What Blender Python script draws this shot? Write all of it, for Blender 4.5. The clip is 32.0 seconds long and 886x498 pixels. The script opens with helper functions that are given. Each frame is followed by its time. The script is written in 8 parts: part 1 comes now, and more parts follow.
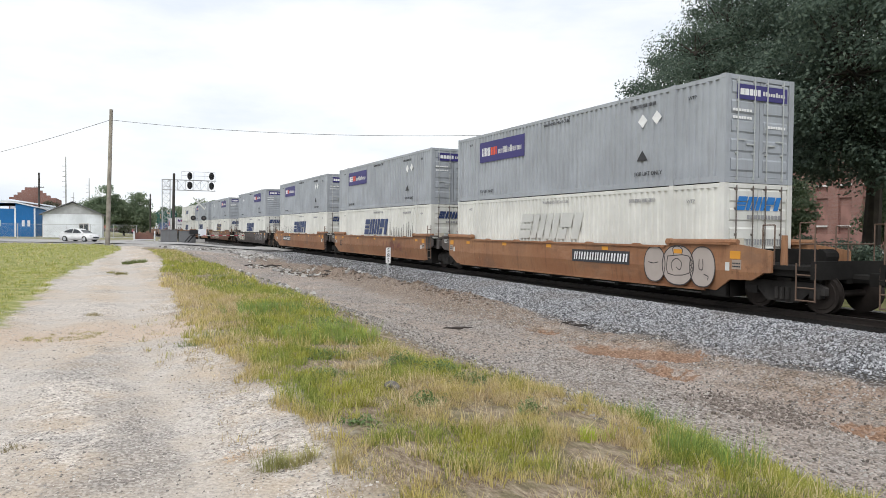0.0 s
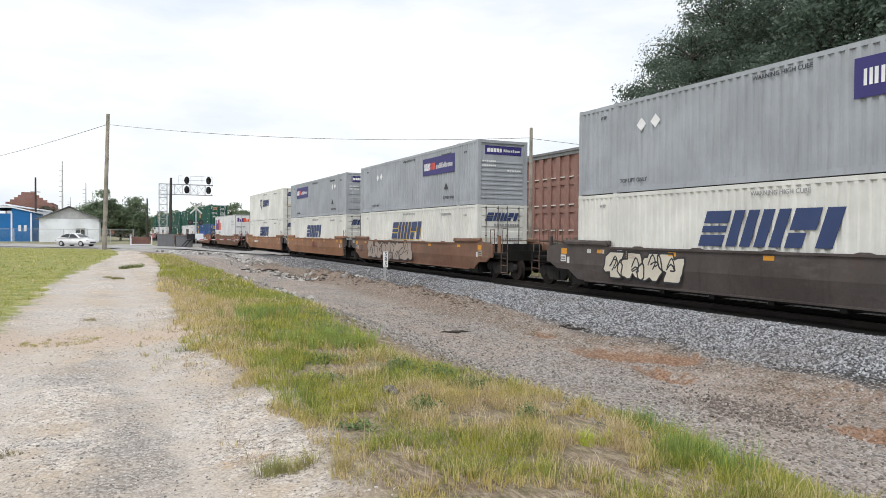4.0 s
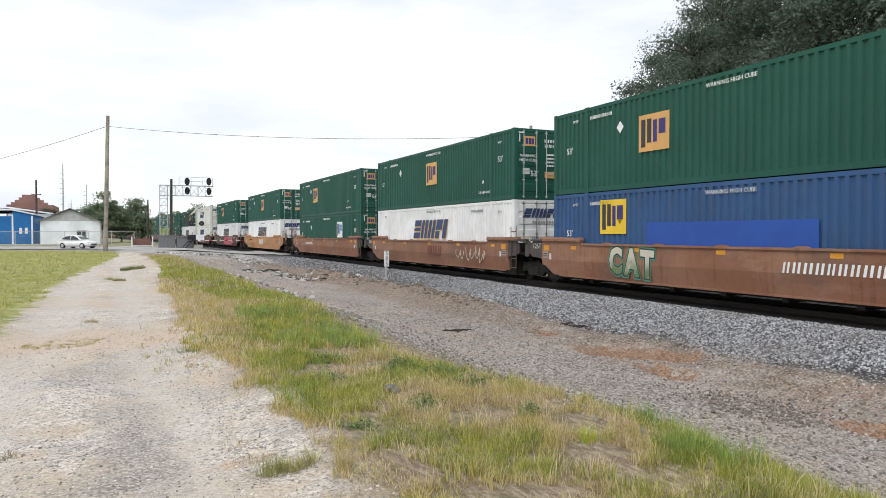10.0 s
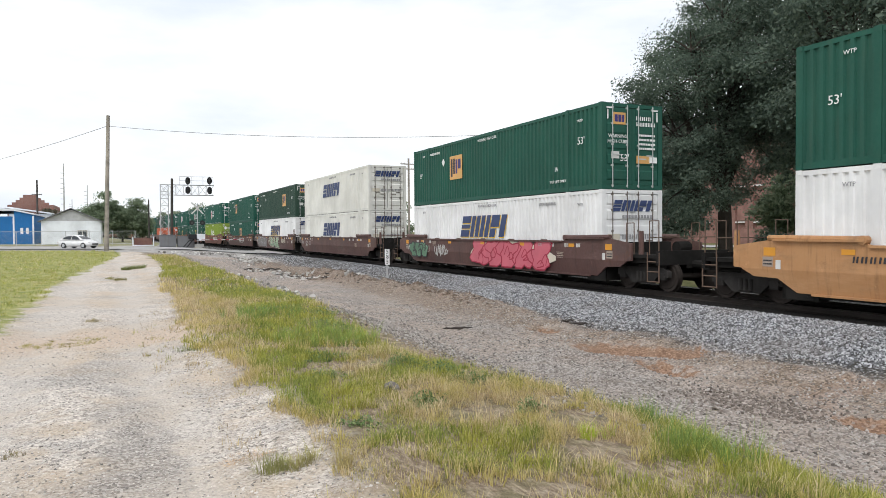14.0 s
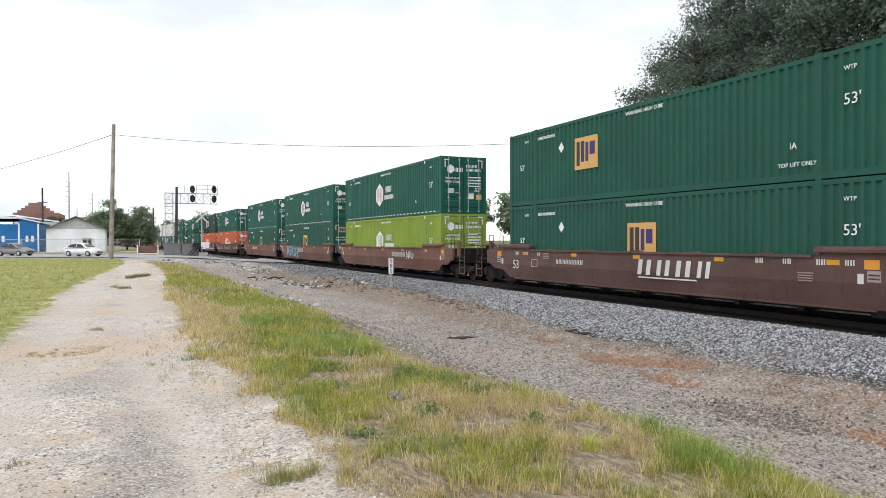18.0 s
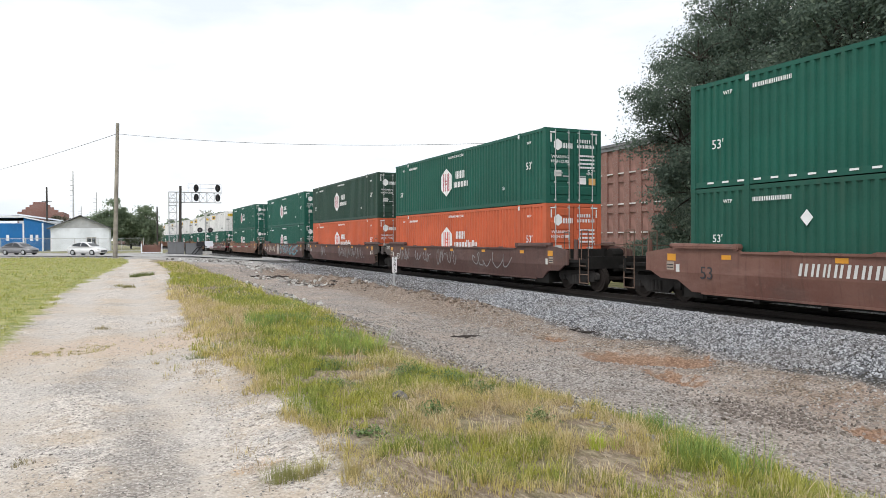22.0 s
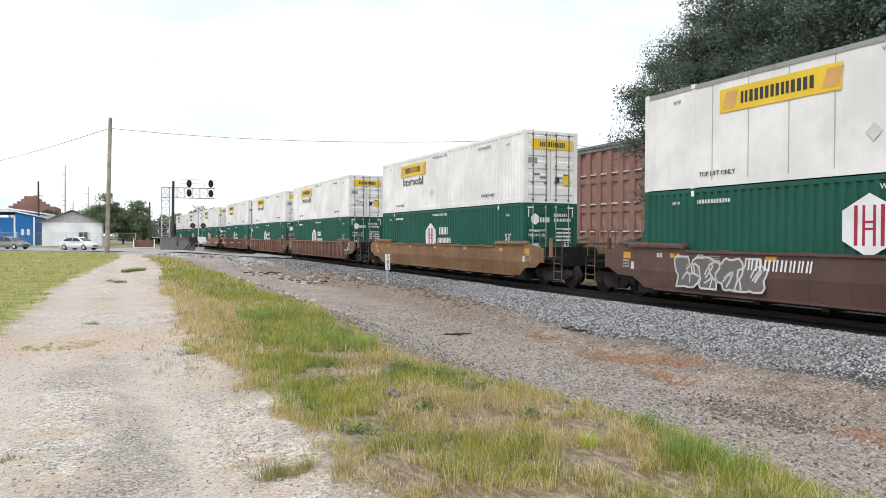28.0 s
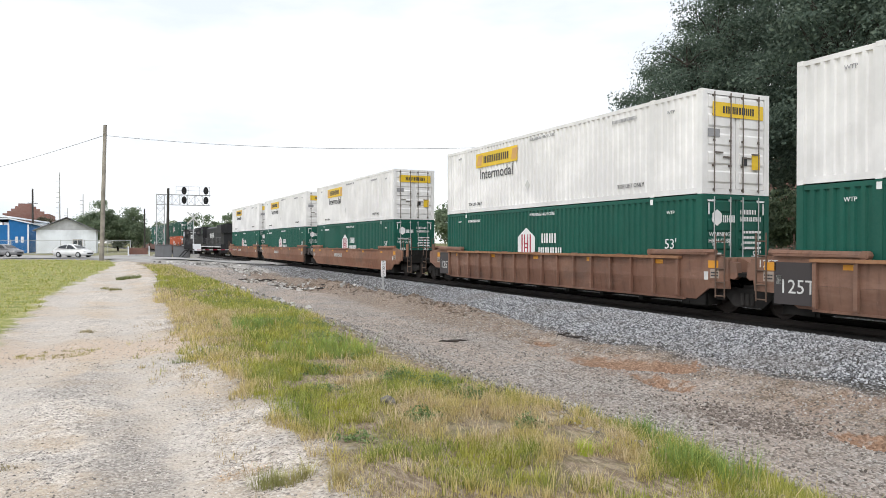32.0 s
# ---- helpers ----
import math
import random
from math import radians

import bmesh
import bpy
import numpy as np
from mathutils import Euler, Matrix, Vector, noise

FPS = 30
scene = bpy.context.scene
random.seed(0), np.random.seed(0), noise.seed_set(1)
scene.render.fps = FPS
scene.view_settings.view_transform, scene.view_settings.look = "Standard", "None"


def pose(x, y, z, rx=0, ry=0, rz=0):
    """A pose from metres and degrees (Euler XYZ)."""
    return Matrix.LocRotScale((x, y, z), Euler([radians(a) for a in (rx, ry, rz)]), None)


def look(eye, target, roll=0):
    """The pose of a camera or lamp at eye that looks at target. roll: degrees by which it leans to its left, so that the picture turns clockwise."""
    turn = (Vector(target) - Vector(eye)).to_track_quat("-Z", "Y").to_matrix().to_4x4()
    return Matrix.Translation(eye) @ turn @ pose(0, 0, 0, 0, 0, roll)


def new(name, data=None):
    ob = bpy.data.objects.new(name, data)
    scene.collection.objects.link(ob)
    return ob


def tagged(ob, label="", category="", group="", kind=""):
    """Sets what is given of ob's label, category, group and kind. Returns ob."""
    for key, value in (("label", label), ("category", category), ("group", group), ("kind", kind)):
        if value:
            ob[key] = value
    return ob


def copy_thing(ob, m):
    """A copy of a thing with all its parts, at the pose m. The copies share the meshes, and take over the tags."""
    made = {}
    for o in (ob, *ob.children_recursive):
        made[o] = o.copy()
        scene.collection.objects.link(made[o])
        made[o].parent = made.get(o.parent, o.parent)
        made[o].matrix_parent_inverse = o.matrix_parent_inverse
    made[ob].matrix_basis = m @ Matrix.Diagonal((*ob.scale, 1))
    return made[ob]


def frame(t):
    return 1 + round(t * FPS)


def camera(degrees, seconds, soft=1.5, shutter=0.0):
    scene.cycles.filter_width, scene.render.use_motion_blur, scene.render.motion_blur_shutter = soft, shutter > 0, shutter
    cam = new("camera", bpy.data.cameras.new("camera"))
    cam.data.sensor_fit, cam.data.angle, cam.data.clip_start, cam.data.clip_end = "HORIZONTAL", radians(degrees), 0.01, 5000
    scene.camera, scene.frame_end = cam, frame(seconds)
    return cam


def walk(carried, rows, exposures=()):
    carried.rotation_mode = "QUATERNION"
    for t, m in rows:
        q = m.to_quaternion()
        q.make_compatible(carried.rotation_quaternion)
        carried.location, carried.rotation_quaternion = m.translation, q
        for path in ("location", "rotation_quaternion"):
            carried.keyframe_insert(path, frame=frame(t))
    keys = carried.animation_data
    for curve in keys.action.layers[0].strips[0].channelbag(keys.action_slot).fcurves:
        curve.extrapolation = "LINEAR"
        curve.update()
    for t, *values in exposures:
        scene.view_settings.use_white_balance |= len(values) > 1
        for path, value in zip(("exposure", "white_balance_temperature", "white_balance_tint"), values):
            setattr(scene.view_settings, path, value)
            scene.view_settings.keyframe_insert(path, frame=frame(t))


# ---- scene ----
# ---- the camera: held by hand beside the line, the y axis runs along the track ----
cam = camera(64.54, 32.0, soft=0.85)
HELD = [
    (0, 0.000, 0.000, 1.650, -24.54, -1.49, -0.56),
    (0.5, -0.004, 0.004, 1.651, -24.67, -1.74, -0.57),
    (1, -0.002, 0.002, 1.654, -24.95, -1.66, -0.40),
    (1.5, 0.002, -0.000, 1.651, -24.68, -1.77, -0.27),
    (2, -0.004, 0.001, 1.655, -24.90, -1.64, -0.16),
    (2.5, 0.001, -0.003, 1.654, -24.74, -1.39, -0.20),
    (3, 0.002, -0.000, 1.658, -24.81, -1.47, -0.09),
    (3.5, -0.004, 0.005, 1.654, -24.83, -1.17, -0.38),
    (5.5, 0.001, -0.004, 1.652, -24.60, -1.31, -0.35),
    (6, 0.001, -0.001, 1.653, -24.77, -1.19, -0.31),
    (6.5, 0.013, -0.003, 1.654, -24.69, -1.31, -0.08),
    (7, 0.003, -0.001, 1.651, -24.76, -1.10, -0.08),
    (7.5, 0.003, 0.003, 1.653, -24.89, -1.30, -0.10),
    (8, 0.006, -0.005, 1.654, -24.68, -1.30, 0.10),
    (8.5, -0.003, -0.004, 1.651, -24.96, -1.21, 0.12),
    (9, 0.003, -0.003, 1.653, -24.85, -1.37, 0.40),
    (9.5, 0.007, -0.003, 1.647, -24.91, -1.30, 0.21),
    (10, 0.005, -0.006, 1.652, -24.69, -1.29, 0.12),
    (10.5, -0.001, -0.010, 1.653, -24.82, -1.16, 0.02),
    (11, 0.003, -0.011, 1.659, -24.91, -1.10, 0.01),
    (11.5, 0.001, -0.012, 1.653, -24.87, -1.16, 0.04),
    (12, 0.003, -0.003, 1.651, -24.80, -1.14, 0.16),
    (12.5, 0.004, -0.011, 1.655, -24.64, -1.23, 0.03),
    (13, 0.004, -0.011, 1.653, -24.61, -1.38, 0.24),
    (13.5, 0.004, -0.012, 1.655, -24.79, -1.49, 0.18),
    (14, 0.016, -0.009, 1.643, -24.62, -1.43, 0.38),
    (14.5, 0.013, -0.011, 1.654, -24.68, -1.17, 0.42),
    (16.5, 0.004, -0.016, 1.661, -24.33, -0.97, 0.29),
    (17, 0.012, -0.008, 1.663, -24.36, -1.02, 0.40),
    (17.5, 0.011, -0.013, 1.663, -24.36, -0.95, 0.37),
    (18, 0.009, -0.013, 1.656, -24.32, -0.70, 0.22),
    (18.5, 0.010, -0.011, 1.662, -24.40, -0.72, 0.17),
    (19, 0.005, -0.019, 1.663, -24.16, -0.65, 0.24),
    (19.5, 0.012, -0.013, 1.654, -24.53, -0.69, 0.22),
    (20, 0.010, -0.008, 1.658, -24.36, -0.90, 0.34),
    (20.5, 0.008, -0.008, 1.661, -24.24, -0.75, 0.28),
    (21, 0.006, -0.013, 1.664, -24.16, -0.91, 0.30),
    (21.5, 0.008, -0.011, 1.660, -24.25, -0.76, 0.17),
    (22, 0.002, -0.010, 1.660, -24.05, -0.82, 0.29),
    (22.5, 0.008, -0.005, 1.658, -24.06, -0.89, 0.30),
    (23, 0.009, -0.013, 1.660, -24.03, -0.95, 0.27),
    (23.5, 0.011, -0.001, 1.667, -24.12, -0.92, 0.28),
    (24, 0.013, 0.000, 1.662, -23.93, -0.89, 0.31),
    (24.5, 0.011, -0.003, 1.663, -24.21, -0.85, 0.05),
    (25, 0.009, 0.000, 1.659, -24.16, -0.70, 0.04),
    (25.5, 0.009, -0.011, 1.656, -23.93, -0.67, 0.17),
    (27.5, 0.009, 0.006, 1.655, -24.29, -1.11, 0.33),
    (28, 0.016, 0.004, 1.656, -24.57, -1.01, -0.17),
    (28.5, 0.009, 0.011, 1.667, -24.52, -1.00, -0.15),
    (29, 0.012, 0.003, 1.654, -24.57, -0.99, -0.04),
    (29.5, 0.013, 0.005, 1.662, -24.56, -1.07, -0.04),
    (30, 0.013, 0.001, 1.659, -24.76, -0.94, -0.09),
    (30.5, 0.007, 0.010, 1.661, -24.82, -0.93, -0.04),
    (31, 0.004, 0.010, 1.663, -24.95, -0.83, -0.19),
    (31.5, 0.003, 0.008, 1.667, -24.94, -0.66, 0.07),
    (32, 0.008, 0.007, 1.664, -24.94, -0.49, -0.02),
]
walk(cam, [(t, pose(x, y, z, 90 + p, r, w)) for t, x, y, z, w, p, r in HELD],
     exposures=[(0.0, 0.0), (10.0, 0.0), (17.0, 0.06), (32.0, 0.09)])

# ---- light: bright overcast sky, weak soft sun ----
SUN_EL, SUN_AZ = radians(47), radians(228)
world = bpy.data.worlds.new("overcast_sky")
scene.world = world
world.use_nodes = True
wt = world.node_tree
wt.nodes.clear()


def wnode(kind, **values):
    n = wt.nodes.new(kind)
    for key, value in values.items():
        n.inputs[key].default_value = value
    return n


w_out = wt.nodes.new("ShaderNodeOutputWorld")
w_bg = wt.nodes.new("ShaderNodeBackground")
w_sky = wt.nodes.new("ShaderNodeTexSky")
w_sky.sky_type, w_sky.sun_disc = "NISHITA", False
w_sky.sun_elevation, w_sky.sun_rotation = SUN_EL, SUN_AZ
w_co = wt.nodes.new("ShaderNodeTexCoord")
w_map = wnode("ShaderNodeMapping", Location=(0.35, 0.6, 0.15), Scale=(1.0, 1.0, 3.4))
w_noise = wnode("ShaderNodeTexNoise", Scale=2.1, Detail=7.0, Roughness=0.56)
w_ramp = wt.nodes.new("ShaderNodeValToRGB")
w_ramp.color_ramp.elements[0].position, w_ramp.color_ramp.elements[0].color = 0.38, (0.77, 0.83, 0.92, 1)
w_ramp.color_ramp.elements[1].position, w_ramp.color_ramp.elements[1].color = 0.57, (0.985, 0.995, 1.0, 1)
w_dim = wt.nodes.new("ShaderNodeMix")
w_dim.data_type = "RGBA"
w_dim.inputs[0].default_value = 0.93
w_scale = wt.nodes.new("ShaderNodeMix")
w_scale.data_type, w_scale.blend_type = "RGBA", "MULTIPLY"
w_scale.inputs[0].default_value = 1.0
w_scale.inputs[7].default_value = (0.09, 0.09, 0.09, 1)
wt.links.new(w_co.outputs["Generated"], w_map.inputs["Vector"])
wt.links.new(w_map.outputs[0], w_noise.inputs["Vector"])
wt.links.new(w_noise.outputs[0], w_ramp.inputs[0])
wt.links.new(w_sky.outputs[0], w_scale.inputs[6])
wt.links.new(w_scale.outputs[2], w_dim.inputs[6])
wt.links.new(w_ramp.outputs[0], w_dim.inputs[7])
wt.links.new(w_dim.outputs[2], w_bg.inputs["Color"])
w_bg.inputs["Strength"].default_value = 1.14
wt.links.new(w_bg.outputs[0], w_out.inputs["Surface"])

sun = new("sun", bpy.data.lights.new("sun", "SUN"))
sun.data.energy, sun.data.angle, sun.data.color = 1.55, radians(24), (1.0, 0.99, 0.975)
sun.matrix_basis = look((-40, -36, 58), (0, 0, 0))

# ---- the line of the track: straight past the camera, then a wide curve ----
KC = -1.463e-4
BEND_END = 260.0
TRACK_X = 15.925
RAIL_Z = -0.23


def track_x(y):
    if y < BEND_END:
        return TRACK_X + KC * y * y
    return TRACK_X + KC * BEND_END ** 2 + 2 * KC * BEND_END * (y - BEND_END)


def track_turn(y):
    return -math.degrees(math.atan(2 * KC * min(y, BEND_END)))


# ---- node helpers ----
class Nodes:
    def __init__(self, name):
        self.mat = bpy.data.materials.new(name)
        self.mat.use_nodes = True
        self.t = self.mat.node_tree
        self.bsdf = self.t.nodes["Principled BSDF"]

    def put(self, target, value):
        if isinstance(value, bpy.types.NodeSocket):
            self.t.links.new(value, target)
        else:
            target.default_value = value

    def set(self, **values):
        for key, value in values.items():
            self.put(self.bsdf.inputs[key.replace("_", " ")], value)
        return self

    def coord(self, kind="Object"):
        return self.t.nodes.new("ShaderNodeTexCoord").outputs[kind]

    def position(self):
        return self.t.nodes.new("ShaderNodeNewGeometry").outputs["Position"]

    def island(self):
        return self.t.nodes.new("ShaderNodeNewGeometry").outputs["Random Per Island"]

    def chance(self):
        return self.t.nodes.new("ShaderNodeObjectInfo").outputs["Random"]

    def noise(self, scale, detail=4.0, rough=0.55, vec=None, stretch=None):
        n = self.t.nodes.new("ShaderNodeTexNoise")
        n.inputs["Scale"].default_value = scale
        n.inputs["Detail"].default_value = detail
        n.inputs["Roughness"].default_value = rough
        vec = vec or self.coord()
        if stretch:
            m = self.t.nodes.new("ShaderNodeMapping")
            m.inputs["Scale"].default_value = stretch
            self.put(m.inputs["Vector"], vec)
            vec = m.outputs[0]
        self.put(n.inputs["Vector"], vec)
        return n.outputs[0]

    def voronoi(self, scale, vec=None, out="Distance", feature="F1"):
        n = self.t.nodes.new("ShaderNodeTexVoronoi")
        n.feature = feature
        n.inputs["Scale"].default_value = scale
        self.put(n.inputs["Vector"], vec or self.coord())
        return n.outputs[out]

    def ramp(self, fac, *stops):
        n = self.t.nodes.new("ShaderNodeValToRGB")
        e = n.color_ramp.elements
        while len(e) < len(stops):
            e.new(0.5)
        for i, (at, col) in enumerate(stops):
            e[i].position = at
            e[i].color = (*col, 1) if len(col) == 3 else col
        self.put(n.inputs[0], fac)
        return n.outputs[0]

    def step(self, value, lo, hi):
        n = self.t.nodes.new("ShaderNodeMapRange")
        n.interpolation_type = "SMOOTHSTEP"
        self.put(n.inputs[0], value)
        n.inputs[1].default_value, n.inputs[2].default_value = lo, hi
        return n.outputs[0]

    def math(self, op, a, b=0.0):
        n = self.t.nodes.new("ShaderNodeMath")
        n.operation = op
        self.put(n.inputs[0], a)
        self.put(n.inputs[1], b)
        return n.outputs[0]

    def mix(self, fac, a, b, blend="MIX"):
        n = self.t.nodes.new("ShaderNodeMix")
        n.data_type, n.blend_type = "RGBA", blend
        self.put(n.inputs[0], fac)
        for i, v in ((6, a), (7, b)):
            self.put(n.inputs[i], v if isinstance(v, bpy.types.NodeSocket) else (*v[:3], 1))
        return n.outputs[2]

    def axes(self, vec):
        n = self.t.nodes.new("ShaderNodeSeparateXYZ")
        self.put(n.inputs[0], vec)
        return n.outputs

    def translucent(self, colour, share):
        """Let part of the light pass through a thin leaf."""
        tr = self.t.nodes.new("ShaderNodeBsdfTranslucent")
        mixed = self.t.nodes.new("ShaderNodeMixShader")
        self.put(tr.inputs["Color"], colour)
        mixed.inputs[0].default_value = share
        self.t.links.new(self.bsdf.outputs[0], mixed.inputs[1])
        self.t.links.new(tr.outputs[0], mixed.inputs[2])
        self.t.links.new(mixed.outputs[0], self.t.nodes["Material Output"].inputs[0])

    def bump(self, height, strength=0.3, distance=0.02):
        n = self.t.nodes.new("ShaderNodeBump")
        n.inputs["Strength"].default_value, n.inputs["Distance"].default_value = strength, distance
        self.put(n.inputs["Height"], height)
        self.put(self.bsdf.inputs["Normal"], n.outputs[0])
        return self


MATS = {}


def paint(name, col, rough=0.45, metal=0.0, dirt=0.25, rust=0.0, grime=(0.12, 0.09, 0.06)):
    """Painted or bare metal with streaks, grime and some rust."""
    if name in MATS:
        return MATS[name]
    n = Nodes(name)
    co = n.coord()
    streak = n.noise(1.6, 5, 0.6, co, (3.0, 3.0, 0.35))
    fine = n.noise(14, 4, 0.6, co)
    blotch = n.noise(0.55, 5, 0.6, co)
    shade = n.mix(n.step(blotch, 0.35, 0.7), tuple(c * 0.86 for c in col), tuple(min(1, c * 1.06) for c in col))
    shade = n.mix(n.math("MULTIPLY", n.step(streak, 0.48, 0.78), dirt), shade, grime)
    if rust:
        spots = n.math("MULTIPLY", n.step(n.noise(2.3, 8, 0.72, co), 0.60, 0.70), rust)
        shade = n.mix(spots, shade, n.ramp(fine, (0.3, (0.10, 0.035, 0.015)), (0.7, (0.22, 0.09, 0.035))))
    tone = n.chance()
    shade = n.mix(n.math("MULTIPLY", tone, 0.16), shade, tuple(c * 0.62 + 0.03 for c in col))
    n.bsdf.inputs["Specular IOR Level"].default_value = 0.35
    n.set(Base_Color=shade, Metallic=metal, Roughness=n.ramp(fine, (0.3, (rough,) * 3), (0.75, (min(1, rough + 0.2),) * 3)))
    n.bump(fine, 0.06, 0.01)
    MATS[name] = n.mat
    return n.mat


def car_paint(name, col, faded, rust):
    """Old railcar paint: faded areas, rain streaks, rust bloom and scuffs."""
    n = Nodes(name)
    co = n.coord()
    fine = n.noise(16, 5, 0.65, co)
    streak = n.noise(2.2, 6, 0.65, co, (1.0, 2.6, 0.22))
    broad = n.noise(0.42, 5, 0.6, co)
    c = n.mix(n.step(broad, 0.36, 0.66), col, faded)
    c = n.mix(n.math("MULTIPLY", n.step(streak, 0.50, 0.72), 0.55), c, tuple(v * 0.42 for v in col))
    c = n.mix(n.math("MULTIPLY", n.step(n.noise(3.0, 7, 0.7, co, (1, 1, 0.6)), 0.60, 0.74), 0.5), c, tuple(min(1, v * 1.5 + 0.05) for v in faded))
    dirt = n.math("MULTIPLY", n.step(n.noise(0.8, 7, 0.68, co, (1, 0.7, 1.2)), 0.47, 0.66), 0.6)
    c = n.mix(dirt, c, tuple(v * 0.42 + 0.025 for v in faded))
    bloom = n.math("MULTIPLY", n.step(n.noise(1.5, 9, 0.74, co), 0.575, 0.68), rust)
    c = n.mix(bloom, c, n.ramp(fine, (0.3, (0.085, 0.032, 0.016)), (0.7, (0.19, 0.08, 0.035))))
    c = n.mix(n.math("MULTIPLY", n.step(n.noise(0.5, 6, 0.7, co, (1, 0.6, 2.2)), 0.5, 0.68), 0.4), c, tuple(v * 1.2 + 0.06 for v in faded))
    c = n.mix(n.math("MULTIPLY", n.chance(), 0.18), c, (0.12, 0.085, 0.065))
    n.set(Base_Color=c, Roughness=n.ramp(fine, (0.3, (0.55,) * 3), (0.8, (0.85,) * 3)))
    n.bump(fine, 0.1, 0.01)
    return n.mat


def plain(name, col, rough=0.6, metal=0.0, var=0.15, scale=6.0, bump=0.1):
    """A plain surface with variation at two scales."""
    if name in MATS:
        return MATS[name]
    n = Nodes(name)
    big, fine = n.noise(scale * 0.2, 4), n.noise(scale * 3, 5, 0.65)
    c = n.mix(n.step(big, 0.3, 0.7), tuple(v * (1 - var) for v in col), tuple(min(1, v * (1 + var)) for v in col))
    c = n.mix(n.math("MULTIPLY", n.step(fine, 0.5, 0.8), var), c, tuple(v * 0.55 for v in col))
    n.set(Base_Color=c, Roughness=rough, Metallic=metal)
    n.bump(fine, bump, 0.02)
    MATS[name] = n.mat
    return n.mat


# ---- mesh helpers ----
def box(bm, x0, x1, y0, y1, z0, z1):
    v = [bm.verts.new(p) for p in ((x0, y0, z0), (x1, y0, z0), (x1, y1, z0), (x0, y1, z0),
                                   (x0, y0, z1), (x1, y0, z1), (x1, y1, z1), (x0, y1, z1))]
    for f in ((3, 2, 1, 0), (4, 5, 6, 7), (0, 1, 5, 4), (1, 2, 6, 5), (2, 3, 7, 6), (3, 0, 4, 7)):
        bm.faces.new([v[i] for i in f])
    return v


def prism(bm, pts, a0, a1, axis="x"):
    """A closed outline swept along an axis: pts are (y, z) for x, (x, z) for y, (x, y) for z."""
    def at(p, a):
        return {"x": (a, p[0], p[1]), "y": (p[0], a, p[1]), "z": (p[0], p[1], a)}[axis]
    lo = [bm.verts.new(at(p, a0)) for p in pts]
    hi = [bm.verts.new(at(p, a1)) for p in pts]
    n = len(pts)
    bm.faces.new(lo)
    bm.faces.new(hi[::-1])
    for i in range(n):
        bm.faces.new((lo[i], hi[i], hi[(i + 1) % n], lo[(i + 1) % n]))


def tube(bm, a, b, r0, r1=None, sides=8, caps=True):
    a, b = Vector(a), Vector(b)
    r1 = r0 if r1 is None else r1
    q = (b - a).to_track_quat("Z", "Y")
    rings = []
    for p, r in ((a, r0), (b, r1)):
        rings.append([bm.verts.new(p + q @ Vector((r * math.cos(2 * math.pi * i / sides), r * math.sin(2 * math.pi * i / sides), 0)))
                      for i in range(sides)])
    for i in range(sides):
        j = (i + 1) % sides
        bm.faces.new((rings[0][i], rings[0][j], rings[1][j], rings[1][i]))
    if caps:
        bm.faces.new(rings[0][::-1])
        bm.faces.new(rings[1])


def bent(bm, pts, r, sides=6):
    for a, b in zip(pts, pts[1:]):
        tube(bm, a, b, r, r, sides)


def mesh_of(name, bm, mat, smooth=False):
    bmesh.ops.recalc_face_normals(bm, faces=bm.faces)
    me = bpy.data.meshes.new(name)
    bm.to_mesh(me)
    bm.free()
    me.materials.append(mat)
    if smooth:
        me.polygons.foreach_set("use_smooth", [True] * len(me.polygons))
    return me


def part(name, bm, mat, parent, label="", at=None, smooth=False):
    me = bm if isinstance(bm, bpy.types.Mesh) else mesh_of(name, bm, mat, smooth)
    ob = new(name, me)
    ob.parent = parent
    if at is not None:
        ob.matrix_basis = at
    if label:
        tagged(ob, label)
    return ob


def thing(name, label, category, group="", at=None, kind=""):
    ob = new(name)
    ob.empty_display_size = 0.2
    if at is not None:
        ob.matrix_basis = at
    return tagged(ob, label, category, group, kind)


def single(name, bm, mat, label, category, group="", kind="", at=None, smooth=False):
    ob = new(name, bm if isinstance(bm, bpy.types.Mesh) else mesh_of(name, bm, mat, smooth))
    if at is not None:
        ob.matrix_basis = at
    return tagged(ob, label, category, group, kind)


def fast_mesh(name, verts, faces, mat, smooth=False):
    verts, faces = np.asarray(verts, np.float32), np.asarray(faces, np.int32)
    me = bpy.data.meshes.new(name)
    k = faces.shape[1]
    me.vertices.add(len(verts))
    me.vertices.foreach_set("co", verts.ravel())
    me.loops.add(faces.size)
    me.loops.foreach_set("vertex_index", faces.ravel())
    me.polygons.add(len(faces))
    me.polygons.foreach_set("loop_start", np.arange(0, faces.size, k, dtype=np.int32))
    me.update(calc_edges=True)
    me.validate()
    me.polygons.foreach_set("use_smooth", [smooth] * len(faces))
    me.materials.append(mat)
    return me


def scatter(name, base_v, base_f, places, mat, smooth=False):
    """Many copies of one small shape in a single mesh. places: (n, 4, 3) arrays: three axes and an origin."""
    base_v, base_f = np.asarray(base_v, float), np.asarray(base_f, int)
    v = np.einsum("ka,nad->nkd", base_v, places[:, :3, :]) + places[:, 3:4, :]
    f = base_f[None] + (np.arange(len(places)) * len(base_v))[:, None, None]
    return fast_mesh(name, v.reshape(-1, 3), f.reshape(-1, base_f.shape[1]), mat, smooth)


TEXTS = {}


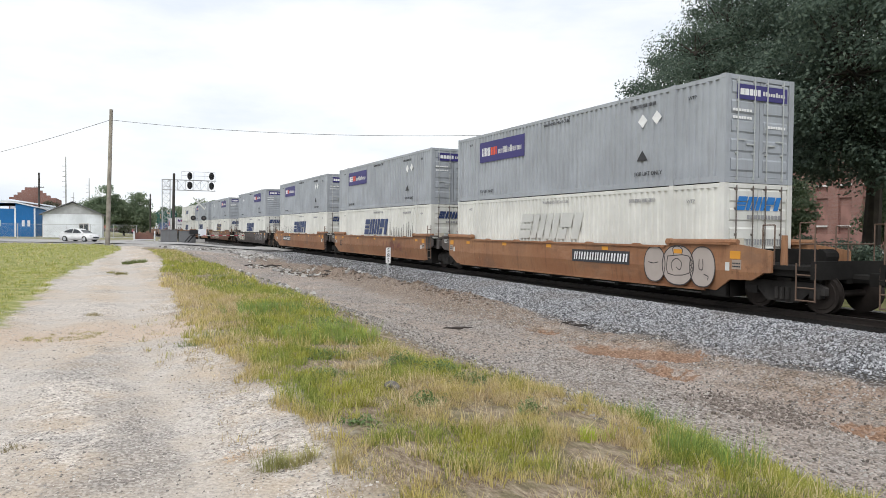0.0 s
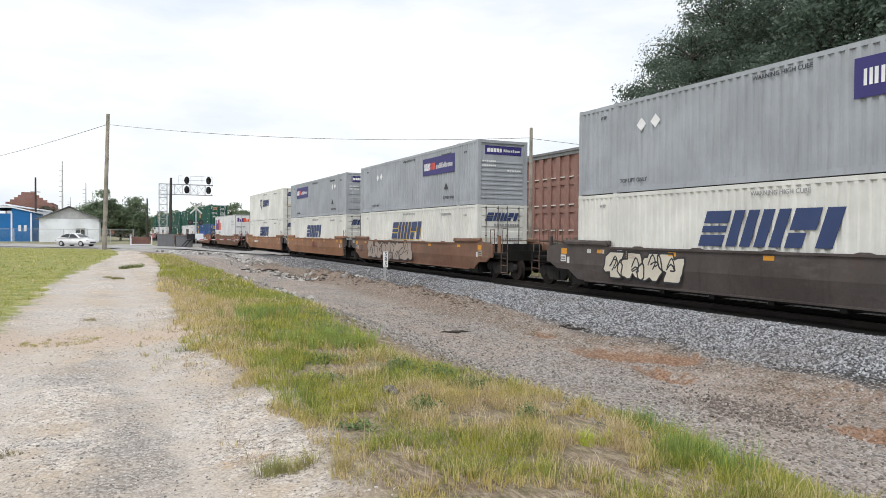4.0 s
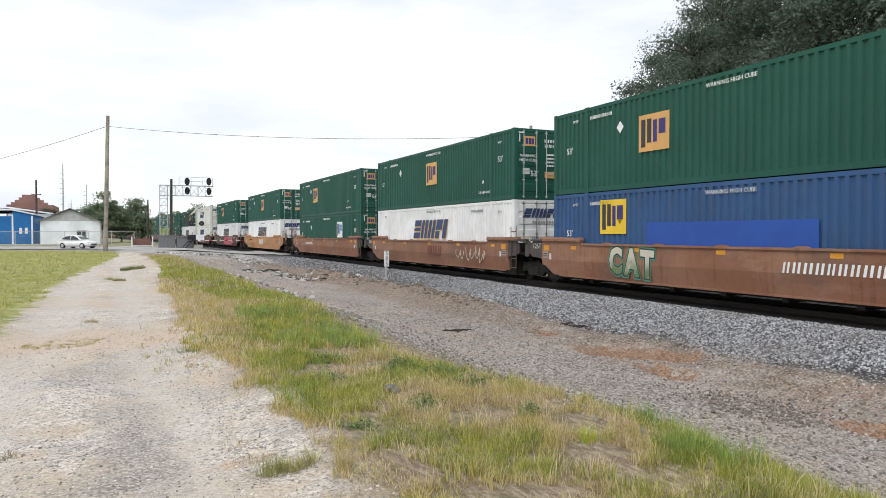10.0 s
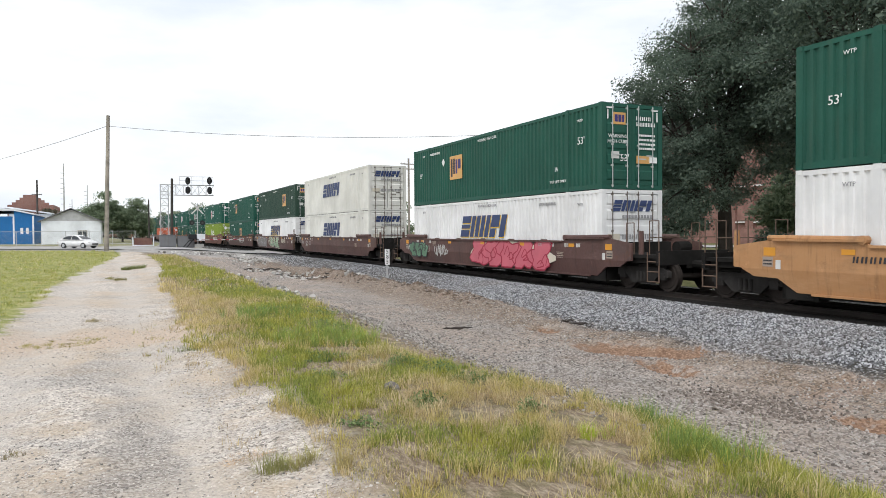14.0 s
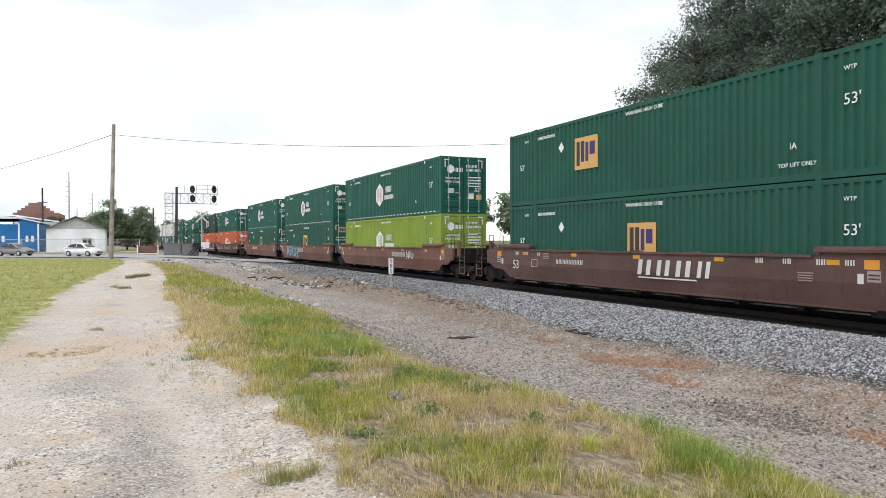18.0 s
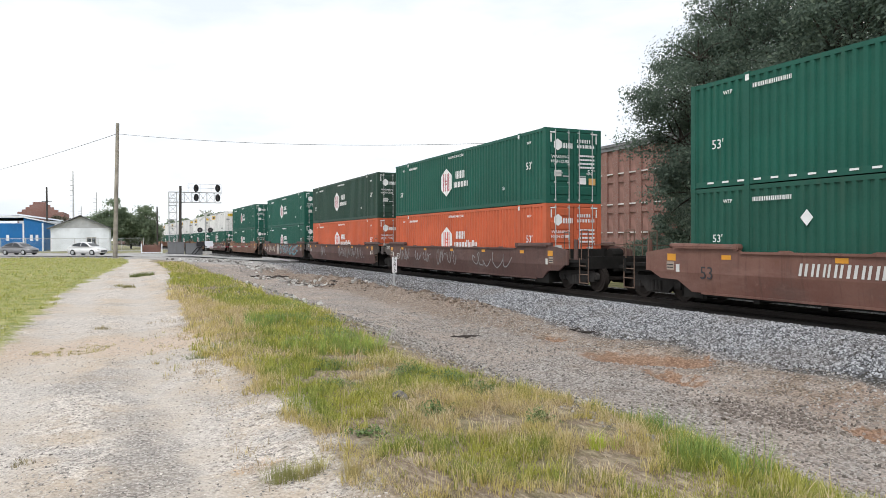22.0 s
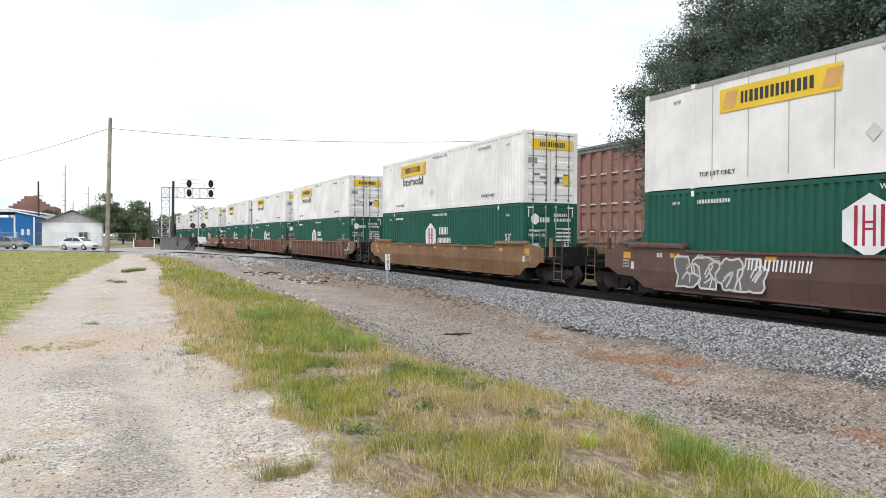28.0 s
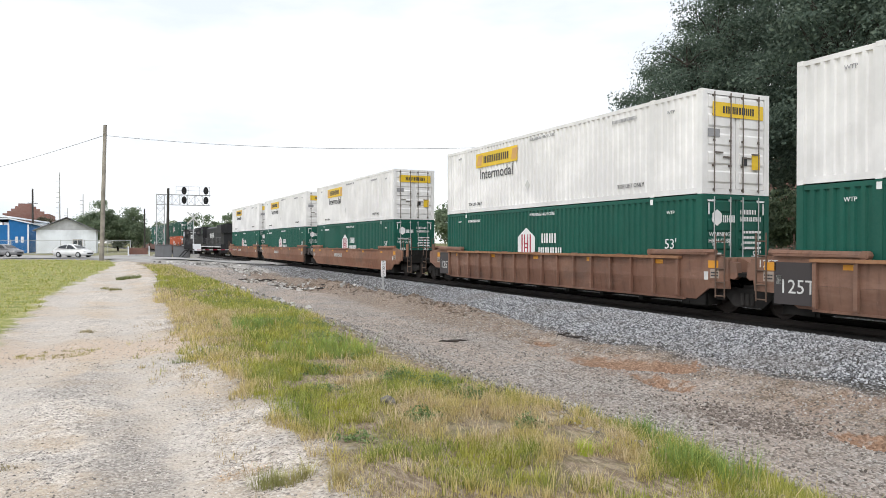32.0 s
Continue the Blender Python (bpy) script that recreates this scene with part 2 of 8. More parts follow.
def lettering(words, height, mat, thick=0.004):
    """A mesh of words, centred, in the x-z plane facing -y."""
    key = (words, height, mat.name)
    if key not in TEXTS:
        cu = bpy.data.curves.new("lettering", "FONT")
        cu.body, cu.size, cu.extrude = words, height * 1.38, thick
        cu.align_x, cu.align_y = "CENTER", "CENTER"
        cu.resolution_u = 2
        ob = bpy.data.objects.new("lettering", cu)
        me = bpy.data.meshes.new_from_object(ob)
        bpy.data.objects.remove(ob)
        me.transform(Matrix.Rotation(radians(90), 4, "X"))
        me.materials.clear()
        me.materials.append(mat)
        TEXTS[key] = me
    return TEXTS[key]


# ---- ground ----
ROAD_AT, ROAD_DIR = Vector((-4.0, 87.0)), Vector((0.787, -0.617))
ROAD_N = Vector((0.617, 0.787))


def ease(v, a, b):
    v = min(1.0, max(0.0, (v - a) / (b - a)))
    return v * v * (3 - 2 * v)


def road_side(x, y):
    return (x - ROAD_AT.x) * ROAD_N.x + (y - ROAD_AT.y) * ROAD_N.y


# bare clay hollows at the foot of the bank: centre, radius, stretch along y
CLAYS = ((9.25, 11.5, 1.05, 0.72), (9.7, 10.6, 0.9, 0.8), (9.7, 15.0, 0.55, 0.8), (8.55, 5.6, 0.45, 0.6), (8.6, 9.4, 0.4, 0.5))


def clay_depth(x, y):
    return max(0.0, max(1.0 - math.hypot(x - cx, (y - cy) * k) / cr for cx, cy, cr, k in CLAYS))


def field_shift(y):
    """The drive narrows towards the street: how far its field edge moves over."""
    return 2.3 * ease(y, 22, 66)


def ground_z(x, y, fine=True):
    u = x - (track_x(max(-60.0, y)) - TRACK_X)
    z = -0.72 * ease(u, 3.6, 6.6) - 0.06 * ease(u, 6.6, 9.5)
    z += 0.39 * ease(u, 10.7, 13.7) - 0.33 * ease(u, 18.3, 21.0) + 0.85 * ease(u, 22.0, 27.0)
    flat = ease(y, 46, 62) * (1 - ease(u, 20.5, 23))
    z = z * (1 - flat) + flat * (-0.39 * ease(u, 6.0, 12.5))
    if fine and abs(x) < 60 and -10 < y < 120:
        z += 0.10 * (noise.noise((x * 0.22, y * 0.16, 3.1))) * (1 - ease(u, 11.5, 13.5))
        if u < 13.4:
            z += 0.035 * noise.noise((x * 1.1, y * 0.9, 7.7)) + 0.018 * noise.noise((x * 3.1, y * 2.7, 1.2))
        if -2.2 < u < 1.4:
            z -= 0.04 * (math.exp(-((u + 1.15) / 0.35) ** 2) + math.exp(-((u - 0.25) / 0.35) ** 2))
        if 0.8 < u < 4.4:
            z += 0.07 * ease(u, 0.8, 1.5) * (1 - ease(u, 3.5, 4.4))
        z -= 0.42 * math.exp(-((x - 9.2) / 0.75) ** 2 - ((y - 38.5) / 1.7) ** 2)
        z += 0.22 * math.exp(-((x - 10.6) / 0.6) ** 2 - ((y - 36.0) / 2.2) ** 2) + 0.2 * math.exp(-((x - 8.0) / 0.6) ** 2 - ((y - 41.5) / 2.0) ** 2)
        if y < 55 and 6.0 < u < 11.5:
            z += 0.14 * noise.noise((x * 0.45, y * 0.33, 12.5)) * (1 - ease(u, 10.5, 11.5))
        if 7.0 < u < 11.5 and y < 24:
            z -= 0.2 * ease(clay_depth(x, y), 0.0, 0.8)
        # a rough dirt bank stands along the toe of the ballast
        if 8.6 < u < 12.2 and y < 52:
            ridge = math.exp(-((u - 10.55 - 0.5 * noise.noise((0.2, y * 0.17, 5.0))) / 0.6) ** 2)
            z += ridge * (0.05 + 0.28 * ease(y, 15, 22) * (1 - ease(y, 44, 50))) * (0.75 + 0.7 * noise.noise((x * 1.3, y * 0.8, 17.0)))
            z += ridge * 0.09 * noise.noise((x * 2.9, y * 2.3, 2.0))
    return z


def ground_material():
    n = Nodes("ground_gravel_grass_and_ballast")
    pos = n.position()
    ax = n.axes(pos)
    u = n.math("SUBTRACT", ax[0], n.math("MULTIPLY", n.math("MULTIPLY", ax[1], ax[1]), KC))
    wob = n.math("MULTIPLY", n.math("SUBTRACT", n.noise(0.55, 5, 0.6, pos), 0.5), 2.2)
    wob2 = n.math("MULTIPLY", n.math("SUBTRACT", n.noise(3.2, 5, 0.65, pos), 0.5), 0.9)
    uw = n.math("ADD", u, n.math("ADD", wob, wob2))
    uf = n.math("ADD", u, n.math("MULTIPLY", n.math("ADD", wob, wob2), 0.45))
    fine = n.noise(38, 6, 0.7, pos)
    mid = n.noise(2.0, 6, 0.65, pos)
    big = n.noise(0.35, 5, 0.6, pos)
    peb = n.voronoi(30, pos, "Color")
    pebd = n.voronoi(30, pos)
    # pale crushed-stone drive: grey grit, tan clay wash, two worn wheel tracks
    grit = n.voronoi(52, pos, "Color")
    coarse = n.axes(n.voronoi(21, pos, "Color"))[0]
    drive = n.ramp(n.math("ADD", n.math("MULTIPLY", fine, 0.4), n.math("ADD", n.math("MULTIPLY", n.axes(grit)[0], 0.4), n.math("MULTIPLY", coarse, 0.2))),
                   (0.22, (0.16, 0.143, 0.127)), (0.42, (0.51, 0.455, 0.405)), (0.75, (0.83, 0.76, 0.69)))
    wash = n.step(n.math("ADD", big, n.math("MULTIPLY", n.math("SUBTRACT", mid, 0.5), 0.5)), 0.42, 0.58)
    drive = n.mix(n.math("MULTIPLY", wash, 0.8), drive, n.ramp(fine, (0.25, (0.43, 0.335, 0.245)), (0.75, (0.66, 0.555, 0.445))))
    dusk = n.step(n.noise(0.75, 8, 0.74, pos), 0.46, 0.62)
    drive = n.mix(n.math("MULTIPLY", dusk, 0.5), drive, n.ramp(n.axes(grit)[1], (0.05, (0.085, 0.08, 0.078)), (0.45, (0.33, 0.31, 0.295)), (0.95, (0.64, 0.61, 0.58))))
    track_a = n.math("SUBTRACT", 1.0, n.step(n.math("ABSOLUTE", n.math("SUBTRACT", uf, -1.15)), 0.15, 0.6))
    track_b = n.math("SUBTRACT", 1.0, n.step(n.math("ABSOLUTE", n.math("SUBTRACT", uf, 0.3)), 0.15, 0.6))
    worn = n.math("MULTIPLY", n.math("MAXIMUM", track_a, track_b), 0.5)
    drive = n.mix(worn, drive, n.ramp(fine, (0.25, (0.48, 0.43, 0.385)), (0.75, (0.66, 0.61, 0.56))))
    # dark trodden stains along the right wheel track
    for cx, cy, rx, ry, share in ((0.12, 5.6, 0.34, 1.3, 0.6), (0.05, 7.2, 0.38, 1.0, 0.42), (-0.3, 9.3, 0.55, 0.8, 0.4), (-0.2, 4.4, 0.45, 0.9, 0.4)):
        sx_ = n.math("DIVIDE", n.math("SUBTRACT", ax[0], cx), rx)
        sy_ = n.math("DIVIDE", n.math("SUBTRACT", ax[1], cy), ry)
        near_ = n.math("ADD", n.math("ADD", n.math("MULTIPLY", sx_, sx_), n.math("MULTIPLY", sy_, sy_)), n.math("MULTIPLY", n.math("SUBTRACT", mid, 0.5), 4.0))
        stain = n.math("MULTIPLY", n.math("SUBTRACT", 1.0, n.step(near_, 0.1, 1.3)), share)
        drive = n.mix(stain, drive, n.ramp(n.axes(grit)[2], (0.05, (0.10, 0.088, 0.08)), (0.5, (0.30, 0.27, 0.245)), (0.95, (0.58, 0.54, 0.50))))
    bar = n.math("MULTIPLY", n.math("SUBTRACT", 1.0, n.step(n.math("ABSOLUTE", n.math("SUBTRACT", n.math("ADD", ax[1], wob), 12.3)), 0.4, 1.5)), 0.75)
    drive = n.mix(bar, drive, n.ramp(fine, (0.25, (0.50, 0.37, 0.27)), (0.75, (0.66, 0.53, 0.42))))
    # turf
    straws = n.noise(24, 6, 0.75, pos, (1.0, 0.28, 1.0))
    turf = n.ramp(n.math("ADD", n.math("MULTIPLY", n.noise(6, 6, 0.7, pos), 0.5), n.math("MULTIPLY", straws, 0.5)), (0.34, (0.085, 0.075, 0.045)), (0.5, (0.23, 0.195, 0.12)), (0.64, (0.44, 0.37, 0.26)))
    turf = n.mix(n.math("MULTIPLY", n.step(n.noise(1.6, 5, 0.65, pos), 0.42, 0.56), 0.75), turf, n.ramp(straws, (0.36, (0.15, 0.105, 0.08)), (0.5, (0.29, 0.22, 0.165)), (0.64, (0.50, 0.42, 0.33))))
    # trodden gravel and clay
    swale = n.ramp(n.math("ADD", n.math("MULTIPLY", fine, 0.5), n.math("MULTIPLY", n.axes(peb)[1], 0.5)),
                   (0.22, (0.10, 0.088, 0.079)), (0.5, (0.31, 0.275, 0.25)), (0.8, (0.56, 0.52, 0.485)))
    swale = n.mix(n.math("MULTIPLY", n.step(mid, 0.47, 0.7), 0.45), swale, n.ramp(n.axes(peb)[2], (0.1, (0.13, 0.095, 0.07)), (0.9, (0.33, 0.26, 0.205))))
    clay = n.step(n.math("ADD", n.noise(0.42, 5, 0.62, pos), n.math("MULTIPLY", n.math("SUBTRACT", fine, 0.5), 0.12)), 0.585, 0.66)
    band = n.math("MULTIPLY", n.step(u, 6.6, 9.4), n.math("SUBTRACT", 1.0, n.step(u, 11.2, 12.4)))
    band = n.math("MULTIPLY", band, 0.35)
    for cx, cy, cr, squash in CLAYS:
        dx = n.math("SUBTRACT", ax[0], cx)
        dy = n.math("MULTIPLY", n.math("SUBTRACT", ax[1], cy), squash)
        far = n.math("ADD", n.math("SQRT", n.math("ADD", n.math("MULTIPLY", dx, dx), n.math("MULTIPLY", dy, dy))), n.math("MULTIPLY", wob2, 1.5))
        band = n.math("MAXIMUM", band, n.math("SUBTRACT", 1.0, n.step(far, cr * 0.45, cr * 1.1)))
    clay = n.math("MAXIMUM", clay, n.step(band, 0.4, 0.8))
    brownish = n.math("MULTIPLY", n.step(big, 0.38, 0.62), n.math("MULTIPLY", n.step(u, 4.2, 6.0), n.math("ADD", 0.65, n.math("MULTIPLY", n.step(ax[1], 11.0, 19.0), 0.25))))
    swale = n.mix(brownish, swale, n.ramp(n.math("ADD", n.math("MULTIPLY", fine, 0.5), n.math("MULTIPLY", n.axes(peb)[0], 0.5)), (0.25, (0.175, 0.138, 0.113)), (0.75, (0.60, 0.505, 0.435))))
    # brown dirt washed down the toe of the bank
    toe = n.math("MULTIPLY", n.step(uf, 8.4, 9.6), n.math("MAXIMUM", n.math("MULTIPLY", n.step(mid, 0.36, 0.56), 0.85), n.math("MULTIPLY", n.step(ax[1], 14.0, 20.0), 0.75)))
    swale = n.mix(toe, swale, n.ramp(n.math("ADD", n.math("MULTIPLY", fine, 0.5), n.math("MULTIPLY", n.axes(peb)[2], 0.5)), (0.25, (0.06, 0.045, 0.034)), (0.5, (0.225, 0.168, 0.126)), (0.8, (0.46, 0.375, 0.305))))
    swale = n.mix(n.math("MULTIPLY", clay, band), swale, n.ramp(n.math("ADD", n.math("MULTIPLY", fine, 0.6), n.math("MULTIPLY", n.axes(peb)[1], 0.4)), (0.25, (0.15, 0.09, 0.06)), (0.5, (0.27, 0.165, 0.11)), (0.8, (0.44, 0.30, 0.215))))
    # ballast
    stone = n.ramp(n.axes(n.voronoi(17, pos, "Color"))[0], (0.0, (0.08, 0.084, 0.092)), (0.5, (0.25, 0.253, 0.262)), (1.0, (0.54, 0.54, 0.55)))
    stone = n.mix(n.step(n.voronoi(17, pos), 0.25, 0.55), stone, (0.06, 0.055, 0.05))
    # shade under the train, painted over the stained ballast as a near-black strip
    train_shade = n.math("MULTIPLY", n.step(u, 13.75, 14.15), n.math("SUBTRACT", 1.0, n.step(u, 17.0, 18.2)))
    stone = n.mix(n.math("MULTIPLY", train_shade, 0.97), stone, (0.012, 0.011, 0.010))
    mown = n.ramp(n.noise(2.2, 8, 0.75, pos), (0.32, (0.15, 0.185, 0.055)), (0.5, (0.31, 0.32, 0.115)), (0.66, (0.49, 0.44, 0.23)))
    uv = n.math("SUBTRACT", n.math("ADD", u, n.math("MULTIPLY", n.math("ADD", wob, wob2), 0.6)), n.math("MULTIPLY", n.step(ax[1], 22.0, 66.0), 2.3))
    col = n.mix(n.step(uv, -1.95, -1.7), mown, drive)
    col = n.mix(n.step(n.math("SUBTRACT", uw, n.math("MULTIPLY", n.step(ax[1], 20.0, 40.0), 0.8)), 0.95, 1.6), col, turf)
    col = n.mix(n.step(uf, 4.05, 4.65), col, swale)
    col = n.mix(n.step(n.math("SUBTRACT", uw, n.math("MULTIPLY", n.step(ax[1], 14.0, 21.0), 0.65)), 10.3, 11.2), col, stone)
    col = n.mix(n.step(uf, 20.4, 21.4), col, n.ramp(n.noise(1.5, 6, 0.65, pos), (0.3, (0.07, 0.10, 0.03)), (0.6, (0.20, 0.18, 0.09))))
    # gravel apron where the drive meets the street, then mown verge beyond it
    side = n.math("ADD", n.math("MULTIPLY", n.math("SUBTRACT", ax[0], ROAD_AT.x), ROAD_N.x),
                  n.math("MULTIPLY", n.math("SUBTRACT", ax[1], ROAD_AT.y), ROAD_N.y))
    apron = n.mix(n.step(n.noise(0.6, 6, 0.65, pos), 0.4, 0.65), (0.44, 0.42, 0.40), (0.27, 0.255, 0.24))
    flare = n.math("ADD", side, n.math("ADD", wob, n.math("MULTIPLY", n.step(ax[0], -3.0, 3.0), 9.0)))
    near = n.math("MULTIPLY", n.step(flare, -9.5, -7.5), n.math("SUBTRACT", 1.0, n.step(n.math("ADD", uw, 0.0), 11.0, 12.0)))
    col = n.mix(near, col, apron)
    beyond = n.step(n.math("ADD", side, wob), 13.0, 15.0)
    col = n.mix(n.math("MULTIPLY", beyond, n.math("SUBTRACT", 1.0, n.step(u, 10.0, 11.5))), col,
                n.ramp(n.noise(0.8, 6, 0.65, pos), (0.3, (0.15, 0.17, 0.06)), (0.62, (0.33, 0.30, 0.20))))
    n.set(Base_Color=col, Roughness=0.95)
    n.bsdf.inputs["Specular IOR Level"].default_value = 0.15
    rough_h = n.math("ADD", n.math("MULTIPLY", fine, 0.4), n.math("MULTIPLY", pebd, -0.6))
    n.bump(rough_h, 0.9, 0.035)
    return n.mat


def steps(*runs):
    out = []
    for a, b, s in runs:
        out += list(np.arange(a, b - 1e-6, s))
    return out


gx = [-1600, -700, -300, -150, -90, -60, -42, -30, -22] + steps((-17, -4, 0.6), (-4, 15, 0.13), (15, 22, 0.4), (22, 32, 1.0)) + [33, 36, 42, 55, 80, 130, 250, 600, 1600]
gy = [-600, -200, -80, -40, -22, -14] + steps((-9, 0, 0.8), (0, 22, 0.15), (22, 45, 0.3), (45, 75, 0.6), (75, 130, 1.5)) + [132, 140, 155, 180, 220, 280, 400, 700, 1200, 2400]
gv = [(x, y, ground_z(x, y)) for y in gy for x in gx]
nx = len(gx)
gf = [(j * nx + i, j * nx + i + 1, (j + 1) * nx + i + 1, (j + 1) * nx + i) for j in range(len(gy) - 1) for i in range(nx - 1)]
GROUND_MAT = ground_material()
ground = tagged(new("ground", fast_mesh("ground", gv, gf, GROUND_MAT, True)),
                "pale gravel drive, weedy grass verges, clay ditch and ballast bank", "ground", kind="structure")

# ---- street and crossing ----
asphalt = plain("worn_asphalt", (0.36, 0.35, 0.34), 0.9, 0, 0.25, 3.0, 0.3)
concrete = plain("weathered_concrete", (0.42, 0.41, 0.39), 0.85, 0, 0.2, 4.0, 0.2)


def strip(bm, pts, half, lift, thick=0.05):
    """A paved ribbon along plan points that follows the ground."""
    rows = []
    for i, p in enumerate(pts):
        a, b = pts[max(0, i - 1)], pts[min(len(pts) - 1, i + 1)]
        d = (Vector(b) - Vector(a)).normalized()
        n = Vector((-d.y, d.x))
        row = []
        for s in (-1, -0.5, 0, 0.5, 1):
            q = Vector(p) + n * half * s
            row.append((q.x, q.y, ground_z(q.x, q.y, False) + lift + 0.05 * (1 - abs(s))))
        rows.append([bm.verts.new(v) for v in row])
    for a, b in zip(rows, rows[1:]):
        for i in range(4):
            bm.faces.new((a[i], a[i + 1], b[i + 1], b[i]))


bm = bmesh.new()
strip(bm, [tuple(ROAD_AT + ROAD_DIR * s) for s in np.arange(-160, 120, 2.0)], 4.6, 0.07)
single("street", bm, asphalt, "worn pale grey asphalt street over the level crossing", "street", kind="structure")

# ---- track: rails, ties ----
rail_steel = plain("rusty_rail_steel", (0.022, 0.016, 0.013), 0.7, 0.3, 0.3, 8.0, 0.2)
tie_wood = plain("creosoted_tie_wood", (0.012, 0.011, 0.010), 0.95, 0, 0.35, 8.0, 0.4)
rail_head = plain("polished_rail_head", (0.12, 0.11, 0.10), 0.45, 0.7, 0.1, 8.0, 0.05)


def along(y, off):
    a = radians(track_turn(y))
    return track_x(y) + off * math.cos(a), y + off * math.sin(a)


def rail_run(name, off):
    prof = [(-0.07, -0.17), (0.07, -0.17), (0.07, -0.155), (0.012, -0.13), (0.012, -0.04), (0.036, -0.03), (0.036, 0.0),
            (-0.036, 0.0), (-0.036, -0.03), (-0.012, -0.04), (-0.012, -0.13), (-0.07, -0.155)]
    bm = bmesh.new()
    rings = []
    for y in [-150, -60, -20] + list(range(0, 260, 10)) + [300, 420, 600, 900]:
        rings.append([bm.verts.new((*along(y, off + px), RAIL_Z + pz)) for px, pz in prof])
    for a, b in zip(rings, rings[1:]):
        for i in range(len(prof)):
            j = (i + 1) % len(prof)
            f = bm.faces.new((a[i], a[j], b[j], b[i]))
            f.material_index = 1 if i == 6 else 0
    me = mesh_of(name, bm, rail_steel)
    me.materials.append(rail_head)
    return me


track = thing("railway_track", "single railway track of rusty steel rails on dark ties", "railway track", kind="structure")
for off in (-0.7525, 0.7525):
    part("rail", rail_run("rail", off), None, track)
bm = bmesh.new()
box(bm, -1.3, 1.3, -0.115, 0.115, -0.09, 0.085)
tie_mesh = mesh_of("tie", bm, tie_wood)


def lay_ties():
    y = -12.0
    while y < 105:
        if abs(road_side(track_x(y), y)) > 5.6:
            part("tie", tie_mesh, None, track, at=pose(track_x(y), y, RAIL_Z - 0.255, 0, 0, track_turn(y) + random.uniform(-0.6, 0.6)))
        y += 0.5


# crossing panels between and beside the rails
cross = thing("crossing_panels", "grey timber and rubber panels between the rails of the crossing", "crossing surface", kind="structure")
yc = 72.3
for off, w in ((0.0, 0.66), (-1.25, 0.42), (1.25, 0.42)):
    for k in range(9):
        bm2 = bmesh.new()
        box(bm2, -w, w, -0.72, 0.72, -0.14, -0.006)
        part("panel", bm2, concrete, cross, at=pose(*along(yc - 6 + k * 1.5, off), RAIL_Z, 0, 0, track_turn(yc)))


# ---- train: containers ----
CL, CW, CH = 16.154, 1.2955, 2.896
black = plain("black_rubber_and_grease", (0.015, 0.015, 0.016), 0.6, 0, 0.2)
zinc = paint("galvanised_rods", (0.55, 0.56, 0.57), 0.4, 0.5, 0.3)
PAINTS = {
    "grey": paint("container_grey", (0.39, 0.415, 0.45), 0.5, 0, 0.25),
    "white": paint("container_white", (0.74, 0.735, 0.69), 0.5, 0, 0.16, 0.06),
    "white2": paint("container_bright_white", (0.82, 0.82, 0.82), 0.45, 0, 0.10, 0.03),
    "emp": paint("container_green", (0.010, 0.088, 0.061), 0.5, 0, 0.12),
    "empdark": paint("container_dark_green", (0.018, 0.058, 0.038), 0.5, 0, 0.2),
    "hub": paint("container_bottle_green", (0.006, 0.098, 0.069), 0.48, 0, 0.10),
    "hubdark": paint("container_faded_dark_green", (0.022, 0.062, 0.045), 0.5, 0, 0.2),
    "blue": paint("container_blue", (0.032, 0.095, 0.23), 0.5, 0, 0.3, 0.1),
    "lime": paint("container_lime", (0.24, 0.34, 0.045), 0.5, 0, 0.2),
    "orange": paint("container_orange", (0.58, 0.125, 0.052), 0.5, 0, 0.3),
    "jb": paint("container_cream_white", (0.87, 0.855, 0.845), 0.48, 0, 0.07, 0.06),
}
COLOUR_WORDS = {"grey": "plain grey", "white": "off-white", "white2": "bright white", "emp": "dark green", "empdark": "weathered dark green",
                "hub": "bottle-green", "hubdark": "faded blackish green", "blue": "faded blue", "lime": "lime-green", "orange": "orange-red", "jb": "cream-white"}
rod_grey = paint("painted_lock_rods", (0.52, 0.54, 0.54), 0.45, 0.2, 0.3)
rod_dark = paint("rusty_dark_lock_rods", (0.17, 0.145, 0.13), 0.6, 0.1, 0.4, 0.3)
seam_grey = paint("panel_seam_grey", (0.50, 0.50, 0.49), 0.55, 0.1, 0.3)
rail_grey = paint("dull_top_rail", (0.36, 0.365, 0.37), 0.5, 0.3, 0.3)
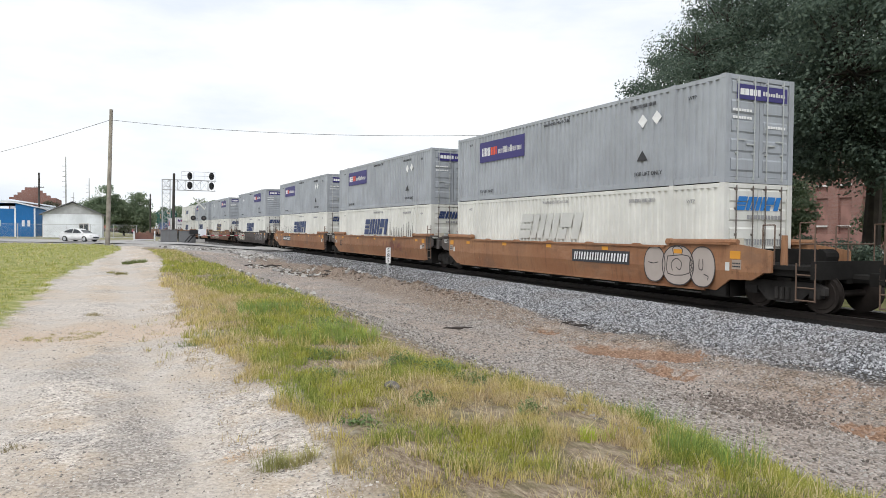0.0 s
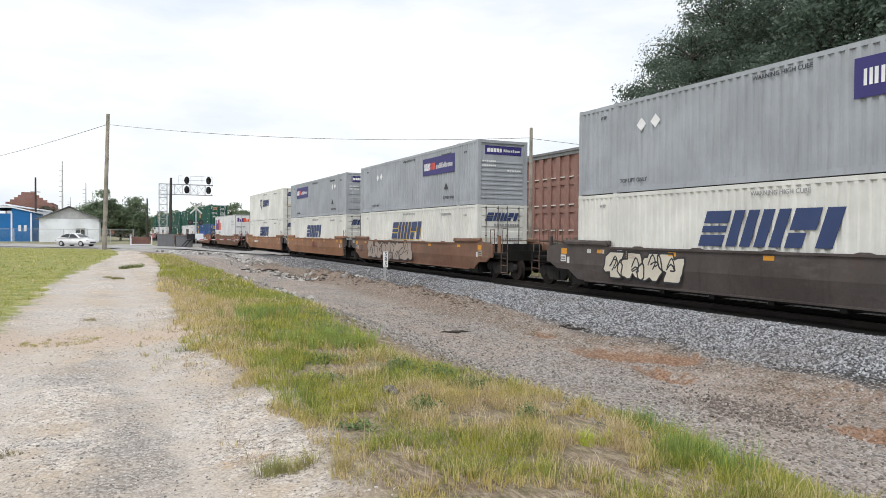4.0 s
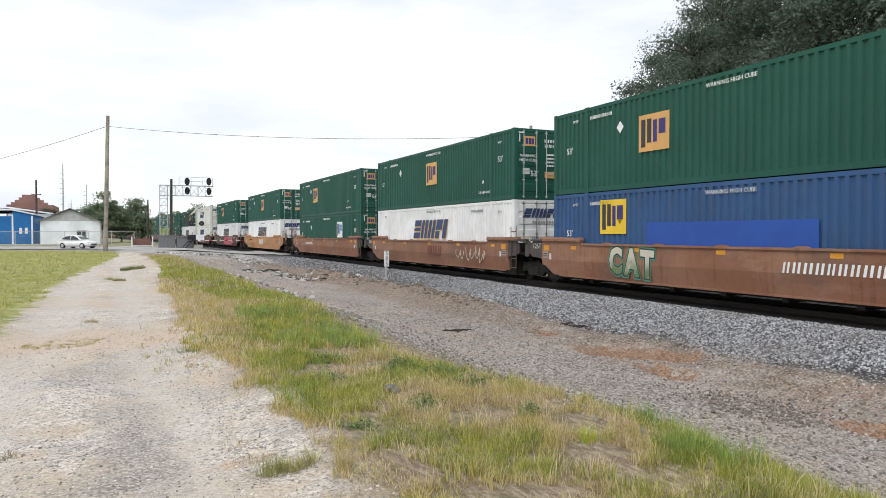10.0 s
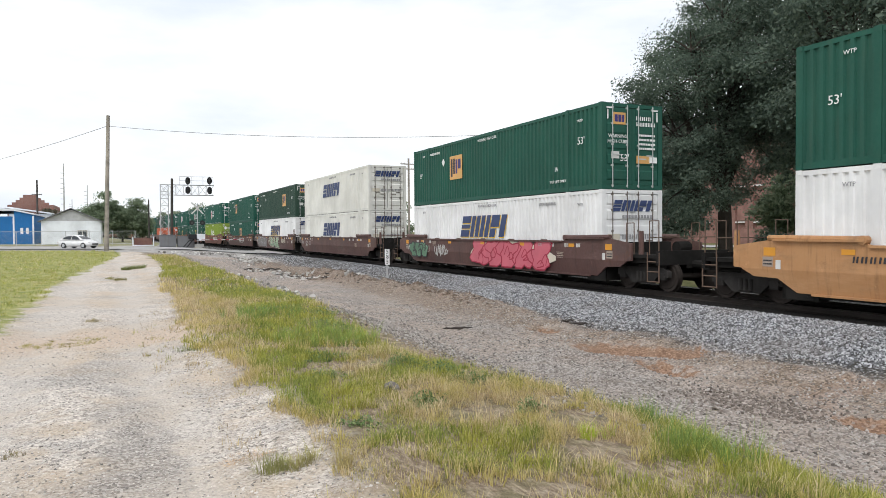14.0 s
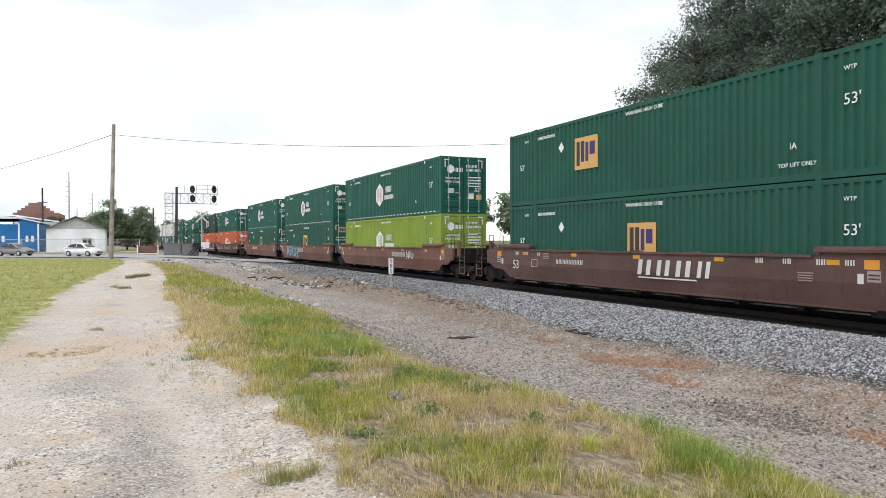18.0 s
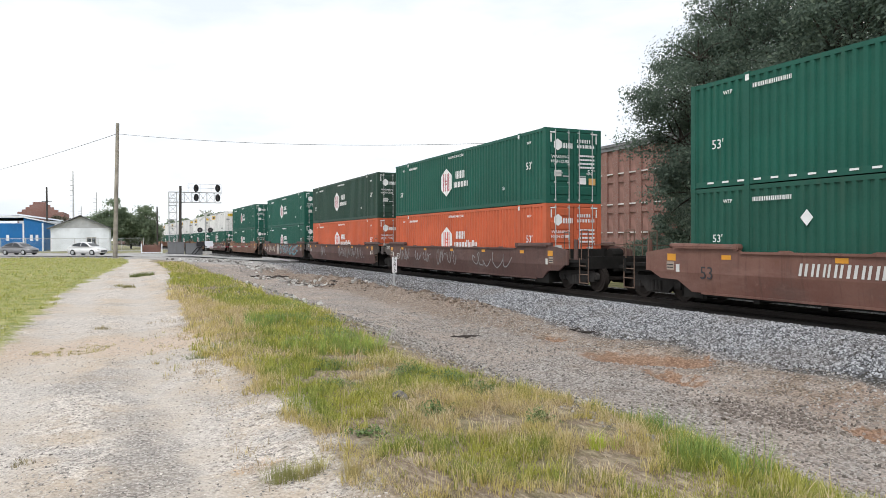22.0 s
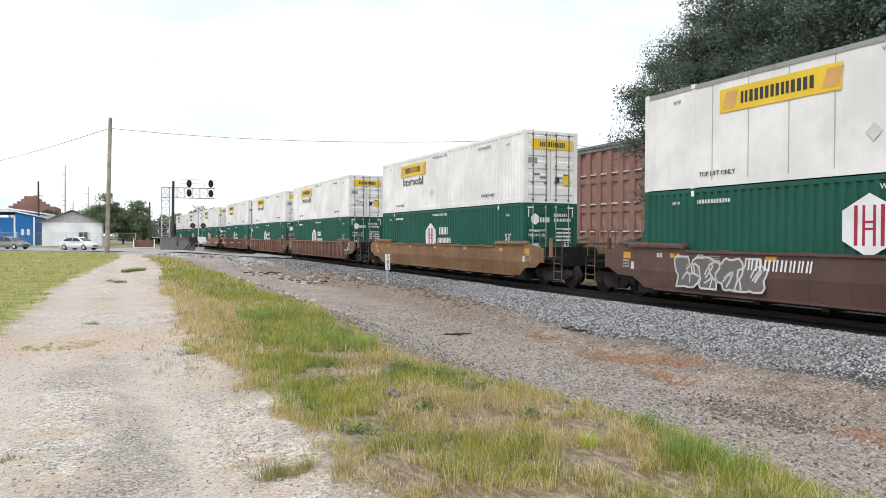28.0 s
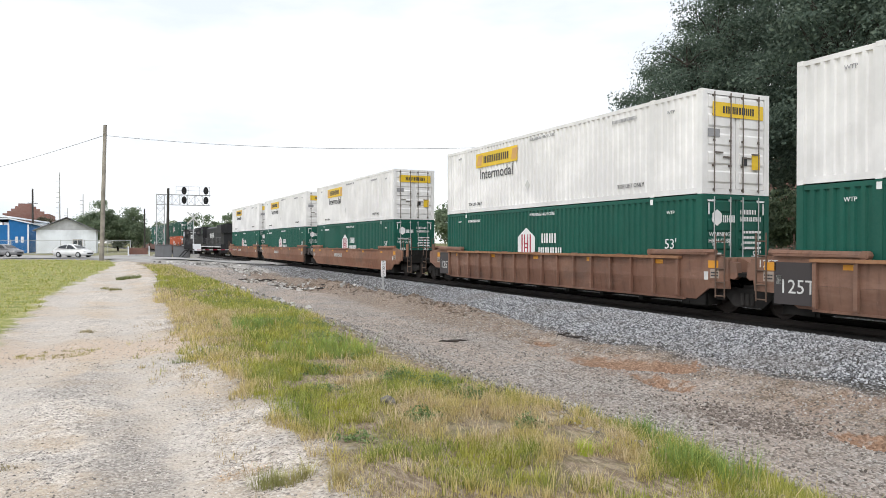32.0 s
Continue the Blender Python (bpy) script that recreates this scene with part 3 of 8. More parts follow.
ink = {k: plain("ink_" + k, c, 0.55, 0, 0.08) for k, c in {
    "navy": (0.035, 0.028, 0.16), "white": (0.80, 0.80, 0.80), "black": (0.03, 0.03, 0.035), "red": (0.62, 0.05, 0.02), "fxo": (0.75, 0.10, 0.03),
    "fxp": (0.09, 0.035, 0.20), "yellow": (0.78, 0.52, 0.03), "amber": (0.64, 0.36, 0.12), "swift": (0.028, 0.05, 0.14), "azure": (0.01, 0.17, 0.50),
    "crimson": (0.36, 0.02, 0.05), "grey": (0.30, 0.30, 0.31), "ghost": (0.56, 0.56, 0.53), "pale": (0.62, 0.62, 0.60), "reflect": (0.66, 0.29, 0.025),
    "teal": (0.07, 0.30, 0.36), "pink": (0.55, 0.12, 0.16), "sand": (0.60, 0.55, 0.45), "mint": (0.27, 0.35, 0.23), "silver": (0.27, 0.265, 0.27), "dusty": (0.36, 0.29, 0.24), "moss": (0.10, 0.20, 0.12), "rim": (0.50, 0.30, 0.29), "cobalt": (0.015, 0.075, 0.36), "coral": (0.56, 0.20, 0.16), "rustmark": (0.17, 0.045, 0.04), "ash": (0.15, 0.135, 0.13), "soot": (0.05, 0.042, 0.042), "wash": (0.40, 0.345, 0.31), "verdigris": (0.05, 0.26, 0.19)}.items()}


def corrugated(bm, x, y0, y1, z0, z1, depth, pitch):
    """A folded sheet on the plane x, folds upright, pressed inwards by depth."""
    n = max(1, round((y1 - y0) / pitch))
    p = (y1 - y0) / n
    ys = [(y0, 0.0)]
    for i in range(n):
        a = y0 + i * p
        ys += [(a + 0.30 * p, 0.0), (a + 0.42 * p, 1.0), (a + 0.80 * p, 1.0), (a + 0.92 * p, 0.0)]
    ys.append((y1, 0.0))
    s = 1 if x < 0 else -1
    lo = [bm.verts.new((x + s * depth * d, y, z0)) for y, d in ys]
    hi = [bm.verts.new((x + s * depth * d, y, z1)) for y, d in ys]
    for i in range(len(ys) - 1):
        bm.faces.new((lo[i], lo[i + 1], hi[i + 1], hi[i]))


def container(colour, folds=True, nose=False, group="containers on the train"):
    """A 53-foot box: frame, folded sides, roof, end, two doors with lock rods. nose: the ribbed front faces -y."""
    mat = PAINTS[colour]
    rods = rod_dark if colour in ("white", "white2", "jb") else rod_grey
    ob = thing("container", COLOUR_WORDS[colour] + " fifty-three-foot steel container stacked on a well car", "container", group)
    h2 = CL / 2
    bm = bmesh.new()
    for sx in (-1, 1):
        for sy in (-1, 1):
            box(bm, sx * (CW - 0.09) - 0.09, sx * (CW - 0.09) + 0.09, sy * (h2 - 0.09) - 0.09, sy * (h2 - 0.09) + 0.09, 0, CH)
            box(bm, sx * (CW - 0.05) - 0.055, sx * (CW - 0.05) + 0.055, sy * 6.096 - 0.085, sy * 6.096 + 0.085, 0, CH + 0.012)
        box(bm, sx * (CW - 0.06) - 0.05, sx * (CW - 0.06) + 0.05, -h2 + 0.18, h2 - 0.18, 0.012, 0.172)
        box(bm, sx * (CW - 0.05) - 0.04, sx * (CW - 0.05) + 0.04, -h2 + 0.18, h2 - 0.18, CH - 0.122, CH - 0.008)
    for sy in (-1, 1):
        box(bm, -CW + 0.18, CW - 0.18, sy * (h2 - 0.07) - 0.06, sy * (h2 - 0.07) + 0.06, 0, 0.15)
        box(bm, -CW + 0.18, CW - 0.18, sy * (h2 - 0.07) - 0.06, sy * (h2 - 0.07) + 0.06, CH - 0.13, CH - 0.005)
    part("frame", bm, mat, ob)
    bm = bmesh.new()
    box(bm, -0.012, 0.012, -0.075, 0.075, -0.055, 0.055)
    casting = mesh_of("corner_casting", bm, mat)
    for sx in (-1, 1):
        for sy in (-1, 1):
            for yy in (h2 - 0.09, 6.096):
                for z in (0.05, CH - 0.05):
                    part("corner_casting", casting, None, ob, at=pose(sx * (CW - 0.003), sy * yy, z))
    for sx in (-1, 1):
        bm = bmesh.new()
        for a, b in ((-h2 + 0.175, -6.176), (-6.016, 6.016), (6.176, h2 - 0.175)):
            if folds:
                corrugated(bm, sx * (CW - 0.012), a, b, 0.17, CH - 0.12, 0.048, 0.262)
            else:
                corrugated(bm, sx * (CW - 0.012), a, b, 0.17, CH - 0.12, 0.006, 1.22)
        side = part("side_panel", bm, mat, ob)
        if not folds:
            for k in range(10):
                b2 = bmesh.new()
                x = sx * (CW - 0.008)
                y = -5.4 + k * 1.2
                box(b2, x - 0.004, x + 0.004, y - 0.011, y + 0.011, 0.18, CH - 0.13)
                part("seam_strip", b2, seam_grey, side)
            b2 = bmesh.new()
            box(b2, sx * (CW + 0.002) - 0.006, sx * (CW + 0.002) + 0.006, -h2 + 0.2, h2 - 0.2, CH - 0.13, CH - 0.01)
            part("top_rail", b2, rail_grey, side, "dull grey metal top rail")
    bm = bmesh.new()
    box(bm, -CW + 0.05, CW - 0.05, -h2 + 0.1, h2 - 0.1, CH - 0.05, CH - 0.012)
    for i in range(30):
        y = -h2 + 0.5 + i * (CL - 1) / 29
        box(bm, -CW + 0.15, CW - 0.15, y - 0.12, y + 0.12, CH - 0.013, CH - 0.002)
    part("roof_panel", bm, mat, ob)
    bm = bmesh.new()
    box(bm, -CW + 0.1, CW - 0.1, -h2 + 0.2, h2 - 0.1, 0.06, 0.12)
    part("floor", bm, black, ob)
    ribbed, doors = (-1, 1) if nose else (1, -1)
    bm = bmesh.new()
    y = ribbed * (h2 - 0.1)
    box(bm, -CW + 0.18, CW - 0.18, y - 0.02, y + 0.02, 0.15, CH - 0.13)
    for k in range(9):
        z = 0.3 + k * 0.2
        prism(bm, [(y, z - 0.06), (y + ribbed * 0.05, z - 0.03), (y + ribbed * 0.05, z + 0.03), (y, z + 0.06)], -CW + 0.22, CW - 0.22, "x")
    part("end_panel", bm, mat, ob)
    y = doors * (h2 - 0.06)
    for sx in (-1, 1):
        bm = bmesh.new()
        box(bm, min(sx * 0.012, sx * (CW - 0.19)), max(sx * 0.012, sx * (CW - 0.19)), y - 0.022, y + 0.022, 0.16, CH - 0.14)
        yo = y + doors * 0.022
        for k in range(5):
            z = 0.30 + k * 0.52
            prism(bm, [(yo, z), (yo + doors * 0.028, z + 0.05), (yo + doors * 0.028, z + 0.31), (yo, z + 0.36)],
                  sx * 0.60 - 0.46, sx * 0.60 + 0.46, "x")
        d = part("door", bm, mat, ob)
        for k, xr in enumerate((0.24, 0.86)):
            b2 = bmesh.new()
            yr = yo + doors * 0.055
            tube(b2, (sx * xr, yr, 0.06), (sx * xr, yr, CH - 0.06), 0.018, sides=7)
            for z in (0.12, 0.8, 1.5, 2.2, CH - 0.16):
                box(b2, sx * xr - 0.045, sx * xr + 0.045, yo - 0.001, yr + 0.012, z - 0.03, z + 0.03)
            part("lock_rod", b2, rods, d)
            b2 = bmesh.new()
            box(b2, sx * xr - 0.02, sx * xr + 0.30 * (1 if k == 0 else -1) * sx + 0.02, yr - 0.012, yr + 0.012, 1.02 + 0.12 * k, 1.06 + 0.12 * k)
            part("door_handle", b2, rods, d)
        b2 = bmesh.new()
        box(b2, -0.05, 0.05, -0.0275, 0.0275, -0.05, 0.05)
        hinge = mesh_of("hinge", b2, mat)
        for k in range(5):
            part("hinge", hinge, None, d, at=pose(sx * (CW - 0.15), yo + 0.0175, 0.32 + k * 0.56))
    return ob


TEMPLATES = {}


def sorted_parts(ob):
    out = []
    for o in ob.children:
        out.append(o)
        out += list(o.children)
    return out


def box_like(colour, folds=True, nose=False):
    """A fresh container of this paint; alike ones share their meshes."""
    key = (colour, folds, nose)
    if key not in TEMPLATES:
        ob = container(*key)
        TEMPLATES[key] = [(o.name.split(".")[0], o.data, o.parent.name.split(".")[0], o.parent is ob, o.matrix_basis.copy()) for o in sorted_parts(ob)]
        return ob
    ob = thing("container", COLOUR_WORDS[colour] + " fifty-three-foot steel container stacked on a well car", "container", "containers on the train")
    last = ob
    for name, me, _, top, m in TEMPLATES[key]:
        o = part(name, me, None, ob if top else last, at=m)
        if top:
            last = o
    return ob


# ---- marks on boxes: s runs from the left of the side as one reads it, z up ----
def on_side(s, z, lift=0.004):
    return Matrix(((0, 1, 0, -CW - lift), (-1, 0, 0, CL / 2 - s), (0, 0, 1, z), (0, 0, 0, 1)))


def on_end(s, z, lift=0.004):
    return Matrix(((1, 0, 0, -CW + s), (0, 1, 0, -CL / 2 - lift), (0, 0, 1, z), (0, 0, 0, 1)))


SHAPES = {}


def flat(points_list, mat, thick=0.006):
    """Flat outlines in x-z, facing -y, as one thin solid mesh."""
    key = (str(points_list), mat.name)
    if key not in SHAPES:
        bm = bmesh.new()
        for pts in points_list:
            prism(bm, pts, -thick, 0.0, "y")
        SHAPES[key] = mesh_of("mark", bm, mat)
    return SHAPES[key]


def rect(x0, x1, z0, z1, lean=0.0):
    d = lean * (z1 - z0)
    return [(x0, z0), (x1, z0), (x1 + d, z1), (x0 + d, z1)]


def bars(width, height, count, lean=0.0, gap=0.25, seed=1, ragged=False):
    """A row of letter-sized plain bars, centred."""
    r = random.Random(seed)
    ws = [r.uniform(0.8, 1.2) for _ in range(count)]
    unit = width / (sum(ws) + gap * (count - 1))
    x, out = -width / 2, []
    for w in ws:
        h = height * (r.choice((0.72, 1.0)) if ragged else 1.0)
        out.append(rect(round(x, 3), round(x + w * unit, 3), -height / 2, round(-height / 2 + h, 3), lean))
        x += (w + gap) * unit
    return out


def hollow(boxes, t=0.26):
    """Split each solid bar into two slim upright bars."""
    out = []
    for (ax, az), (bx, bz), (cx, cz), (dx, dz) in boxes:
        w = (bx - ax) * t * 1.2
        out.append([(ax, az), (ax + w, az), (dx + w, dz), (dx, dz)])
        out.append([(bx - w, bz), (bx, bz), (cx, cz), (cx - w, cz)])
    return [[(round(x, 3), round(z, 3)) for x, z in q] for q in out]


def mark(ob, name, shapes, mat, at, label=""):
    if name in ("painted_name", "painted_number"):
        shapes = hollow(shapes, 0.3 if name == "painted_name" else 0.27)
    o = part(name, flat(shapes, mat), None, ob, label, at)
    if len(shapes) > 2 and name in ("notice", "painted_number", "banner_mark", "painted_name"):
        tagged(o, kind="stuff")
    return o


def words(ob, text, height, colour, at):
    return tagged(part("word", lettering(text, height, ink[colour]), None, ob, "", at), kind="stuff")


def hexagon(w, h, cut=0.26):
    return [(-w / 2, -h / 2 + h * cut), (0, -h / 2), (w / 2, -h / 2 + h * cut), (w / 2, h / 2 - h * cut), (0, h / 2), (-w / 2, h / 2 - h * cut)]


def slanted_mark(ob, s, z, w, colour, end=False, shadow=False):
    """Five heavy slanted blocks of uneven width, slit across, drawn plainly."""
    at = on_end if end else on_side
    h = w * 0.215
    lean, out = 0.34, []
    x = -w / 2 - lean * h / 2
    for f, cuts in ((0.19, (0.36, 0.62)), (0.075, ()), (0.075, ()), (0.075, ()), (0.075, ()), (0.16, (0.42,)), (0.10, ())):
        ww = f * w
        zs = [0.0, *cuts, 1.0]
        for k in range(len(zs) - 1):
            lo, hi = zs[k] * h + (0.035 * h if k else 0), zs[k + 1] * h - (0.035 * h if k < len(zs) - 2 else 0)
            short = 0.68 if cuts and k == 0 and len(cuts) == 1 else 1.0
            out.append([(round(x + lean * lo, 3), round(lo - h / 2, 3)), (round(x + lean * lo + ww * short, 3), round(lo - h / 2, 3)),
                        (round(x + lean * hi + ww * short, 3), round(hi - h / 2, 3)), (round(x + lean * hi, 3), round(hi - h / 2, 3))])
        x += ww + 0.028 * w
    mark(ob, "logo", out, ink[colour], at(s, z), "row of heavy slanted blocks")
    if shadow:
        mark(ob, "logo_edge", [[(px + 0.007 * w, pz - 0.008 * w) for px, pz in q] for q in out], ink["yellow"], at(s, z, 0.0005), "yellow edge under the blocks")


def small_marks(ob, colour, seed, ends=True, number=True):
    """Number rows, small notices and end plates common to the boxes."""
    r = random.Random(seed)
    c = ink[colour]
    mark(ob, "painted_number", bars(1.15, 0.11, 11, 0, 0.3, seed), c, on_side(2.75 if number else 12.9, 2.52))
    words(ob, "WTP", 0.105, colour, on_side(1.35, 2.5))
    words(ob, "WTP", 0.105, colour, on_side(14.95, 2.42))
    words(ob, "WARNING HIGH CUBE", 0.12, colour, on_side(8.2, 2.62))
    if ends:
        mark(ob, "painted_number", bars(0.62, 0.13, 4, 0, 0.3, seed + 4), c, on_end(1.75, 2.42))
        mark(ob, "painted_number", bars(0.80, 0.13, 6, 0, 0.3, seed + 5), c, on_end(1.85, 2.22))
        words(ob, "WARNING", 0.12, colour, on_end(0.66, 1.78))
        words(ob, "HIGH CUBE", 0.12, colour, on_end(0.66, 1.6))
        for k in range(4):
            mark(ob, "notice", bars(0.72, 0.07, r.randint(6, 9), 0, 0.25, seed + 6 + k), c, on_end(1.9, 1.85 - 0.15 * k))
        for x in (0.24, 2.35):
            mark(ob, "reflective_strip", [rect(-0.025, 0.025, -0.16, 0.16)], ink["white"], on_end(x, 2.5))
        mark(ob, "placard", [rect(-0.16, 0.16, -0.12, 0.12)], ink["pale"], on_end(0.55, 1.15))
        mark(ob, "reflective_strip", [rect(-0.14, 0.14, -0.025, 0.025)], ink["white"], on_end(0.33, 2.72))
        mark(ob, "reflective_strip", [rect(-0.14, 0.14, -0.025, 0.025)], ink["white"], on_end(2.26, 2.72))


def diamonds(ob, s, z, gap=0.62, size=0.21):
    for k in (0, 1):
        mark(ob, "placard", [[(0, -size), (size, 0), (0, size), (-size, 0)]], ink["white"], on_side(s + gap * k, z + 0.03 * k), "white diamond placard")


def grey_box(seed, right=False, nose=False):
    ob = box_like("grey", True, nose)
    s = 11.95 if right else 4.1
    face = -0.074 if nose else 0.004
    mark(ob, "banner", [rect(-1.88, 1.88, -0.44, 0.44)], ink["navy"], on_side(s, 2.08), "navy banner with white and orange marks")
    mark(ob, "banner_mark", hollow(bars(0.72, 0.36, 3, 0, 0.2, 3), 0.3), ink["white"], on_side(s - 1.3, 2.08, 0.011))
    mark(ob, "banner_mark", hollow(bars(0.5, 0.34, 2, 0, 0.2, 4), 0.32), ink["fxo"], on_side(s - 0.62, 2.08, 0.011))
    mark(ob, "banner_mark", hollow(bars(1.85, 0.26, 10, 0, 0.4, 5, True), 0.3), ink["pale"], on_side(s + 0.72, 2.05, 0.011))
    mark(ob, "banner", [rect(-0.95, 0.95, -0.2, 0.2)], ink["navy"], on_end(1.35, 2.45, face))
    mark(ob, "banner_mark", bars(0.75, 0.17, 5, 0, 0.2, 6), ink["white"], on_end(0.88, 2.45, face + 0.007))
    mark(ob, "banner_mark", bars(0.85, 0.12, 9, 0, 0.4, 7, True), ink["pale"], on_end(1.78, 2.45, face + 0.007))
    small_marks(ob, "black", seed, False, False)
    words(ob, "TOP LIFT ONLY", 0.13, "black", on_side(13.15, 0.42))
    words(ob, "TOP LIFT ONLY", 0.13, "black", on_side(2.85, 0.36))
    diamonds(ob, 3.2 if right else 12.9, 2.05)
    mark(ob, "placard", [[(-0.25, -0.12), (0.25, -0.12), (0.0, 0.2)]], ink["black"], on_side(12.9, 0.95))
    for k in range(3):
        mark(ob, "notice", bars(0.7, 0.07, 7, 0, 0.25, k), ink["white"], on_end(0.6 if k < 2 else 1.9, 1.95 - 0.2 * k, face + 0.03 * nose))
    return ob


def white_box(seed, tone="swift", colour="white", both=True, s=7.95, size=4.4):
    ob = box_like(colour)
    slanted_mark(ob, s, 1.74, size, tone, False, colour == "white2" or seed in (19, 43))
    slanted_mark(ob, 1.35, 2.35, 1.75, "azure" if tone == "ghost" else tone, True)
    mark(ob, "notice", bars(1.3, 0.11, 10, 0, 0.3, seed), ink["grey"], on_end(1.5, 1.98))
    mark(ob, "painted_number", bars(1.3, 0.15, 7, 0, 0.35, seed + 1), ink["grey"], on_end(1.5, 1.3))
    mark(ob, "placard", [rect(-0.25, 0.25, -0.1, 0.1)], ink["sand"], on_end(0.5, 1.3))
    small_marks(ob, "grey", seed, False, False)
    return ob


def emp_box(seed, colour="emp", s=7.98, side="amber", z=1.65):
    ob = box_like(colour)
    field = {"amber": "amber", "white": "white", "yellow": "yellow"}[side]
    mark(ob, "emblem", [rect(-0.66, 0.66, -0.56, 0.56)], ink[field], on_side(s, z), "square emblem with dark strokes")
    mark(ob, "emblem_mark", [rect(-0.54, -0.36, -0.42, 0.42), rect(-0.28, -0.10, -0.30, 0.42)],
         ink["black"], on_side(s, z, 0.011))
    mark(ob, "emblem_mark", [rect(-0.02, 0.14, -0.3, 0.36), rect(0.22, 0.50, -0.08, 0.36)],
         ink["azure" if side == "white" else "navy"], on_side(s, z, 0.011))
    mark(ob, "emblem", [rect(-0.26, 0.26, -0.2, 0.2)], ink[field if colour == "blue" else "amber"], on_end(0.72, 2.38))
    mark(ob, "emblem_mark", bars(0.4, 0.24, 3, 0, 0.3, 2), ink["navy"], on_end(0.72, 2.38, 0.011))
    small_marks(ob, "white" if colour != "blue" else "pale", seed)
    mark(ob, "placard", [[(0, -0.2), (0.17, 0), (0, 0.2), (-0.17, 0)]], ink["white"], on_side(3.75, 2.0), "white diamond placard")
    words(ob, "53'", 0.26, "white", on_side(15.0, 1.72))
    words(ob, "53'", 0.22, "white", on_side(1.0, 1.5))
    words(ob, "53'", 0.24, "white", on_end(0.95, 1.05))
    mark(ob, "placard", [rect(-0.3, 0.3, -0.13, 0.13)], ink["amber"], on_end(1.75, 1.02), "amber and white end placard")
    mark(ob, "placard", [rect(-0.16, 0.2, -0.1, 0.1)], ink["white"], on_end(2.15, 1.02))
    words(ob, "IA", 0.16, "white", on_side(13.5, 0.85))
    if seed % 2 == 0:
        words(ob, "TOP LIFT ONLY", 0.11, "white", on_side(13.6, 0.4))
    if colour == "blue":
        mark(ob, "corner_post_paint", [rect(-0.085, 0.085, -1.38, 1.38)], ink["coral"], on_side(CL - 0.09, CH / 2, 0.002), "faded coral-red corner post")
        mark(ob, "emblem", [rect(-0.26, 0.26, -0.2, 0.2)], ink["yellow"], on_end(1.85, 2.0, 0.006))
        mark(ob, "emblem_mark", bars(0.4, 0.24, 3, 0, 0.3, 2), ink["navy"], on_end(1.85, 2.0, 0.013))
        mark(ob, "repainted_patch", [rect(-2.9, 2.9, -0.42, 0.42)], ink["cobalt"], on_side(7.9, 1.42, 0.003), "brighter blue repainted patch")
    return ob


def hub_box(seed, colour="hub", low=False, s=7.12, z=1.44):
    ob = box_like(colour)
    mark(ob, "emblem", [hexagon(1.24, 1.4)], ink["white"], on_side(s, z), "white six-sided emblem with red bars")
    red = ink["crimson" if colour != "orange" else "red"]
    if colour == "lime":
        red = ink["mint"]
    mark(ob, "emblem_mark", [rect(-0.34, -0.26, -0.44, 0.44), rect(-0.15, -0.09, -0.44, 0.44), rect(0.09, 0.15, -0.44, 0.44),
                             rect(0.26, 0.34, -0.44, 0.44), rect(-0.09, 0.09, -0.10, -0.05), rect(-0.09, 0.09, 0.05, 0.10)], red, on_side(s, z, 0.011))
    mark(ob, "painted_name", bars(0.95, 0.36, 3, 0, 0.24, 12), ink["white"], on_side(s + 1.55, z + 0.28), "two rows of white letter bars")
    mark(ob, "painted_name", bars(1.5 if colour != "orange" else 2.4, 0.36, 5 if colour != "orange" else 8, 0, 0.2, 13, True), ink["white"],
         on_side(s + 1.62 if colour != "orange" else s + 2.1, z - 0.14))
    mark(ob, "emblem", [hexagon(0.36, 0.46)], ink["white"], on_end(0.55, 2.25))
    mark(ob, "painted_name", bars(0.45, 0.2, 3, 0, 0.25, 14), ink["white"], on_end(1.0, 2.22))
    small_marks(ob, "white", seed)
    words(ob, "53'", 0.30, "white", on_side(14.95, 1.5))
    words(ob, "53'", 0.26, "white", on_side(1.0, 1.15))
    words(ob, "53'", 0.22, "white", on_end(2.1, 1.2))
    words(ob, "IA", 0.16, "white", on_side(12.9, 0.75))
    mark(ob, "placard", [rect(-0.16, 0.16, -0.13, 0.13)], ink["amber"], on_end(2.15, 0.85), "amber end placard")
    mark(ob, "placard", [rect(-0.16, 0.16, -0.13, 0.13)], ink["white"], on_end(1.7, 0.87))
    for s_ in (2.0, 14.17):
        mark(ob, "post_plate", [rect(-0.06, 0.06, -0.08, 0.08)], ink["white"], on_side(s_, 2.76, 0.014))
    for k in range(29 if seed in (48, 50, 52) else 0):
        mark(ob, "reflective_strip", [rect(-0.11, 0.11, -0.025, 0.025)], ink["white"], on_side(0.75 + k * 0.523, 0.12))
    return ob


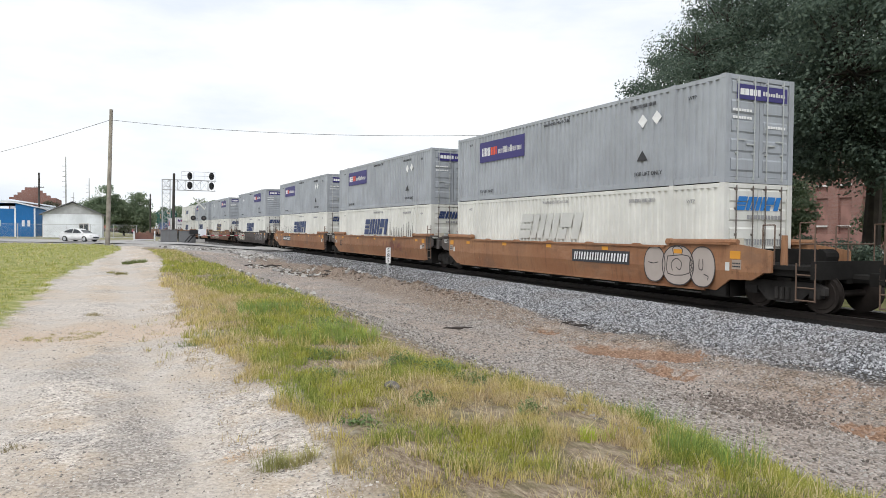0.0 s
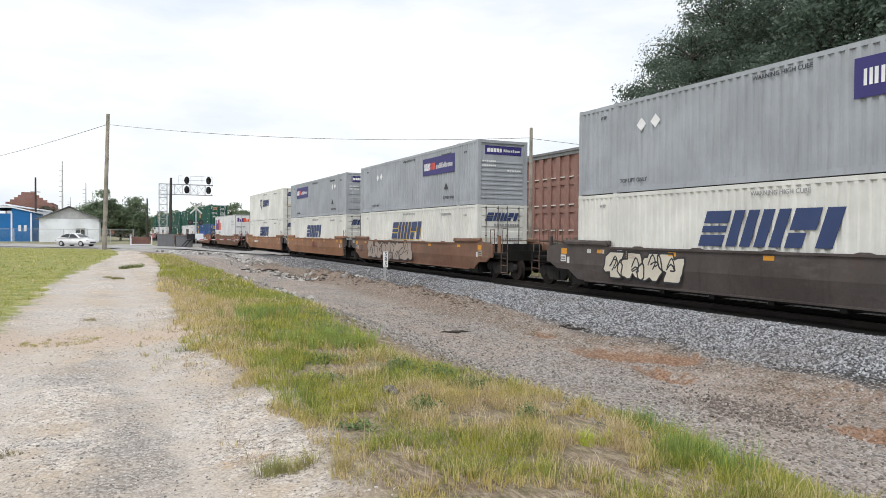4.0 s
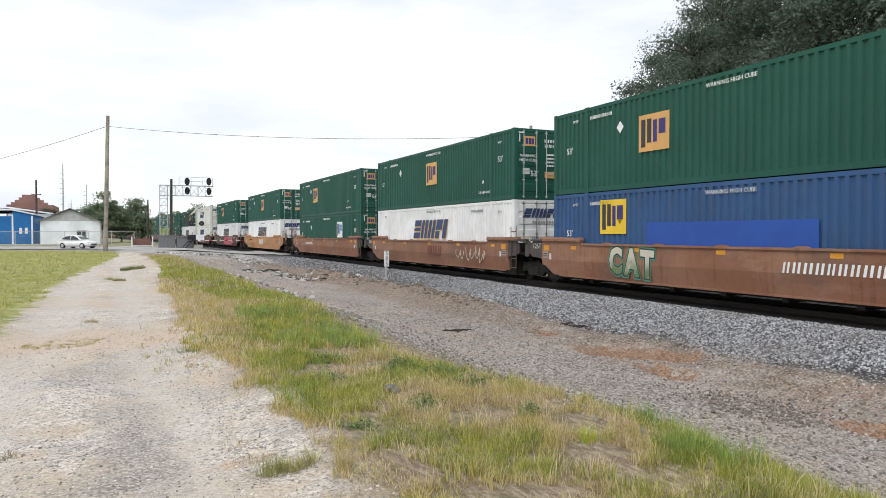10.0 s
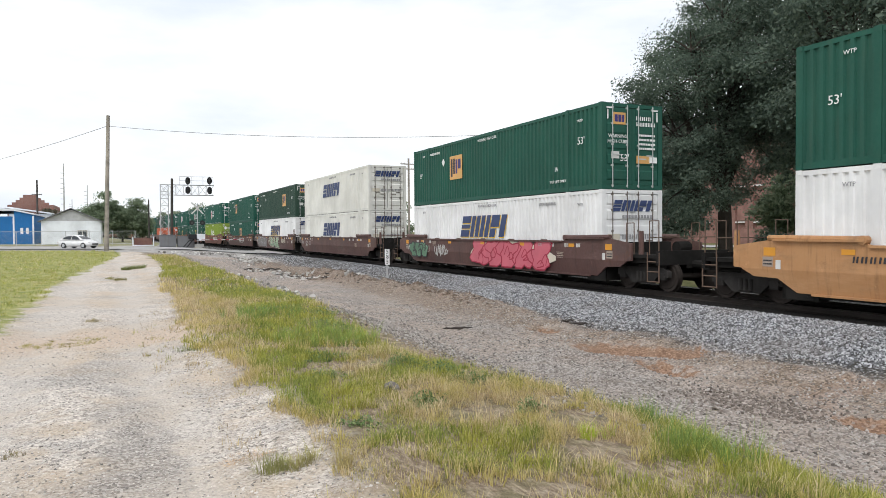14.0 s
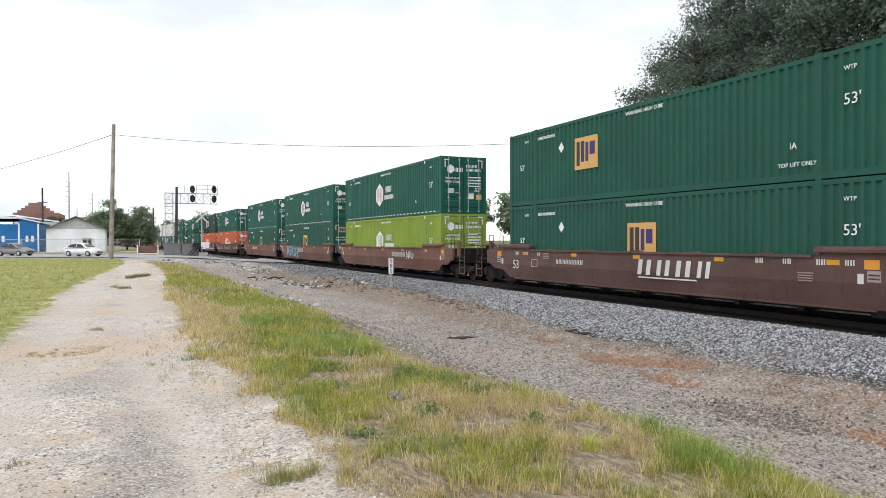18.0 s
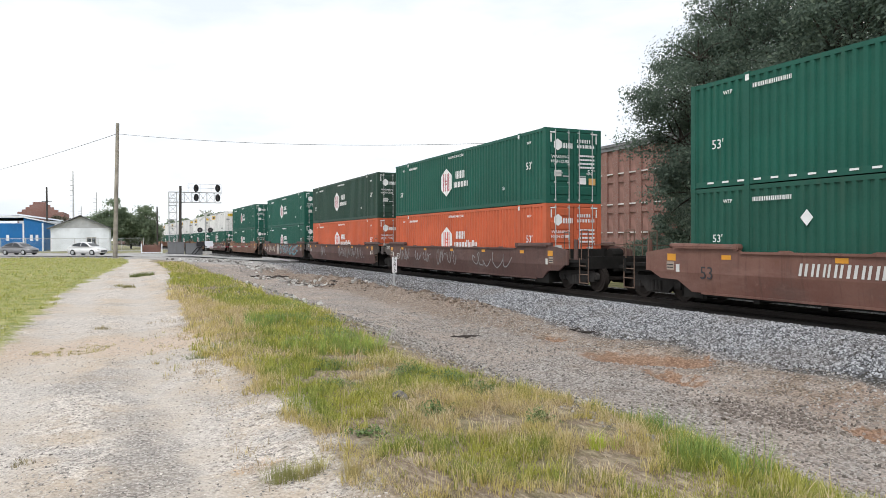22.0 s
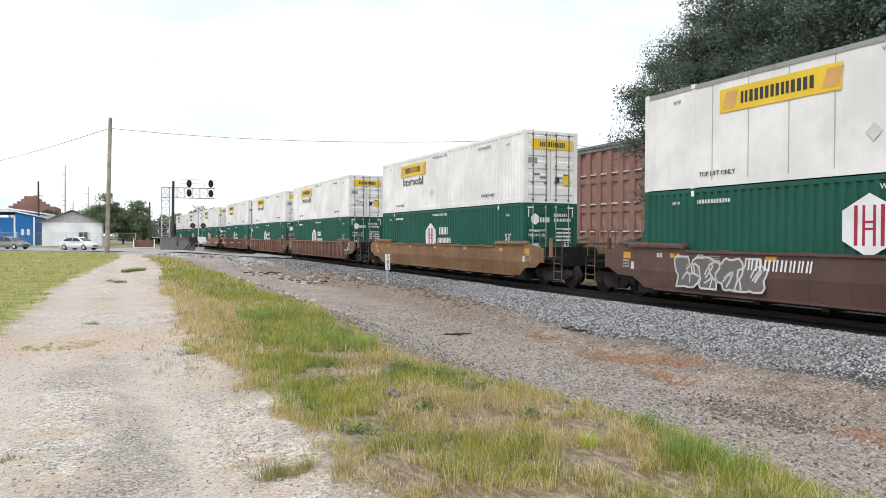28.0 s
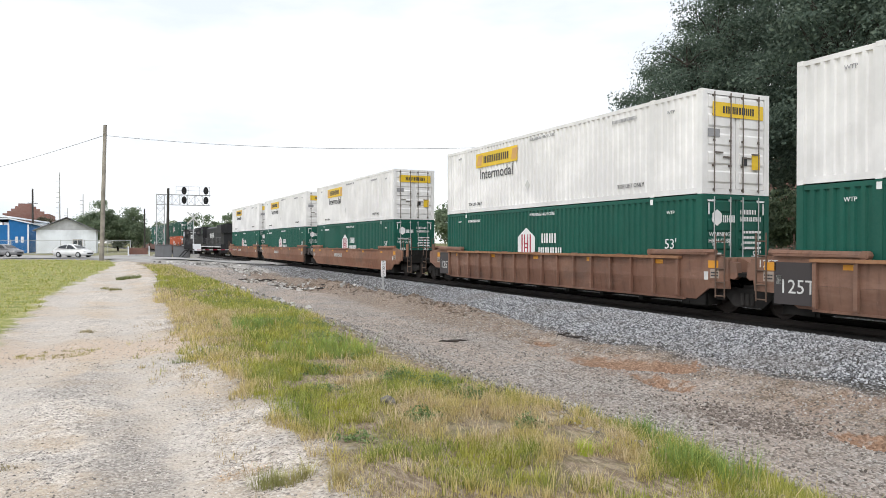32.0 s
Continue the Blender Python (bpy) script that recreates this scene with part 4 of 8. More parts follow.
def jb_box(seed, folds=True, label=True):
    ob = box_like("jb", folds)
    s = 4.7
    mark(ob, "banner", [rect(-1.75, 1.75, -0.31, 0.31)], ink["yellow"], on_side(s, 2.25), "yellow banner with black letter bars")
    mark(ob, "banner_mark", hollow(bars(2.1, 0.30, 7, 0, 0.25, 21), 0.32), ink["black"], on_side(s, 2.25, 0.011))
    for e in (-1.46, 1.46):
        mark(ob, "banner_edge", [rect(-0.2, 0.2, -0.22, 0.22, 0.3)], ink["amber"], on_side(s + e, 2.25, 0.011))
    if label:
        words(ob, "Intermodal", 0.46, "black", on_side(s, 1.62))
    mark(ob, "banner", [rect(-0.98, 0.98, -0.2, 0.2)], ink["yellow"], on_end(1.35, 2.36), "yellow banner with black letter bars")
    mark(ob, "banner_mark", hollow(bars(1.2, 0.2, 7, 0, 0.25, 22), 0.32), ink["black"], on_end(1.35, 2.36, 0.011))
    small_marks(ob, "grey", seed, False, False)
    words(ob, "TOP LIFT ONLY", 0.13, "black", on_side(13.2, 0.42))
    words(ob, "TOP LIFT ONLY", 0.13, "black", on_side(2.85, 0.36))
    mark(ob, "placard", [[(0, -0.2), (0.18, 0), (0, 0.2), (-0.18, 0)]], ink["pale"], on_side(7.2, 0.9))
    mark(ob, "placard", [rect(-0.16, 0.16, -0.22, 0.22)], ink["yellow"], on_end(2.05, 0.95))
    mark(ob, "placard", [rect(-0.1, 0.1, -0.12, 0.12)], ink["black"], on_end(1.6, 0.95))
    mark(ob, "notice", [rect(-0.22, 0.22, -0.11, 0.11)], ink["grey"], on_end(0.42, 1.7))
    return ob


def trailer(seed):
    """A white box trailer lying in a well car: box, rails, landing gear, axles."""
    ob = thing("box_trailer", "bright white box trailer with purple and orange emblem", "trailer")
    white = PAINTS["white2"]
    h2, z0, z1 = CL / 2, 0.0, 2.86
    bm = bmesh.new()
    box(bm, -1.29, 1.29, -h2, h2, z0 + 0.1, z1)
    bmesh.ops.bevel(bm, geom=bm.edges[:], offset=0.03, segments=2, affect="EDGES")
    part("body", bm, white, ob)
    bm = bmesh.new()
    for sx in (-1, 1):
        box(bm, sx * 1.275 - 0.03, sx * 1.275 + 0.03, -h2 - 0.01, h2 + 0.01, 0, 0.16)
        box(bm, sx * 1.275 - 0.03, sx * 1.275 + 0.03, -h2 - 0.01, h2 + 0.01, z1 - 0.09, z1 + 0.012)
        for sy in (-1, 1):
            box(bm, sx * 1.24 - 0.07, sx * 1.24 + 0.07, sy * h2 - 0.03, sy * h2 + 0.03, 0.1, z1)
    for sy in (-1, 1):
        box(bm, -1.25, 1.25, sy * h2 - 0.03, sy * h2 + 0.03, z1 - 0.14, z1 + 0.01)
        box(bm, -1.25, 1.25, sy * h2 - 0.03, sy * h2 + 0.03, 0.0, 0.2)
    part("frame", bm, zinc, ob)
    for k in range(11):
        bm = bmesh.new()
        y = -h2 + 1.3 + k * 1.35
        box(bm, -1.298, -1.288, y - 0.02, y + 0.02, 0.17, z1 - 0.09)
        part("side_seam", bm, white, ob)
    for sx in (-1, 1):
        bm = bmesh.new()
        box(bm, min(sx * 0.01, sx * 1.15), max(sx * 0.01, sx * 1.15), -h2 - 0.05, -h2 - 0.012, 0.2, z1 - 0.15)
        d = part("door", bm, white, ob)
        b2 = bmesh.new()
        tube(b2, (sx * 0.5, -h2 - 0.075, 0.15), (sx * 0.5, -h2 - 0.075, z1 - 0.1), 0.02)
        part("lock_rod", b2, zinc, d)
    for s, z, w, h, at in ((2.9, 1.69, 4.9, 1.5, "side"), (1.05, 2.2, 1.5, 0.5, "end")):
        f = on_side if at == "side" else (lambda a, b: on_end(a, b, 0.062))
        half = w / 2
        mark(ob, "logo", [rect(-half, -half + 0.17 * w, -h / 2, h / 2), rect(-half + 0.20 * w, -half + 0.35 * w, -h / 2, h * 0.14),
                          rect(-half + 0.38 * w, -half + 0.53 * w, -h / 2, h / 2)], ink["fxp"], f(s, z), "purple blocks")
        mark(ob, "logo", [rect(-half + 0.54 * w, -half + 0.72 * w, -h / 2, h / 2),
                          rect(-half + 0.75 * w, -half + 0.85 * w, -h / 2, h * 0.16), rect(-half + 0.89 * w, -half + 1.0 * w, -h / 2, h * 0.16)],
             ink["fxo"], f(s, z), "orange blocks")
    words(ob, "Ground", 0.36, "grey", on_side(3.87, 0.66))
    words(ob, "Ground", 0.16, "grey", on_end(1.7, 1.7, 0.062))
    mark(ob, "painted_number", bars(1.1, 0.14, 10, 0, 0.3, 5), ink["black"], on_end(0.75, 1.3, 0.062))
    mark(ob, "notice", bars(2.1, 0.26, 9, 0, 0.3, 8, True), ink["ghost"], on_side(14.4, 2.0))
    mark(ob, "notice", bars(1.9, 0.16, 11, 0, 0.3, 9, True), ink["ghost"], on_side(14.5, 1.62))
    for k in range(26):
        mark(ob, "reflective_strip", [rect(-0.16, 0.16, -0.03, 0.03)], ink["crimson" if k % 2 else "white"], on_side(0.4 + k * 0.61, 0.11, 0.014))
    for k in range(6):
        mark(ob, "reflective_strip", [rect(-0.14, 0.14, -0.03, 0.03)], ink["crimson" if k % 2 else "white"], on_end(0.4 + k * 0.36, 0.3, 0.062))
    bm = bmesh.new()
    for sx in (-1, 1):
        box(bm, sx * 0.55 - 0.06, sx * 0.55 + 0.06, -h2 + 0.5, h2 - 0.5, -0.14, 0.0)
    part("underframe", bm, black, ob)
    for y in (-h2 + 1.3, -h2 + 2.5):
        bm = bmesh.new()
        tube(bm, (-0.95, y, -0.42), (0.95, y, -0.42), 0.07)
        ax = part("axle", bm, black, ob)
        for sx in (-1, 1):
            b2 = bmesh.new()
            tube(b2, (sx * 0.62, y, -0.42), (sx * 1.15, y, -0.42), 0.46, sides=20)
            part("tyre", b2, black, ax)
    return ob


# ---- well cars ----
RUST = {
    "tan": car_paint("car_orange_tan", (0.295, 0.127, 0.055), (0.37, 0.185, 0.09), 0.55),
    "sienna": car_paint("car_brown_orange", (0.25, 0.105, 0.056), (0.32, 0.165, 0.10), 0.6),
    "umber": car_paint("car_dull_ochre_brown", (0.20, 0.10, 0.045), (0.28, 0.16, 0.075), 0.5),
    "brown": car_paint("car_faded_orange_brown", (0.18, 0.078, 0.042), (0.25, 0.13, 0.078), 0.7),
    "yellow": car_paint("car_yellow_ochre", (0.47, 0.22, 0.082), (0.53, 0.28, 0.12), 0.35),
    "maroon": car_paint("car_dark_maroon", (0.085, 0.038, 0.033), (0.125, 0.065, 0.055), 0.4),
    "oxide": car_paint("car_oxide_red", (0.15, 0.058, 0.042), (0.21, 0.10, 0.075), 0.5),
    "dust": car_paint("car_dusty_rust", (0.19, 0.092, 0.06), (0.25, 0.135, 0.09), 0.6),
    "black": car_paint("car_black_brown", (0.045, 0.036, 0.034), (0.085, 0.07, 0.065), 0.4),
}
CAR_WORDS = {"sienna": "rusty brown-orange", "umber": "dull ochre-brown", "tan": "rusty orange-tan", "brown": "faded orange-brown", "yellow": "yellow-ochre", "maroon": "dark maroon", "oxide": "oxide-red",
             "dust": "dusty rust-coloured", "black": "blackish brown"}
grease = plain("greasy_black_steel", (0.016, 0.015, 0.014), 0.85, 0.0, 0.35, 6, 0.3)
wheel_steel = plain("worn_wheel_steel", (0.034, 0.028, 0.025), 0.75, 0.1, 0.3, 6, 0.1)
truck_grey = plain("dusty_cast_steel", (0.042, 0.039, 0.037), 0.85, 0.0, 0.35, 6, 0.2)
for m in (grease, wheel_steel, truck_grey):
    m.node_tree.nodes["Principled BSDF"].inputs["Specular IOR Level"].default_value = 0.12
iron_paint = paint("worn_rusty_irons", (0.15, 0.098, 0.072), 0.7, 0.1, 0.4, 0.3)
WHEEL_R = 0.457
WHEELSETS = []


def wheelset_mesh():
    bm = bmesh.new()
    tube(bm, (-1.0, 0, 0), (1.0, 0, 0), 0.085, sides=10)
    for sx in (-1, 1):
        tube(bm, (sx * 0.70, 0, 0), (sx * 0.83, 0, 0), WHEEL_R, sides=28)
        tube(bm, (sx * 0.675, 0, 0), (sx * 0.70, 0, 0), WHEEL_R + 0.028, sides=28)
        tube(bm, (sx * 0.83, 0, 0), (sx * 0.85, 0, 0), WHEEL_R - 0.08, WHEEL_R - 0.10, 28)
        tube(bm, (sx * 0.85, 0, 0), (sx * 0.92, 0, 0), 0.13, 0.11, 12)
        for k in range(3):
            a = 2.1 * k
            box(bm, sx * 0.925 - 0.012, sx * 0.925 + 0.012, 0.07 * math.cos(a) - 0.018, 0.07 * math.cos(a) + 0.018,
                0.07 * math.sin(a) - 0.018, 0.07 * math.sin(a) + 0.018)
    return mesh_of("wheelset", bm, wheel_steel)


def sideframe_mesh():
    bm = bmesh.new()
    top = [(-1.15, 0.62), (-0.95, 0.72), (0.95, 0.72), (1.15, 0.62), (1.15, 0.44), (0.72, 0.46), (0.45, 0.22), (-0.45, 0.22), (-0.72, 0.46), (-1.15, 0.44)]
    for sx in (-1, 1):
        prism(bm, top, sx * 0.98 - 0.07, sx * 0.98 + 0.07, "x")
        for y in (-0.89, 0.89):
            box(bm, sx * 0.98 - 0.1, sx * 0.98 + 0.1, y - 0.14, y + 0.14, 0.36, 0.56)
        for y in (-0.16, 0, 0.16):
            tube(bm, (sx * 1.06, y, 0.28), (sx * 1.06, y, 0.58), 0.065, sides=10)
    box(bm, -1.0, 1.0, -0.2, 0.2, 0.45, 0.80)
    tube(bm, (0, 0, 0.78), (0, 0, 0.9), 0.22, sides=14)
    return mesh_of("side_frame", bm, truck_grey)


WHEEL_ME, FRAME_ME = wheelset_mesh(), sideframe_mesh()


def bogie(car, y):
    b = part("bogie", FRAME_ME, None, car, at=pose(0, y, 0))
    for dy in (-0.89, 0.89):
        w = part("wheelset", WHEEL_ME, None, b)
        w.matrix_parent_inverse = pose(0, dy, WHEEL_R)
        WHEELSETS.append(w)
    return b


def side_plate(mat, sx, ends):
    """One side of the well: a deep plate, tapered up at the ends, with rolled edges. ends: how far it runs at -y and +y."""
    bm = bmesh.new()
    lo, hi = ends
    foot = [(-9.5, 0.88), (-9.15, 0.70), (-8.45, 0.68), (-7.95, 0.36)]
    up = [(lo, 0.92), (-9.5, 0.90)] if lo < -9.5 else [(lo, 0.92)]
    cap = [(hi, 0.92)] if hi <= 9.5 else [(9.5, 0.90), (hi, 0.92)]
    right = [(hi, 1.46), (8.75, 1.60)] if hi > 8.8 else [(hi, 1.60)]
    left = [(-8.75, 1.60), (lo, 1.46)] if lo < -8.8 else [(lo, 1.60)]
    out = up + cap + right + [(6.25, 1.60), (6.1, 1.5), (-6.1, 1.5), (-6.25, 1.60)] + left
    prism(bm, out, sx * 1.44 - 0.035, sx * 1.44 + 0.035, "x")
    low = [(max(lo, y), z) for y, z in foot] + [(min(hi, -y), z) for y, z in reversed(foot)] + [(min(hi, 9.5), 0.915), (max(lo, -9.5), 0.915)]
    bm2 = bmesh.new()
    prism(bm2, low, sx * 1.44 - 0.035, sx * 1.44 + 0.033, "x")
    for v in bm2.verts:
        v.co.x -= sx * 0.10 * max(0.0, 0.9 - v.co.z) / 0.54
    tmp = bpy.data.meshes.new("tmp")
    bm2.to_mesh(tmp)
    bm2.free()
    bm.from_mesh(tmp)
    bpy.data.meshes.remove(tmp)
    box(bm, sx * 1.44 - 0.09, sx * 1.44 + 0.055, -6.1, 6.1, 1.46, 1.52)
    box(bm, sx * 1.34 - 0.08, sx * 1.34 + 0.035, -7.55, 7.55, 0.32, 0.37)
    for s in (-1, 1):
        box(bm, sx * 1.44 - 0.12, sx * 1.44 + 0.06, min(s * 6.2, s * 8.5), max(s * 6.2, s * 8.5), 1.585, 1.64)
        tube(bm, (sx * 1.44 - 0.10, s * 6.25, 1.63), (sx * 1.44 + 0.07, s * 6.25, 1.63), 0.10, sides=10)
        tube(bm, (sx * 1.44, s * 6.3, 1.64), (sx * 1.44, s * 8.7, 1.66), 0.075, sides=8)
    for k in range(-2, 3):
        prism(bm, [(k * 2.4 - 0.25, 1.515), (k * 2.4 - 0.12, 1.56), (k * 2.4 + 0.12, 1.56), (k * 2.4 + 0.25, 1.515)], sx * 1.44 - 0.03, sx * 1.44 + 0.03, "x")
    me = mesh_of("side_plate", bm, mat)
    return me


CAR_PARTS = {}


def well_car(colour, near_end, far_end, ribs=False, tag="", stand=True):
    """One well unit, 0 at its middle on the rail. Ends: 'joint' (shares a bogie) or 'coupler' (platform, bogie, drawbar)."""
    mat = RUST[colour]
    car = thing("well_car", CAR_WORDS[colour] + " steel well car" + tag, "well car", "well cars of the train")
    lo = -9.76 if near_end == "coupler" else -9.15 if ribs else -7.85
    hi = 9.76 if far_end == "coupler" else 9.15 if ribs else 8.62
    for sx in (-1, 1):
        key = (colour, sx, lo, hi)
        if key not in CAR_PARTS:
            CAR_PARTS[key] = side_plate(mat, sx, (lo, hi))
        sp = part("side_plate", CAR_PARTS[key], None, car)
        if ribs and sx < 0:
            for k in range(16):
                y = -7.4 + k * 14.8 / 15
                bm = bmesh.new()
                prism(bm, [(-1.475, 0.4), (-1.56, 0.4), (-1.575, 0.45), (-1.575, 1.40), (-1.56, 1.46), (-1.475, 1.46)], y - 0.045, y + 0.045, "y")
                part("stiffener", bm, mat, sp)
            bm = bmesh.new()
            box(bm, -1.60, -1.475, -7.5, 7.5, 1.46, 1.54)
            part("top_rail", bm, RUST["tan"], sp, "worn orange-rust top rail")
    key = (colour, "floor")
    if key not in CAR_PARTS:
        bm = bmesh.new()
        box(bm, -1.35, 1.35, -8.2, 8.2, 0.27, 0.34)
        for k in range(9):
            box(bm, -1.38, 1.38, -7.6 + k * 1.9 - 0.09, -7.6 + k * 1.9 + 0.09, 0.20, 0.30)
        for s in (-1, 1):
            box(bm, -1.36, 1.36, s * 8.32 - 0.05, s * 8.32 + 0.05, 0.22, 1.48)
            box(bm, -1.33, 1.33, min(s * 7.6, s * 8.3), max(s * 7.6, s * 8.3), 0.22, 0.36)
            for sx in (-1, 1):
                box(bm, sx * 1.345 - 0.015, sx * 1.345 + 0.015, min(s * 7.4, s * 8.37), max(s * 7.4, s * 8.37), 0.2, 1.0)
        CAR_PARTS[key] = mesh_of("well_floor", bm, grease)
    part("well_floor", CAR_PARTS[key], None, car)
    for s, kind in ((-1, near_end), (1, far_end)):
        key = (colour, "end", s, kind)
        if key not in CAR_PARTS:
            bm = bmesh.new()
            tip = 10.9 if kind == "coupler" else 9.55
            a, b = sorted((s * 8.35, s * tip))
            box(bm, -1.40, 1.40, a, b, 1.02, 1.12)
            box(bm, -0.3, 0.3, *sorted((s * 8.35, s * tip)), 0.72, 1.02)
            if kind == "coupler":
                box(bm, -1.42, 1.42, s * 10.85 - 0.06, s * 10.85 + 0.06, 0.82, 1.25)
                box(bm, -1.30, 1.30, *sorted((s * 8.4, s * 10.7)), 0.86, 1.03)
                for x in (-0.9, 0.95):
                    tube(bm, (x, s * 9.0, 0.78), (x, s * 10.75, 0.74), 0.07, sides=8)
                tube(bm, (0, s * 10.8, 0.83), (0, s * 11.6, 0.83), 0.12, sides=8)
                box(bm, -0.16, 0.16, s * 11.5 - 0.14, s * 11.5 + 0.14, 0.68, 0.98)
            CAR_PARTS[key] = mesh_of("end_platform", bm, grease)
        ep = part("end_platform", CAR_PARTS[key], None, car)
        # grab irons, ladder and posts
        key = (colour, "irons", s, kind, ribs)
        if key not in CAR_PARTS:
            irons = []

            def iron(name, runs, r=0.017):
                bm = bmesh.new()
                for run in runs:
                    bent(bm, run, r)
                irons.append((name, mesh_of(name, bm, iron_paint)))
            if kind == "coupler":
                for x in (-1.36, 1.36):
                    iron("handrail", [[(x, s * 10.85, 1.2), (x, s * 10.85, 2.15), (x, s * 10.45, 2.15), (x, s * 10.45, 1.1)]])
                    iron("handrail", [[(x, s * 9.75, 1.1), (x, s * 9.75, 2.1), (x, s * 9.4, 2.1), (x, s * 9.4, 1.1)]])
                    iron("step_ladder", [[(x * 1.03, s * 10.9, 0.3), (x * 1.03, s * 10.9, 1.2)], [(x * 1.03, s * 10.4, 0.3), (x * 1.03, s * 10.4, 1.2)]]
                         + [[(x * 1.03, s * 10.9, z), (x * 1.03, s * 10.4, z)] for z in (0.32, 0.62, 0.92)], 0.02)
                iron("cross_rail", [[(-1.36, s * 10.45, 1.65), (1.36, s * 10.45, 1.65)]])
                bm = bmesh.new()
                box(bm, -0.5, 0.1, s * 9.6 - 0.2, s * 9.6 + 0.2, 1.12, 1.5)
                irons.append(("valve_box", mesh_of("valve_box", bm, grease)))
                bm = bmesh.new()
                tube(bm, (0.6, s * 9.5, 1.3), (1.1, s * 9.5, 1.3), 0.2, sides=12)
                irons.append(("air_tank", mesh_of("air_tank", bm, grease)))
                bm = bmesh.new()
                tube(bm, (-1.2, s * 9.9, 1.12), (-1.2, s * 9.9, 1.85), 0.09, 0.07)
                irons.append(("brake_stand", mesh_of("brake_stand", bm, mat)))
            elif s < 0 or ribs:
                for x in (-1.38, 1.38):
                    y0, y1 = (8.15, 8.55) if s < 0 and not ribs else (8.75, 9.05)
                    iron("ladder", [[(x * 1.09, s * y, 0.45), (x * 1.09, s * y, 2.15)] for y in (y0, y1)]
                         + [[(x * 1.09, s * y0, 0.5 + 0.36 * k), (x * 1.09, s * y1, 0.5 + 0.36 * k)] for k in range(5)], 0.02)
            CAR_PARTS[key] = irons
        for name, me in CAR_PARTS[key]:
            part(name, me, None, ep)
        if kind == "coupler":
            bogie(car, s * 9.75)
    if far_end == "joint":
        bogie(car, 9.68)
        words(car, "125T", 0.2, "pale", car_side(8.95 if not ribs else 8.72, 1.38))
    # cast arms that meet over a shared bogie
    for s, kind in ((-1, near_end), (1, far_end)):
        if kind == "joint":
            key = (colour, "arm", s)
            if key not in CAR_PARTS:
                bm = bmesh.new()
                prism(bm, [(s * 8.36, 1.5), (s * 9.0, 1.48), (s * 9.4, 1.3), (s * 9.62, 1.16), (s * 9.62, 1.12), (s * 8.36, 1.12)], -0.8, 0.8, "x")
                for sx in (-1, 1):
                    prism(bm, [(s * 9.1, 1.44), (s * 9.36, 1.38), (s * 9.4, 1.02), (s * 9.3, 0.95), (s * 9.1, 0.98)], sx * 1.34 - 0.09, sx * 1.34 + 0.09, "x")
                    tube(bm, (sx * 1.34, s * 9.22, 1.3), (sx * 1.34, s * 9.22, 1.5), 0.09, sides=8)
                CAR_PARTS[key] = mesh_of("end_casting", bm, mat if ribs else RUST["black"])
            part("end_casting", CAR_PARTS[key], None, car)
            if not ribs:
                for sx in (-1, 1):
                    key = ("end_panel", s, sx)
                    if key not in CAR_PARTS:
                        a, b = (7.86, 8.72) if s < 0 else (8.63, 9.5)
                        bm = bmesh.new()
                        prism(bm, [(s * a, 0.92), (s * a, 1.58), (s * (b - 0.25), 1.58), (s * b, 1.4), (s * b, 1.12), (s * (b - 0.3), 0.98)], sx * 1.44 - 0.03, sx * 1.44 + 0.03, "x")
                        box(bm, sx * 1.44 - 0.12, sx * 1.44 + 0.05, *sorted((s * 8.52, s * 9.3)), 1.57, 1.64)
                        CAR_PARTS[key] = mesh_of("end_panel", bm, RUST["black"])
                    part("end_panel", CAR_PARTS[key], None, car, "sooty black end panel over the shared bogie")
    # a notice plate on the end of the side, and grime-dark gear between the wells
    for s in (-1, 1):
        at_end = 8.7 if (near_end if s < 0 else far_end) == "coupler" or ribs else 7.55 if s < 0 else 8.35
        mark(car, "notice_plate", [rect(-0.15, 0.15, -0.12, 0.12)], ink["dusty" if colour != "black" else "pale"], car_side(s * at_end, 1.08), "small dusty stencilled plate")
        for k in range(2):
            mark(car, "notice", bars(0.24, 0.035, 5, 0, 0.3, k), ink["black"], car_side(s * at_end, 1.11 - 0.08 * k, 0.011))
        mark(car, "reflector", [rect(-0.17, 0.17, -0.1, 0.1)], ink["reflect"], car_side(s * (at_end - 0.05), 1.33), "orange reflector plate")
        mark(car, "notice_plate", [rect(-0.07, 0.07, -0.11, 0.11)], ink["pale"], car_side(s * (at_end - 0.3), 1.02))
    # small notices and reflectors on the camera's side
    for k in range(5):
        mark(car, "reflector", [rect(-0.16, 0.16, -0.06, 0.06)], ink["reflect"], car_side(-6.6 + 3.3 * k, 1.36), "orange reflector")
    return car


def car_side(y, z, lift=0.003):
    return Matrix(((0, 1, 0, -1.475 - lift), (-1, 0, 0, y), (0, 0, 1, z), (0, 0, 0, 1)))


def blob(cx, cz, rx, rz, seed, n=14, rough=0.22):
    r = random.Random(seed)
    ph = [r.uniform(0, 6.28) for _ in range(3)]
    pts = []
    for i in range(n):
        a = 2 * math.pi * i / n
        k = 1 + rough * (math.sin(2 * a + ph[0]) * 0.5 + math.sin(3 * a + ph[1]) * 0.4 + math.sin(5 * a + ph[2]) * 0.3)
        pts.append((round(cx + rx * k * math.cos(a), 3), round(cz + rz * k * math.sin(a), 3)))
    return pts


